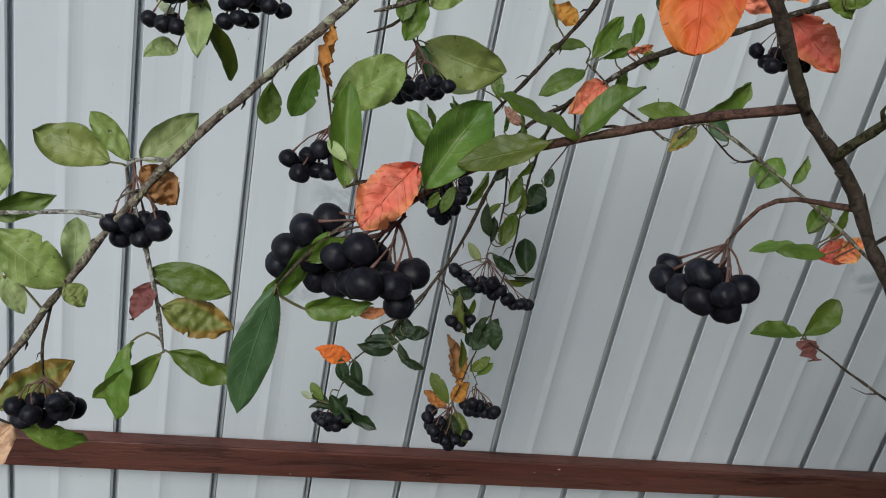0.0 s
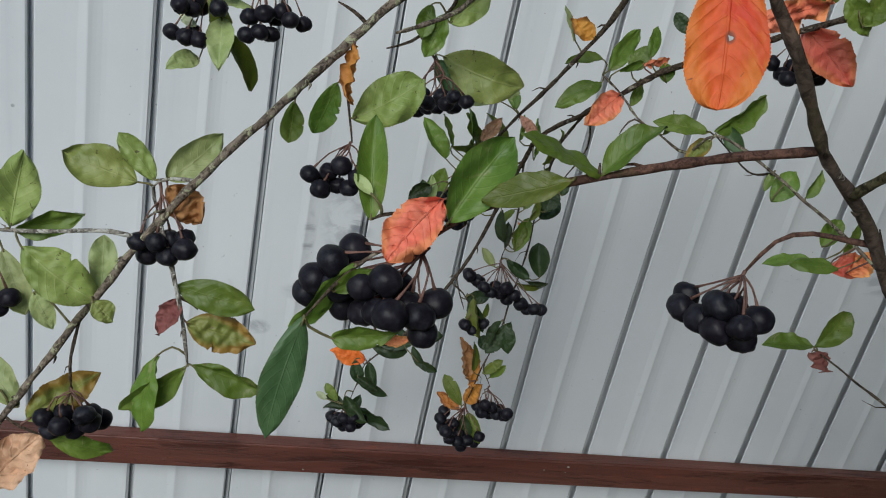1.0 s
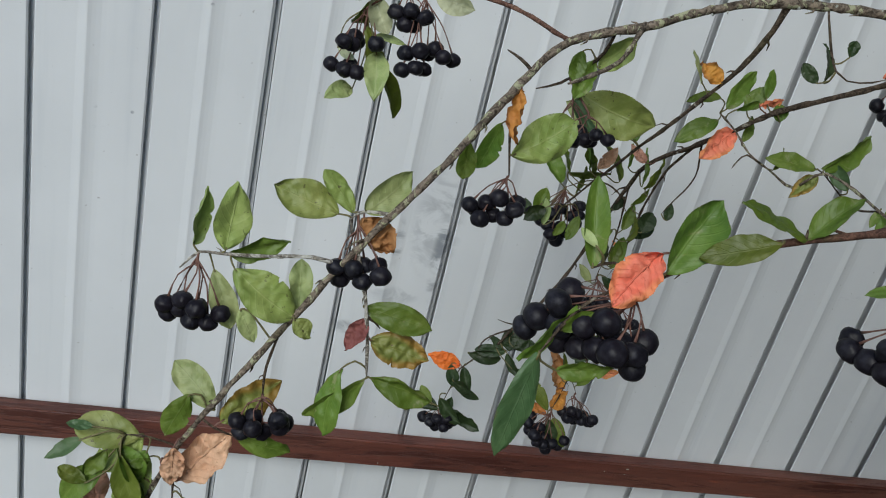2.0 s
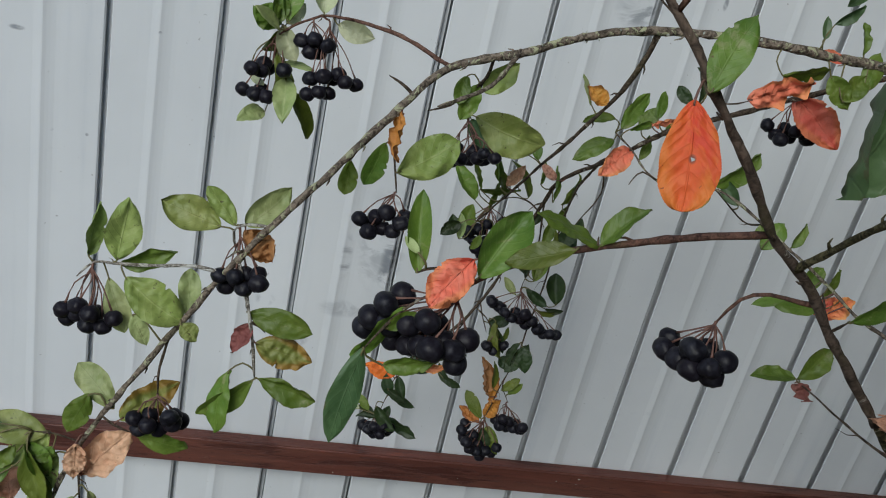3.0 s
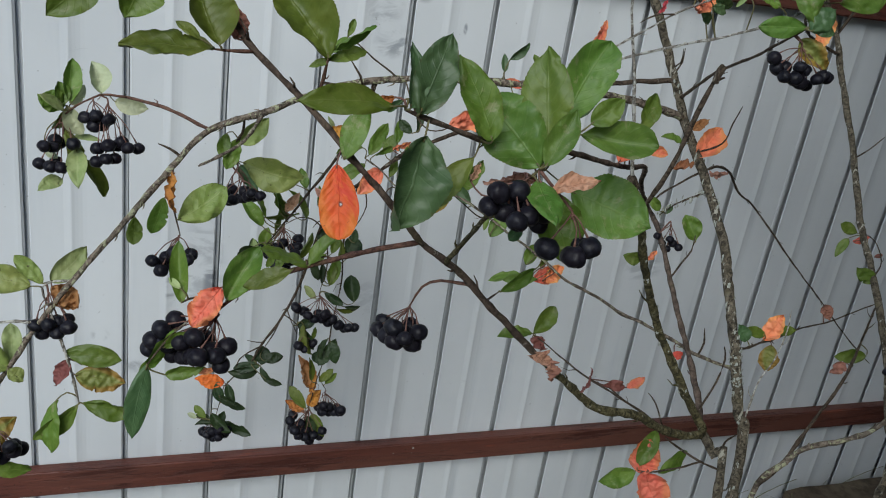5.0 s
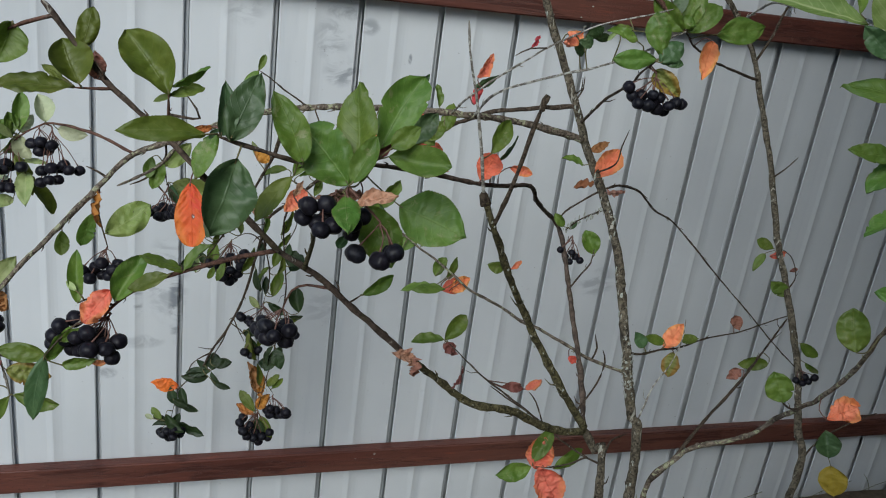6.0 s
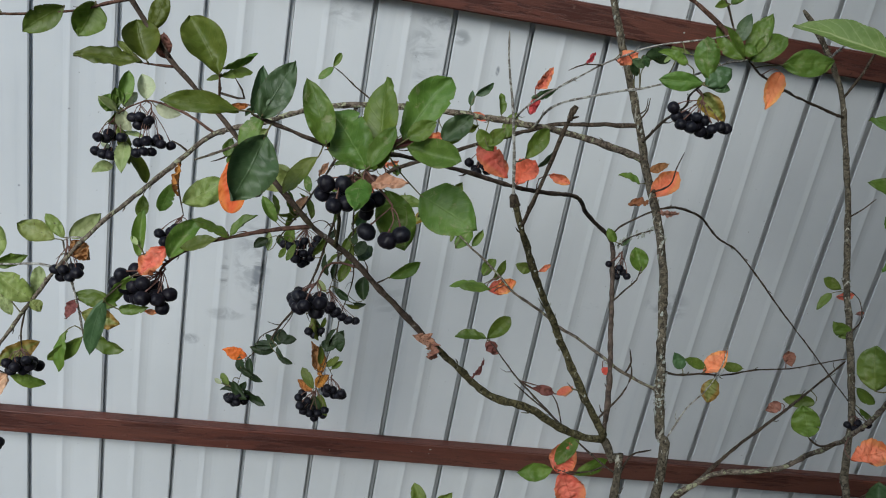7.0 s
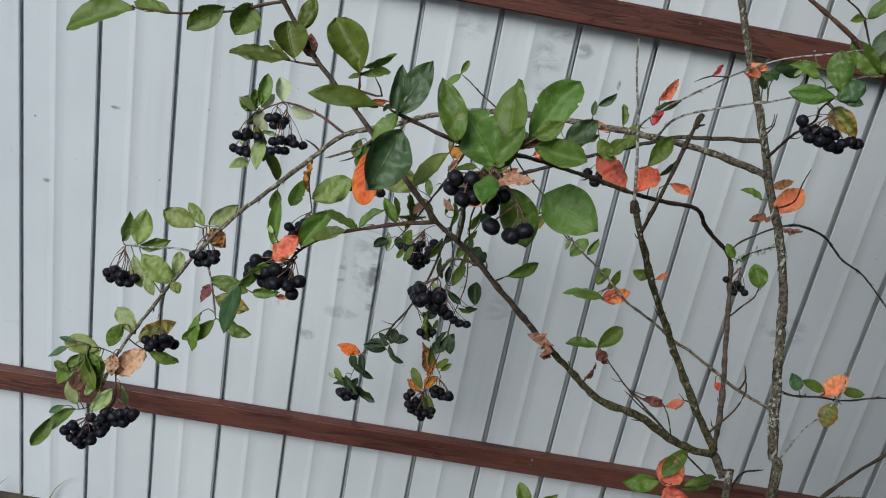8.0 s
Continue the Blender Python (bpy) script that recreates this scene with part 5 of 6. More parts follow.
leaf(MAROON_LEAF, (-0.245, -0.672, 0.985), (-0.226, -0.668, 0.998), (-0.159, -0.727, 0.667), 5.1)
leaf(GREEN_LEAF, (-0.195, -0.587, 0.974), (-0.174, -0.585, 0.988), (0.102, -0.995, -0.003), 5.6)
leaf(TAN_LEAF, (-0.29, -0.686, 0.965), (-0.284, -0.683, 0.974), (0.333, -0.94, 0.077), 2.2)
leaf(DARK_LEAF, (-0.252, -0.68, 0.937), (-0.259, -0.68, 0.929), (-0.41, -0.854, 0.321), 3.7)
leaf(GREEN_LEAF, (-0.094, -0.575, 0.87), (-0.109, -0.575, 0.873), (0.027, -0.977, 0.21), 5.6)
leaf(ORANGE_LEAF, (-0.086, -0.57, 0.867), (-0.076, -0.567, 0.874), (0.127, -0.956, 0.266), 2.7)
leaf(ORANGE_LEAF, (-0.106, -0.306, 0.911), (-0.071, -0.331, 0.88), (-0.525, -0.845, 0.104), 15.0)
leaf(ORANGE_LEAF, (-0.193, -0.395, 0.916), (-0.149, -0.397, 0.935), (0.009, -0.991, -0.131), 10.7)
leaf(CORAL_LEAF, (-0.119, -0.555, 0.94), (-0.103, -0.544, 0.961), (-0.203, -0.805, 0.557), 11.3)
leaf(ORANGE_LEAF, (-0.084, -0.529, 0.945), (-0.065, -0.535, 0.941), (-0.273, -0.961, 0.036), 4.8)
leaf(GREEN_LEAF, (-0.121, -0.574, 0.968), (-0.101, -0.561, 0.994), (0.091, -0.921, 0.378), 7.9)
leaf(DARK_LEAF, (-0.099, -0.539, 0.952), (-0.079, -0.533, 0.971), (0.581, -0.695, -0.425), 6.4)
leaf(GREEN_LEAF, (-0.111, -0.374, 0.924), (-0.093, -0.364, 0.944), (-0.097, -0.847, 0.523), 8.4)
leaf(GREEN_LEAF, (-0.123, -0.367, 0.939), (-0.104, -0.374, 0.919), (-0.261, -0.963, 0.062), 8.6)
leaf(GREEN_LEAF, (-0.094, -0.369, 0.934), (-0.084, -0.357, 0.963), (-0.15, -0.892, 0.426), 8.1)
leaf(ORANGE_LEAF, (-0.085, -0.42, 1), (-0.068, -0.414, 1.023), (0.315, -0.949, 0.022), 6.6)
leaf(CORAL_LEAF, (-0.083, -0.415, 0.973), (-0.077, -0.409, 0.994), (0.023, -0.964, 0.266), 5.2)
leaf(DARK_LEAF, (-0.085, -0.415, 0.989), (-0.06, -0.411, 1.002), (0.322, -0.884, -0.339), 6.1)
leaf(GREEN_LEAF, (-0.1, -0.36, 0.957), (-0.103, -0.35, 0.978), (0.357, -0.819, 0.449), 5.1)
leaf(ORANGE_LEAF, (-0.115, -0.362, 0.949), (-0.132, -0.357, 0.954), (-0.199, -0.942, 0.271), 4.5)
leaf(ORANGE_LEAF, (-0.028, -0.475, 1.046), (-0.007, -0.469, 1.058), (0.156, -0.96, 0.234), 7.2)
leaf(DARK_LEAF, (-0.017, -0.48, 1.051), (-0.003, -0.481, 1.046), (-0.079, -0.996, -0.036), 4.5)
leaf(CORAL_LEAF, (-0.052, -0.46, 1.038), (-0.044, -0.458, 1.049), (0.519, -0.815, -0.257), 3.3)
leaf(ORANGE_LEAF, (0.079, -0.383, 0.895), (0.106, -0.376, 0.927), (-0.323, -0.834, 0.448), 13.0)
leaf(BROWN_LEAF, (0.077, -0.368, 0.921), (0.099, -0.364, 0.932), (-0.027, -0.914, 0.404), 5.6)
leaf(GREEN_LEAF, (0.067, -0.375, 0.907), (0.042, -0.372, 0.915), (0.162, -0.549, 0.82), 5.8)
leaf(BROWN_LEAF, (0.078, -0.385, 0.889), (0.056, -0.384, 0.886), (-0.135, -0.417, 0.899), 4.5)
leaf(TAN_LEAF, (0.088, -0.4, 0.885), (0.109, -0.403, 0.884), (-0.1, -0.695, -0.712), 4.4)
leaf(HOLED_LEAF, (-0.35, -0.638, 0.956), (-0.349, -0.655, 0.918), (-0.367, -0.85, 0.378), 11.6)
leaf(GREEN_LEAF, (-0.347, -0.642, 0.96), (-0.335, -0.635, 0.99), (-0.357, -0.87, 0.339), 7.6)
leaf(SHADE_LEAF, (-0.364, -0.655, 1.016), (-0.39, -0.64, 1.051), (0.06, -0.899, 0.433), 14.1)
leaf(GREEN_LEAF, (-0.362, -0.654, 1.021), (-0.341, -0.652, 1.035), (0.439, -0.665, -0.604), 5.4)
leaf(SHADE_LEAF, (-0.363, -0.653, 1.015), (-0.343, -0.649, 1.021), (-0.094, -0.655, 0.75), 4.7)
leaf(SHADE_LEAF, (-0.363, -0.653, 1.015), (-0.373, -0.653, 1.011), (-0.208, -0.837, 0.505), 2.3)
leaf(SHADE_LEAF, (-0.415, -0.638, 1.015), (-0.425, -0.627, 1.04), (0.207, -0.861, 0.465), 12.9)
leaf(SHADE_LEAF, (-0.418, -0.638, 1.013), (-0.462, -0.641, 1.015), (0.082, -0.538, 0.839), 10.1)
leaf(SHADE_LEAF, (-0.424, -0.636, 1.017), (-0.436, -0.633, 1.025), (0.232, -0.762, 0.605), 3.2)
leaf(MAROON_LEAF, (-0.406, -0.632, 1.018), (-0.407, -0.626, 1.034), (0.126, -0.931, 0.342), 6.3)
leaf(SHADE_LEAF, (-0.45, -0.635, 1.048), (-0.459, -0.642, 1.025), (0.414, -0.906, 0.092), 11.1)
leaf(GREEN_LEAF, (-0.469, -0.639, 1.043), (-0.492, -0.649, 1.024), (0.374, -0.927, 0.04), 8.7)
leaf(SHADE_LEAF, (-0.53, -0.648, 1.032), (-0.576, -0.658, 1.013), (-0.123, -0.728, 0.675), 11.5)
leaf(SHADE_LEAF, (-0.506, -0.644, 1.033), (-0.537, -0.637, 1.037), (-0.074, -0.698, 0.712), 6.6)
leaf(SHADE_LEAF, (-0.414, -0.63, 1.035), (-0.408, -0.624, 1.06), (0.169, -0.967, 0.191), 6.8)
leaf(GREEN_LEAF, (-0.221, -0.606, 0.86), (-0.197, -0.603, 0.876), (0.124, -0.992, 0.006), 6.3)
leaf(TAN_LEAF, (-0.174, -0.612, 0.805), (-0.191, -0.62, 0.818), (0.1, -0.6, 0.75), 6.8)
leaf(MAROON_LEAF, (-0.174, -0.61, 0.806), (-0.18, -0.626, 0.800), (0.3, -0.8, -0.3), 7.0)
leaf(MAROON_LEAF, (-0.132, -0.595, 0.768), (-0.119, -0.592, 0.782), (0.42, -0.88, -0.22), 3.9)
leaf(GREEN_LEAF, (-0.074, -0.403, 0.711), (-0.051, -0.398, 0.738), (-0.246, -0.891, 0.381), 9.7)
leaf(GREEN_LEAF, (-0.075, -0.403, 0.711), (-0.11, -0.399, 0.71), (-0.059, -0.408, 0.911), 7.8)
leaf(MAROON_LEAF, (-0.074, -0.403, 0.706), (-0.059, -0.41, 0.696), (-0.088, -0.875, 0.476), 7.4)
leaf(MAROON_LEAF, (-0.012, -0.485, 0.697), (-0.037, -0.490, 0.703), (0.05, -0.887, 0.4), 5.6)
leaf(ORANGE_LEAF, (-0.008, -0.485, 0.695), (0.004, -0.492, 0.709), (-0.3, -0.786, 0.4), 4.6)
leaf(TAN_LEAF, (-0.008, -0.484, 0.695), (0.008, -0.488, 0.706), (0.4, -0.7, 0.5), 5.0)
leaf(GREEN_LEAF, (-0.083, -0.406, 0.774), (-0.118, -0.403, 0.771), (-0.125, -0.352, 0.928), 7.8)
leaf(GREEN_LEAF, (-0.079, -0.4, 0.782), (-0.069, -0.393, 0.804), (0.285, -0.939, 0.19), 5.6)
leaf(ORANGE_LEAF, (-0.079, -0.409, 0.772), (-0.056, -0.405, 0.786), (-0.07, -0.919, 0.388), 8.1)
leaf(GREEN_LEAF, (-0.107, -0.378, 0.81), (-0.096, -0.372, 0.829), (0.161, -0.962, 0.222), 5.2)
leaf(GREEN_LEAF, (-0.124, -0.36, 0.82), (-0.13, -0.365, 0.807), (-0.72, -0.498, 0.484), 3.3)
leaf(CORAL_LEAF, (0.033, -0.487, 0.734), (0.042, -0.49, 0.727), (-0.176, -0.967, 0.182), 4.7)
leaf(GREEN_LEAF, (-0.159, -0.32, 0.83), (-0.199, -0.314, 0.832), (-0.061, -0.646, 0.761), 8.4)
leaf(TURNING_LEAF, (-0.152, -0.315, 0.824), (-0.17, -0.32, 0.805), (-0.391, -0.739, 0.548), 6.4)
leaf(DARK_LEAF, (-0.133, -0.33, 0.821), (-0.146, -0.316, 0.837), (-0.579, -0.786, 0.216), 6.7)
leaf(GREEN_LEAF, (-0.153, -0.32, 0.831), (-0.117, -0.31, 0.861), (0.32, -0.945, -0.066), 10.2)
leaf(GREEN_LEAF, (-0.123, -0.367, 0.801), (-0.108, -0.361, 0.824), (-0.469, -0.762, 0.447), 8.9)
leaf(GREEN_LEAF, (-0.187, -0.31, 0.821), (-0.18, -0.306, 0.838), (0.452, -0.892, 0.002), 4.2)
leaf(GREEN_LEAF, (-0.092, -0.394, 0.771), (-0.126, -0.386, 0.765), (-0.177, -0.087, 0.98), 8.0)
leaf(GREEN_LEAF, (-0.091, -0.392, 0.782), (-0.079, -0.385, 0.801), (-0.414, -0.727, 0.547), 7.0)
leaf(ORANGE_LEAF, (-0.084, -0.398, 0.769), (-0.055, -0.399, 0.78), (-0.203, -0.839, 0.505), 9.1)
leaf(GREEN_LEAF, (-0.237, -0.295, 0.848), (-0.269, -0.3, 0.829), (-0.299, -0.66, 0.689), 8.0)
leaf(ORANGE_LEAF, (-0.218, -0.29, 0.841), (-0.241, -0.3, 0.817), (-0.038, -0.906, 0.422), 10.3)
leaf(GREEN_LEAF, (-0.234, -0.295, 0.857), (-0.216, -0.283, 0.887), (0.205, -0.945, 0.254), 8.0)
leaf(GREEN_LEAF, (-0.218, -0.295, 0.86), (-0.209, -0.292, 0.879), (-0.456, -0.805, 0.381), 7.5)
leaf(GREEN_LEAF, (-0.208, -0.299, 0.871), (-0.204, -0.288, 0.892), (0.09, -0.891, 0.445), 5.2)
leaf(GREEN_LEAF, (-0.194, -0.305, 0.857), (-0.197, -0.3, 0.87), (-0.315, -0.915, 0.25), 6.1)
leaf(GREEN_LEAF, (-0.241, -0.295, 0.864), (-0.267, -0.294, 0.857), (-0.213, -0.528, 0.822), 5.9)
leaf(AMBER_LEAF, (-0.264, -0.33, 0.882), (-0.28, -0.321, 0.891), (-0.347, -0.888, 0.303), 7.1)
leaf(PALE_LEAF, (-0.273, -0.32, 0.877), (-0.28, -0.306, 0.897), (0.576, -0.546, 0.608), 5.3)
leaf(ORANGE_LEAF, (-0.212, -0.3, 0.866), (-0.194, -0.3, 0.873), (0.144, -0.906, -0.398), 4.2)
leaf(GREEN_LEAF, (-0.229, -0.3, 0.859), (-0.212, -0.298, 0.868), (0.281, -0.893, -0.353), 4.2)
leaf(GREEN_LEAF, (-0.209, -0.29, 0.833), (-0.201, -0.281, 0.853), (0.099, -0.93, 0.353), 5.1)
leaf(GREEN_LEAF, (-0.291, -0.285, 0.817), (-0.296, -0.274, 0.834), (-0.181, -0.858, 0.48), 5.1)
leaf(TAN_LEAF, (-0.306, -0.265, 0.784), (-0.293, -0.262, 0.804), (-0.311, -0.898, 0.312), 5.6)
leaf(GREEN_LEAF, (-0.31, -0.26, 0.78), (-0.316, -0.247, 0.805), (0.749, -0.501, 0.433), 6.1)
leaf(GREEN_LEAF, (-0.326, -0.249, 0.761), (-0.346, -0.235, 0.788), (0.171, -0.813, 0.556), 8.0)
leaf(GREEN_LEAF, (-0.324, -0.254, 0.773), (-0.333, -0.244, 0.795), (0.73, -0.454, 0.512), 5.7)
leaf(GREEN_LEAF, (-0.325, -0.254, 0.773), (-0.29, -0.257, 0.779), (0.065, -0.681, -0.729), 7.8)
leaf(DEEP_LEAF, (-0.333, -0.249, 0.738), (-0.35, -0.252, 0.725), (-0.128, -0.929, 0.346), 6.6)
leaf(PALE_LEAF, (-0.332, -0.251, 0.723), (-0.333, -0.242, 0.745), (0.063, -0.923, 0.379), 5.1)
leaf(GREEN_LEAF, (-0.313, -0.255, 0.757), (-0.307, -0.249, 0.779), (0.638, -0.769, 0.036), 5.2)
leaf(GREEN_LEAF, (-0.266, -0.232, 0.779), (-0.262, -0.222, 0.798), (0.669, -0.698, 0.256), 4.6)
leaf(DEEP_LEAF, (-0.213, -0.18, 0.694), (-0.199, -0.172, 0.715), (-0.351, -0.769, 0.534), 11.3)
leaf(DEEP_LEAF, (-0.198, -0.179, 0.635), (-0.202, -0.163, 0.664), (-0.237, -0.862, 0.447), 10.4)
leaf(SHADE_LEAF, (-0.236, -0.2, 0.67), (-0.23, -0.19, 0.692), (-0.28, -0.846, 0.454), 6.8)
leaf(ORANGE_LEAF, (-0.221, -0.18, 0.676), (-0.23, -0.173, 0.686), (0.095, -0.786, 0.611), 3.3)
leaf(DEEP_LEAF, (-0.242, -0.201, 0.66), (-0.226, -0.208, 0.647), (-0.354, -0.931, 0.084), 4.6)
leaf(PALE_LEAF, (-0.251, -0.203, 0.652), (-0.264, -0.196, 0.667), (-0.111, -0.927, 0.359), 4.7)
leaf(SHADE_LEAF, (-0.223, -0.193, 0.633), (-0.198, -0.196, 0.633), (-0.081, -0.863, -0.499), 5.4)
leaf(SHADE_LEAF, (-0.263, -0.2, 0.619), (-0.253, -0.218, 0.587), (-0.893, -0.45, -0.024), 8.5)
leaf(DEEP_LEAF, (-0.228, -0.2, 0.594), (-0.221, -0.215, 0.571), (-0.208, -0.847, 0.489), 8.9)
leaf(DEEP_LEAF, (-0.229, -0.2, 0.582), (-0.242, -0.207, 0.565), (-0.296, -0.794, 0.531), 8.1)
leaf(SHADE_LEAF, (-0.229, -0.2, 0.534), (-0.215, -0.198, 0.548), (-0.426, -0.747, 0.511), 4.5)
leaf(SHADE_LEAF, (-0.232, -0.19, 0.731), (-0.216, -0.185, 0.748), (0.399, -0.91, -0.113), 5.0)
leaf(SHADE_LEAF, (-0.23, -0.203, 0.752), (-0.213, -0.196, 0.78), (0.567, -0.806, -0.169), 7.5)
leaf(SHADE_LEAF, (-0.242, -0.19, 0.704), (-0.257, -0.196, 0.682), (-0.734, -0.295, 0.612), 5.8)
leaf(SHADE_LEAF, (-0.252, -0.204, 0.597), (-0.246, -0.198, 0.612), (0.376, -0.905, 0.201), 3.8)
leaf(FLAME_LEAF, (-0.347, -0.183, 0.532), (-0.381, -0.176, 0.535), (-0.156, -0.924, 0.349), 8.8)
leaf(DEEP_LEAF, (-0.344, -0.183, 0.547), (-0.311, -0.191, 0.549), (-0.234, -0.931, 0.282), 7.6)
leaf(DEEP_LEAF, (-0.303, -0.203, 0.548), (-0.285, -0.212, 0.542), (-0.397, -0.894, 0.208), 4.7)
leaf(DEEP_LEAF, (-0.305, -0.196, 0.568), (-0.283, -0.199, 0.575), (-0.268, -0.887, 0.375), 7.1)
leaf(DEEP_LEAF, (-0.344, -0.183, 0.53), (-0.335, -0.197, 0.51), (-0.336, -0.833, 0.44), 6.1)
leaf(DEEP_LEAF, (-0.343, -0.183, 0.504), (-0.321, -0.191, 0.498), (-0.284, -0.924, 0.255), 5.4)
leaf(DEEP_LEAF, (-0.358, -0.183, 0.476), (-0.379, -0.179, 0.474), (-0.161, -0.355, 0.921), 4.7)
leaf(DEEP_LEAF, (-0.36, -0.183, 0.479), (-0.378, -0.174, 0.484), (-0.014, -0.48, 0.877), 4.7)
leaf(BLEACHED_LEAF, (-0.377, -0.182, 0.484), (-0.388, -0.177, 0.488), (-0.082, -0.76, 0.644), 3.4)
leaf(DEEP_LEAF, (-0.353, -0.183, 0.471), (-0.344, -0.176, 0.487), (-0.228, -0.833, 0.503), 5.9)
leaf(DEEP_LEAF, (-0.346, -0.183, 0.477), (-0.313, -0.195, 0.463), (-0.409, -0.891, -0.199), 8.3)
leaf(AMBER_LEAF, (-0.244, -0.2, 0.522), (-0.25, -0.182, 0.559), (0.432, -0.781, 0.45), 9.1)
leaf(SHADE_LEAF, (-0.246, -0.2, 0.539), (-0.246, -0.19, 0.566), (0.639, -0.717, 0.278), 6.3)
leaf(AMBER_LEAF, (-0.248, -0.2, 0.504), (-0.232, -0.195, 0.522), (-0.162, -0.896, 0.414), 8.0)
leaf(AMBER_LEAF, (-0.252, -0.2, 0.494), (-0.273, -0.187, 0.505), (0.138, -0.5, 0.855), 6.1)
leaf(SHADE_LEAF, (-0.25, -0.2, 0.5), (-0.269, -0.187, 0.525), (0.042, -0.877, 0.479), 7.2)
leaf(SHADE_LEAF, (-0.242, -0.2, 0.492), (-0.228, -0.217, 0.468), (-0.301, -0.844, 0.444), 7.5)
leaf(GREEN_LEAF, (-0.284, -0.264, 0.776), (-0.298, -0.249, 0.804), (0.717, -0.397, 0.573), 7.6)
leaf(GREEN_LEAF, (-0.302, -0.26, 0.771), (-0.315, -0.25, 0.801), (0.733, -0.494, 0.468), 7.5)
leaf(TAN_LEAF, (-0.258, -0.246, 0.79), (-0.273, -0.242, 0.801), (-0.051, -0.96, 0.274), 4.7)
leaf(FRESH_LEAF, (0.032, -0.535, 1.047), (-0.005, -0.524, 1.043), (-0.285, -0.958, -0.034), 9.0)
leaf(FRESH_LEAF, (0.034, -0.538, 1.052), (0.027, -0.527, 1.086), (-0.332, -0.917, 0.222), 11.5)
leaf(GREEN_LEAF, (0.105, -0.45, 1.065), (0.075, -0.434, 1.092), (-0.46, -0.888, 0.003), 11.3)
leaf(DARK_LEAF, (0.033, -0.54, 1.046), (0.053, -0.537, 1.064), (-0.171, -0.934, 0.314), 9.4)
leaf(DARK_LEAF, (0.035, -0.535, 1.048), (0.054, -0.543, 1.047), (-0.394, -0.9, 0.188), 4.7)
leaf(GREEN_LEAF, (0.114, -0.44, 1.066), (0.132, -0.428, 1.11), (-0.379, -0.844, 0.378), 11.4)
leaf(FRESH_LEAF, (0.116, -0.44, 1.064), (0.148, -0.441, 1.093), (-0.26, -0.93, 0.26), 12.7)
leaf(FRESH_LEAF, (0.158, -0.429, 1.064), (0.212, -0.431, 1.078), (-0.105, -0.96, 0.261), 15.2)
leaf(ORANGE_LEAF, (0.175, -0.399, 1.053), (0.165, -0.411, 1.015), (-0.308, -0.883, 0.354), 10.6)
leaf(TURNING_LEAF, (0.038, -0.525, 1.037), (0.059, -0.54, 1.018), (-0.516, -0.849, 0.111), 9.6)
leaf(GREEN_LEAF, (0.025, -0.507, 1.058), (-0.002, -0.501, 1.065), (-0.048, -0.809, 0.585), 6.0)
leaf(GREEN_LEAF, (0.02, -0.504, 1.061), (0.01, -0.496, 1.07), (-0.604, -0.795, 0.057), 3.8)
leaf(UNDER_LEAF, (0.114, -0.67, 1.104), (0.044, -0.634, 1.122), (-0.183, -0.704, 0.686), 12.5)
leaf(UNDER_LEAF, (0.114, -0.7, 1.085), (0.121, -0.677, 1.138), (-0.528, -0.75, 0.398), 17.4)
leaf(DARK_LEAF, (0.11, -0.707, 1.085), (0.088, -0.695, 1.104), (-0.461, -0.887, 0.022), 8.5)
leaf(DARK_LEAF, (0.112, -0.709, 1.084), (0.131, -0.704, 1.104), (-0.275, -0.862, 0.425), 8.3)
leaf(GREEN_LEAF, (0.109, -0.665, 1.11), (0.11, -0.657, 1.135), (0.107, -0.948, 0.299), 5.9)
leaf(FRESH_LEAF, (0.139, -0.72, 1.056), (0.089, -0.694, 1.069), (-0.105, -0.585, 0.804), 13.2)
leaf(FRESH_LEAF, (0.127, -0.721, 1.02), (0.089, -0.711, 1.021), (-0.172, -0.635, 0.753), 8.6)
leaf(FRESH_LEAF, (0.149, -0.72, 1.026), (0.107, -0.721, 0.995), (-0.56, -0.31, 0.768), 11.5)
leaf(FRESH_LEAF, (0.162, -0.728, 0.982), (0.118, -0.72, 0.964), (-0.364, 0.024, 0.931), 10.9)
leaf(CORAL_LEAF, (0.121, -0.717, 1.075), (0.125, -0.712, 1.089), (-0.706, -0.605, 0.368), 3.8)
leaf(FRESH_LEAF, (0.188, -0.72, 0.909), (0.161, -0.711, 0.911), (-0.275, -0.887, 0.372), 7.7)
leaf(FRESH_LEAF, (0.18, -0.719, 0.94), (0.161, -0.71, 0.955), (-0.021, -0.875, 0.483), 5.5)
leaf(GREEN_LEAF, (0.168, -0.703, 0.853), (0.166, -0.688, 0.886), (-0.736, -0.631, 0.244), 13.7)
leaf(ORANGE_LEAF, (0.215, -0.653, 0.755), (0.25, -0.653, 0.768), (-0.28, -0.61, 0.741), 13.1)
leaf(GREEN_LEAF, (0.386, -0.42, 0.705), (0.408, -0.433, 0.691), (-0.426, -0.892, 0.153), 7.4)
leaf(GREEN_LEAF, (0.391, -0.432, 0.684), (0.408, -0.441, 0.67), (-0.661, -0.664, -0.35), 5.2)
leaf(GREEN_LEAF, (0.381, -0.37, 0.758), (0.369, -0.368, 0.752), (-0.323, -0.825, 0.464), 6.0)
leaf(GREEN_LEAF, (0.389, -0.375, 0.751), (0.365, -0.366, 0.763), (-0.342, -0.937, 0.063), 9.7)
leaf(GREEN_LEAF, (0.386, -0.33, 0.795), (0.362, -0.323, 0.805), (-0.188, -0.955, 0.229), 7.7)
leaf(GREEN_LEAF, (0.375, -0.329, 0.788), (0.359, -0.331, 0.766), (-0.705, -0.403, 0.584), 6.1)
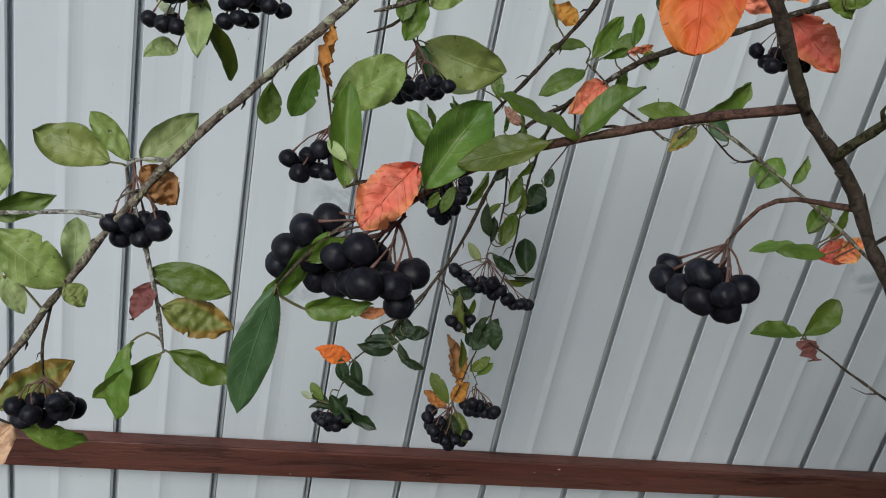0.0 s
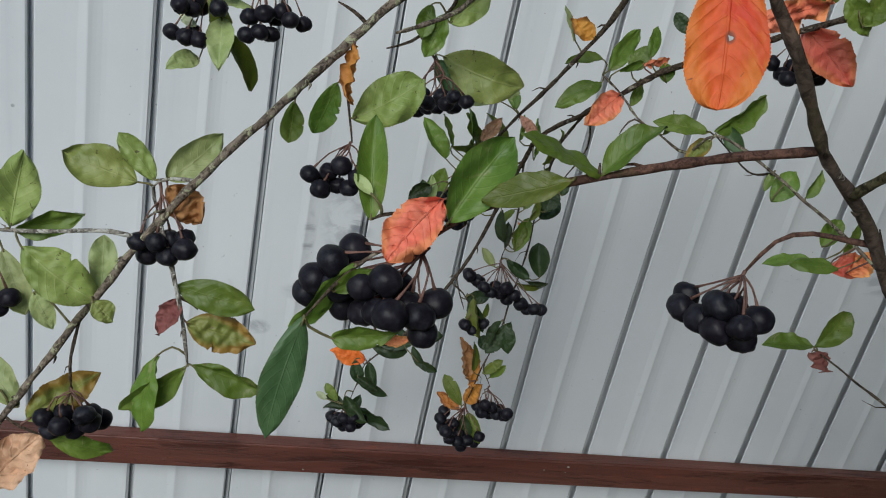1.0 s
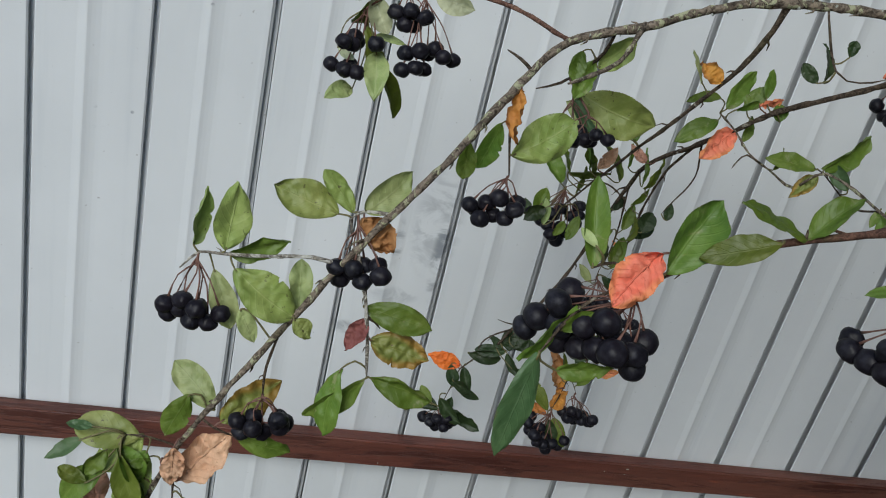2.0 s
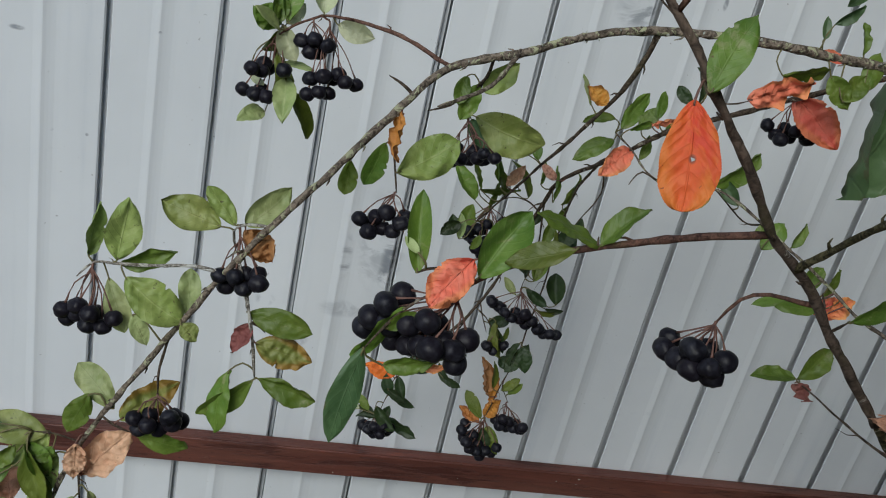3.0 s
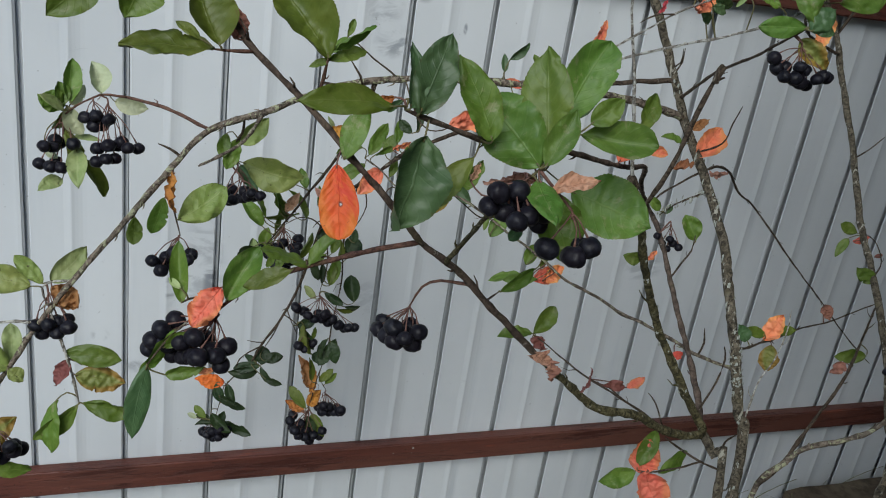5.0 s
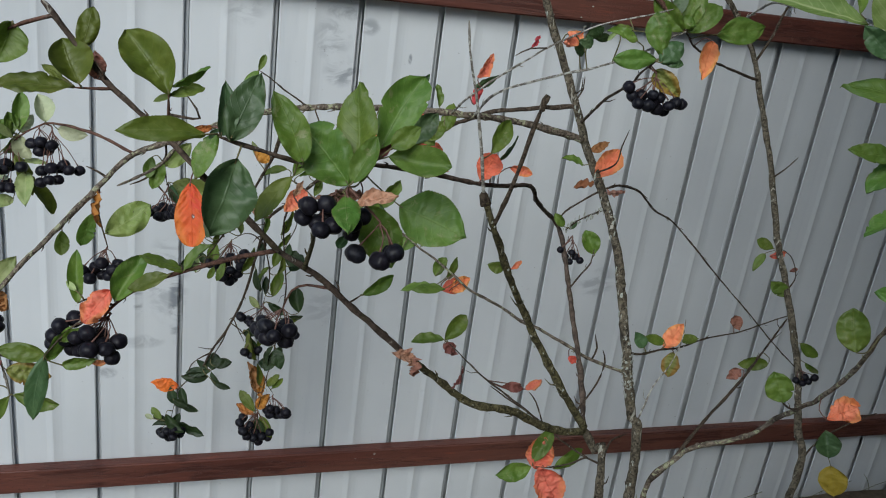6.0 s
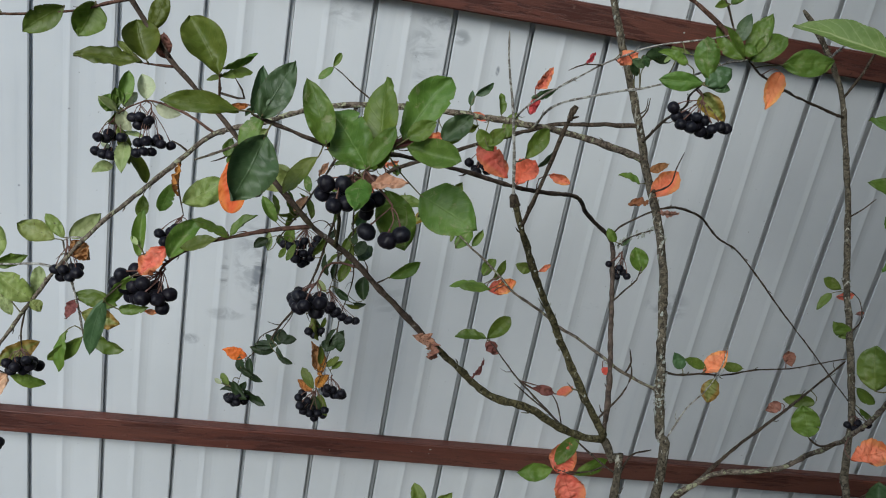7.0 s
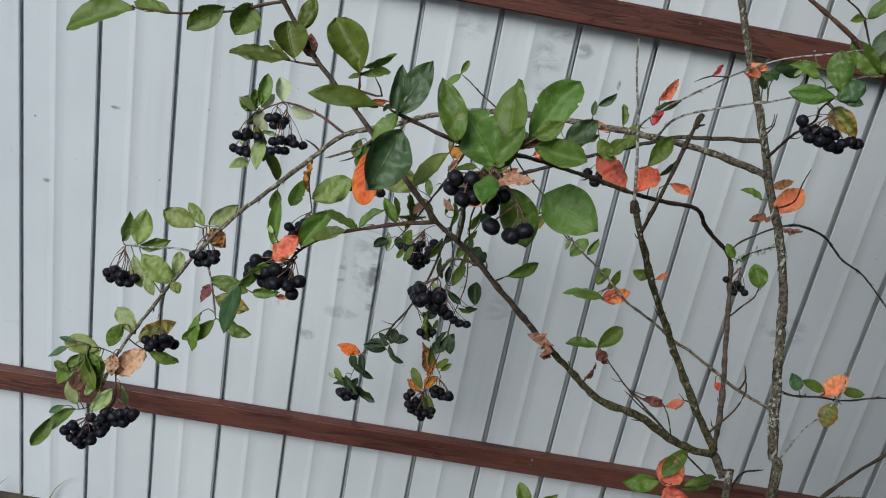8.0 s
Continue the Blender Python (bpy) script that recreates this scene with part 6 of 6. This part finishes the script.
leaf(ORANGE_LEAF, (0.383, -0.331, 0.784), (0.406, -0.332, 0.791), (-0.114, -0.984, 0.138), 5.3)
leaf(MAROON_LEAF, (0.402, -0.351, 0.772), (0.412, -0.353, 0.777), (-0.355, -0.794, 0.494), 2.8)
leaf(GREEN_LEAF, (0.302, -0.469, 0.706), (0.269, -0.458, 0.701), (-0.337, -0.897, 0.287), 8.4)
leaf(GREEN_LEAF, (0.191, -0.62, 0.754), (0.183, -0.608, 0.78), (-0.608, -0.771, 0.19), 13.5)
leaf(MAROON_LEAF, (0.239, -0.5, 0.719), (0.225, -0.499, 0.707), (-0.427, -0.773, 0.468), 6.6)
leaf(MAROON_LEAF, (0.295, -0.401, 0.735), (0.3, -0.41, 0.719), (-0.491, -0.821, 0.293), 7.6)
leaf(DARK_LEAF, (0.128, -0.475, 0.735), (0.117, -0.468, 0.751), (-0.223, -0.94, 0.257), 7.4)
leaf(GREEN_LEAF, (0.163, -0.46, 0.732), (0.137, -0.457, 0.739), (0.015, -0.903, 0.429), 6.2)
leaf(ORANGE_LEAF, (0.162, -0.46, 0.727), (0.186, -0.455, 0.753), (-0.432, -0.722, 0.541), 10.7)
leaf(GREEN_LEAF, (0.191, -0.444, 0.729), (0.216, -0.448, 0.73), (-0.145, -0.814, 0.563), 6.0)
leaf(TURNING_LEAF, (0.181, -0.455, 0.717), (0.176, -0.463, 0.69), (-0.567, -0.754, 0.332), 10.4)
leaf(DARK_LEAF, (0.451, -0.44, 0.587), (0.454, -0.456, 0.555), (-0.504, -0.788, 0.355), 16.3)
leaf(YELLOW_LEAF, (0.462, -0.455, 0.542), (0.466, -0.472, 0.505), (-0.731, -0.644, 0.226), 18.6)
leaf(GREEN_LEAF, (0.077, -0.42, 0.821), (0.067, -0.408, 0.844), (-0.293, -0.896, 0.335), 10.6)
leaf(GREEN_LEAF, (0.055, -0.38, 0.837), (0.044, -0.374, 0.85), (-0.373, -0.924, 0.082), 5.5)
leaf(DARK_LEAF, (0.063, -0.38, 0.834), (0.071, -0.377, 0.844), (-0.349, -0.785, 0.511), 3.2)
leaf(ORANGE_LEAF, (-0.003, -0.53, 0.629), (0.007, -0.519, 0.659), (-0.336, -0.839, 0.428), 15.2)
leaf(GREEN_LEAF, (-0.007, -0.529, 0.637), (0.013, -0.521, 0.669), (-0.456, -0.753, 0.473), 8.9)
leaf(GREEN_LEAF, (-0.009, -0.53, 0.632), (-0.046, -0.528, 0.623), (-0.134, -0.905, 0.403), 9.9)
leaf(GREEN_LEAF, (0.014, -0.535, 0.631), (0.052, -0.529, 0.644), (0.074, -0.966, 0.247), 8.6)
leaf(ORANGE_LEAF, (0.005, -0.526, 0.625), (0.026, -0.537, 0.586), (-0.112, -0.972, 0.205), 17.5)
leaf(SHADE_LEAF, (-0.153, -0.6, 0.625), (-0.163, -0.589, 0.645), (-0.06, -0.888, 0.455), 7.4)
leaf(SHADE_LEAF, (-0.143, -0.6, 0.628), (-0.127, -0.597, 0.645), (-0.214, -0.901, 0.378), 5.8)
leaf(GREEN_LEAF, (-0.283, -0.36, 0.98), (-0.297, -0.366, 0.967), (-0.135, -0.835, 0.534), 4.3)
leaf(GREEN_LEAF, (-0.283, -0.36, 0.98), (-0.277, -0.352, 0.994), (0.299, -0.892, 0.339), 3.7)
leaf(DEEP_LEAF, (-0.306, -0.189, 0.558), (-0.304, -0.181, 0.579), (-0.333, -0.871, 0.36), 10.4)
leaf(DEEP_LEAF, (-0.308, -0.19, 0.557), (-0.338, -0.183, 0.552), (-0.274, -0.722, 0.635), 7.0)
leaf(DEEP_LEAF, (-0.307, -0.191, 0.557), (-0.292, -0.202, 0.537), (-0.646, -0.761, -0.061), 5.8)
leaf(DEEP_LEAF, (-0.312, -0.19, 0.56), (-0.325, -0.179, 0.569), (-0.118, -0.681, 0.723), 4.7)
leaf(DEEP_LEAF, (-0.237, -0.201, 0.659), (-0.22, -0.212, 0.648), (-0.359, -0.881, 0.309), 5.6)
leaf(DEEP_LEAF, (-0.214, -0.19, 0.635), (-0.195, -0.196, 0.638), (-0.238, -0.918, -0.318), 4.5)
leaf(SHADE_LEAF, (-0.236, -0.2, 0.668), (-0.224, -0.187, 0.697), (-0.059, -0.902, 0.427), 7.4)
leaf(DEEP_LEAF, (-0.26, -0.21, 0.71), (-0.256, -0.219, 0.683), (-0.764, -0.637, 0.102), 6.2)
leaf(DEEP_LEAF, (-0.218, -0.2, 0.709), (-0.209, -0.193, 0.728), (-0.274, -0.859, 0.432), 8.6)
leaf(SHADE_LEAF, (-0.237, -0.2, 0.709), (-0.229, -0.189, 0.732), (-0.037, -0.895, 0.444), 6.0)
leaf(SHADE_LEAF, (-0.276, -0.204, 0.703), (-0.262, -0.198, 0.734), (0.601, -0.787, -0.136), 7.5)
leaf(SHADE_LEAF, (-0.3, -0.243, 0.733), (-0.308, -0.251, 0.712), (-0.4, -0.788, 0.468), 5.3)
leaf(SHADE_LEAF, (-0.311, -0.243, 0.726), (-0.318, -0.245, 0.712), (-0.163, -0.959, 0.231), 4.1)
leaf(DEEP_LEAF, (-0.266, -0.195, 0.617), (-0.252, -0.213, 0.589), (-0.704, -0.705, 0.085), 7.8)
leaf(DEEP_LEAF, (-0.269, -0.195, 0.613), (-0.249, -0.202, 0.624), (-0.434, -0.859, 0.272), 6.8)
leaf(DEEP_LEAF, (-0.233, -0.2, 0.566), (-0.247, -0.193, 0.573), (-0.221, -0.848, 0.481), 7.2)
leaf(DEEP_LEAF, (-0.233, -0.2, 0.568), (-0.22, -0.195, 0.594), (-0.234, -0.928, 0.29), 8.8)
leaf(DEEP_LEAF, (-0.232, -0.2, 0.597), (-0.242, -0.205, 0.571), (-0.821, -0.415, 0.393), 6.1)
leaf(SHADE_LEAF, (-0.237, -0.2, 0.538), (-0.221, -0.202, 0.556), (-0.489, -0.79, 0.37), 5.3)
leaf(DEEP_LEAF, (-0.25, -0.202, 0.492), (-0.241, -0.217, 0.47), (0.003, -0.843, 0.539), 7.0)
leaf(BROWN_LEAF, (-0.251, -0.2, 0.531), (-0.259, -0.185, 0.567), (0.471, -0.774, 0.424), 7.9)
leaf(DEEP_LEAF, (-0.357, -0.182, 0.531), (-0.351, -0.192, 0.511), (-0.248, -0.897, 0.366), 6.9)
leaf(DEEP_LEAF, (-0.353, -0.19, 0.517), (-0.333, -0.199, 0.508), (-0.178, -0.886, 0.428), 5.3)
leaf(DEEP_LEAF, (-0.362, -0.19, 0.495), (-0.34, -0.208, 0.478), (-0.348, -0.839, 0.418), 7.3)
leaf(SHADE_LEAF, (-0.367, -0.184, 0.484), (-0.38, -0.175, 0.497), (-0.073, -0.838, 0.54), 5.1)
leaf(DARK_LEAF, (-0.008, -0.455, 1.047), (0.002, -0.455, 1.033), (-0.349, -0.929, 0.118), 4.6)
leaf(DARK_LEAF, (0.004, -0.450, 1.053), (0.012, -0.450, 1.042), (-0.359, -0.927, 0.109), 4.1)
leaf(GREEN_LEAF, (0.041, -0.470, 1.063), (0.025, -0.460, 1.062), (-0.428, -0.538, 0.726), 3.7)
leaf(GREEN_LEAF, (0.073, -0.450, 1.113), (0.059, -0.455, 1.108), (-0.483, -0.821, 0.305), 4.4)
leaf(FRESH_LEAF, (0.076, -0.450, 1.113), (0.091, -0.455, 1.134), (-0.501, -0.815, 0.292), 7.0)
leaf(DARK_LEAF, (0.096, -0.447, 1.079), (0.103, -0.440, 1.109), (-0.445, -0.895, 0.040), 7.5)
leaf(GREEN_LEAF, (0.104, -0.440, 1.075), (0.117, -0.450, 1.072), (-0.455, -0.888, 0.062), 7.0)
leaf(DEEP_LEAF, (0.010, -0.440, 1.051), (0.032, -0.430, 1.060), (-0.369, -0.926, 0.084), 6.0)
leaf(DEEP_LEAF, (0.020, -0.435, 1.050), (0.042, -0.430, 1.050), (-0.378, -0.922, 0.089), 4.7)
leaf(PALE_LEAF, (0.030, -0.460, 1.060), (0.024, -0.455, 1.050), (-0.382, -0.919, 0.100), 2.2)
leaf(GREEN_LEAF, (-0.625, -0.473, 0.638), (-0.608, -0.481, 0.618), (0.369, -0.705, 0.606), 7.5)
leaf(GREEN_LEAF, (-0.63, -0.475, 0.636), (-0.64, -0.483, 0.622), (0.302, -0.918, 0.258), 5.7)
leaf(GREEN_LEAF, (-0.614, -0.477, 0.616), (-0.607, -0.483, 0.599), (0.362, -0.834, 0.416), 4.6)
leaf(GREEN_LEAF, (-0.617, -0.479, 0.63), (-0.605, -0.477, 0.632), (0.079, -0.919, 0.386), 3.3)
leaf(DARK_LEAF, (-0.648, -0.47, 0.565), (-0.665, -0.471, 0.554), (-0.26, -0.848, 0.462), 4.1)
leaf(AMBER_LEAF, (-0.34, -0.698, 1.009), (-0.351, -0.696, 1.006), (-0.194, -0.981, 0.004), 2.4)
leaf(DARK_LEAF, (-0.335, -0.695, 1.007), (-0.342, -0.695, 1.001), (-0.431, -0.746, 0.507), 2.0)
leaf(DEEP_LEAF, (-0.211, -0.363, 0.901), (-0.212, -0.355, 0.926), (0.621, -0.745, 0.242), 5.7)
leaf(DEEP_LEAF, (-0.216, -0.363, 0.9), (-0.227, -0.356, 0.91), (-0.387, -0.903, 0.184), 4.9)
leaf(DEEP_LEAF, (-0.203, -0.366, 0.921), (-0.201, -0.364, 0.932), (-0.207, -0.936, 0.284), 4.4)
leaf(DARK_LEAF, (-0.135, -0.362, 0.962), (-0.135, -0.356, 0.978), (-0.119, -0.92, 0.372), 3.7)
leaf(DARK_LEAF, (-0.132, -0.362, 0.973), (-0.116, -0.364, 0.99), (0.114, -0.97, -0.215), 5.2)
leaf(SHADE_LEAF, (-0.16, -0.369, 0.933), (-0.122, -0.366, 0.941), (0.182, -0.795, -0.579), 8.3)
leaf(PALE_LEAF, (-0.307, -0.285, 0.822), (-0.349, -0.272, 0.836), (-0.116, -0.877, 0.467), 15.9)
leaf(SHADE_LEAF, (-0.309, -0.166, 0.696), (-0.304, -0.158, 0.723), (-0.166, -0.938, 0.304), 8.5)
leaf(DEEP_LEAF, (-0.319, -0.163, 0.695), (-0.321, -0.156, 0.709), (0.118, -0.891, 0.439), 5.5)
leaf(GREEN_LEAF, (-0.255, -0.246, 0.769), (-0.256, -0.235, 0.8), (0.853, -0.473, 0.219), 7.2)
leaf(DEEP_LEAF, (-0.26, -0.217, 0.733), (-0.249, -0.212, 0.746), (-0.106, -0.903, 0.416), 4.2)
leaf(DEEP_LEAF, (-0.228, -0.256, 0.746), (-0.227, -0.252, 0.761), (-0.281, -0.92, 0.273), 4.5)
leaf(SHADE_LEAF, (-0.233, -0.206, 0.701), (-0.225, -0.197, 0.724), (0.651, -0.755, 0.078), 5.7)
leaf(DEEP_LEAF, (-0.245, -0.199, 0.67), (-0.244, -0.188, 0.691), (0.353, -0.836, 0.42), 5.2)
leaf(OLIVE_LEAF, (-0.611, -0.468, 0.641), (-0.637, -0.473, 0.621), (-0.142, -0.902, 0.409), 9.7)
leaf(SHADE_LEAF, (-0.622, -0.478, 0.636), (-0.609, -0.488, 0.602), (-0.074, -0.961, 0.265), 8.1)
leaf(SHADE_LEAF, (-0.638, -0.483, 0.618), (-0.655, -0.48, 0.625), (0.106, -0.774, 0.624), 4.8)
leaf(PALE_LEAF, (-0.611, -0.474, 0.617), (-0.618, -0.486, 0.591), (0.389, -0.865, 0.317), 6.8)
leaf(TAN_LEAF, (-0.599, -0.482, 0.635), (-0.587, -0.485, 0.626), (0.095, -0.893, 0.44), 3.9)

# ---- lichen and peeled bark on the old wood ----
def lichen(holder, line, low, high, count, radius, size, tall, seed):
    """Thin crusty flakes stuck on a stretch of a stem between two heights; tall stretches them along the stem."""
    rng = random.Random(seed)
    spots = [Vector(p) for p in line if low < p[2] < high]
    v, f = [], []
    for _ in range(count):
        p = rng.choice(spots) + Vector((0, 0, rng.uniform(-0.003, 0.003)))
        a = rng.uniform(0, math.tau)
        out = Vector((math.cos(a), math.sin(a), rng.uniform(-0.15, 0.15))).normalized()
        c = p + out * radius
        q = out.to_track_quat("Z", "Y")
        off = len(v)
        s = size * rng.uniform(0.5, 1.3)
        v.append(c + out * 0.0009)
        for k in range(7):
            t = math.tau * k / 7
            v.append(c + q @ Vector((math.cos(t) * s * rng.uniform(0.6, 1.3), math.sin(t) * s * tall * rng.uniform(0.6, 1.3), rng.uniform(0, 0.0012) - 0.0006 * (tall > 1))))
        f += [(off, off + 1 + k, off + 1 + (k + 1) % 7) for k in range(7)]
    tagged(mesh_object("lichen", [TO_SHRUB @ p for p in v], f, LICHEN, holder), "pale grey crusty lichen", kind="stuff")


def wood_near(p):
    holder, _ = nearest_wood(p)
    return next((ob, line) for ob, line in wood if ob is holder)


lichen(*wood[0], 0.70, 0.745, 120, 0.0052, 0.0014, 1.0, 5)
lichen(*wood[0], 0.56, 0.90, 110, 0.0046, 0.0012, 3.4, 6)
lichen(*wood[0], 0.90, 1.12, 50, 0.0038, 0.0011, 2.6, 7)
lichen(*wood_near((0.05, -0.4, 0.84)), 0.74, 0.87, 46, 0.0024, 0.0010, 2.4, 8)
lichen(*wood_near((-0.053, -0.56, 0.806)), 0.71, 0.93, 50, 0.0031, 0.0010, 1.6, 9)
lichen(*wood_near((0.38, -0.35, 0.78)), 0.6, 1.0, 60, 0.0042, 0.0009, 1.8, 10)
lichen(*wood_near((0.017, -0.36, 0.942)), 0.9, 1.0, 60, 0.0033, 0.0010, 1.2, 11)

# ---- grass along the foot of the fence ----
rng = random.Random(11)
gv, gf = [], []
for i in range(420):
    x = rng.uniform(-2.2, 2.6)
    y = rng.uniform(-0.14, -0.012)
    h = rng.uniform(0.03, 0.11) * (1.3 if x > 0.6 else 0.8)
    lean = rng.uniform(-0.9, 0.9)
    wide = rng.uniform(0.0008, 0.002)
    off = len(gv)
    for k in range(5):
        t = k / 4
        cx, cz = x + lean * h * t * t * 0.8, GROUND_Z - 0.01 + h * (t - 0.2 * t * t)
        cy = min(y + 0.02 * lean * t, -0.005)
        w = wide * (1 - 0.9 * t)
        gv += [(cx - w, cy, cz), (cx + w, cy - w, cz)]
    gf += [(off + 2 * k, off + 2 * k + 1, off + 2 * k + 3, off + 2 * k + 2) for k in range(4)]
for i in range(70):
    x, y = rng.uniform(0.25, 1.3), rng.uniform(-0.2, -0.02)
    h, lean, wide = rng.uniform(0.1, 0.26), rng.uniform(-1.1, 1.1), rng.uniform(0.0005, 0.0011)
    off = len(gv)
    for k in range(9):
        t = k / 8
        cx, cz = x + lean * h * t * t, GROUND_Z - 0.01 + h * (t - 0.35 * t * t)
        cy = min(y + 0.03 * lean * t, -0.03)
        gv += [(cx - wide, cy, cz), (cx + wide, cy - wide, cz)]
    gf += [(off + 2 * k, off + 2 * k + 1, off + 2 * k + 3, off + 2 * k + 2) for k in range(8)]
tagged(mesh_object("dry_grass", gv, gf, GRASS), "sparse dry grass blades at the foot of the fence", "grass", kind="stuff")
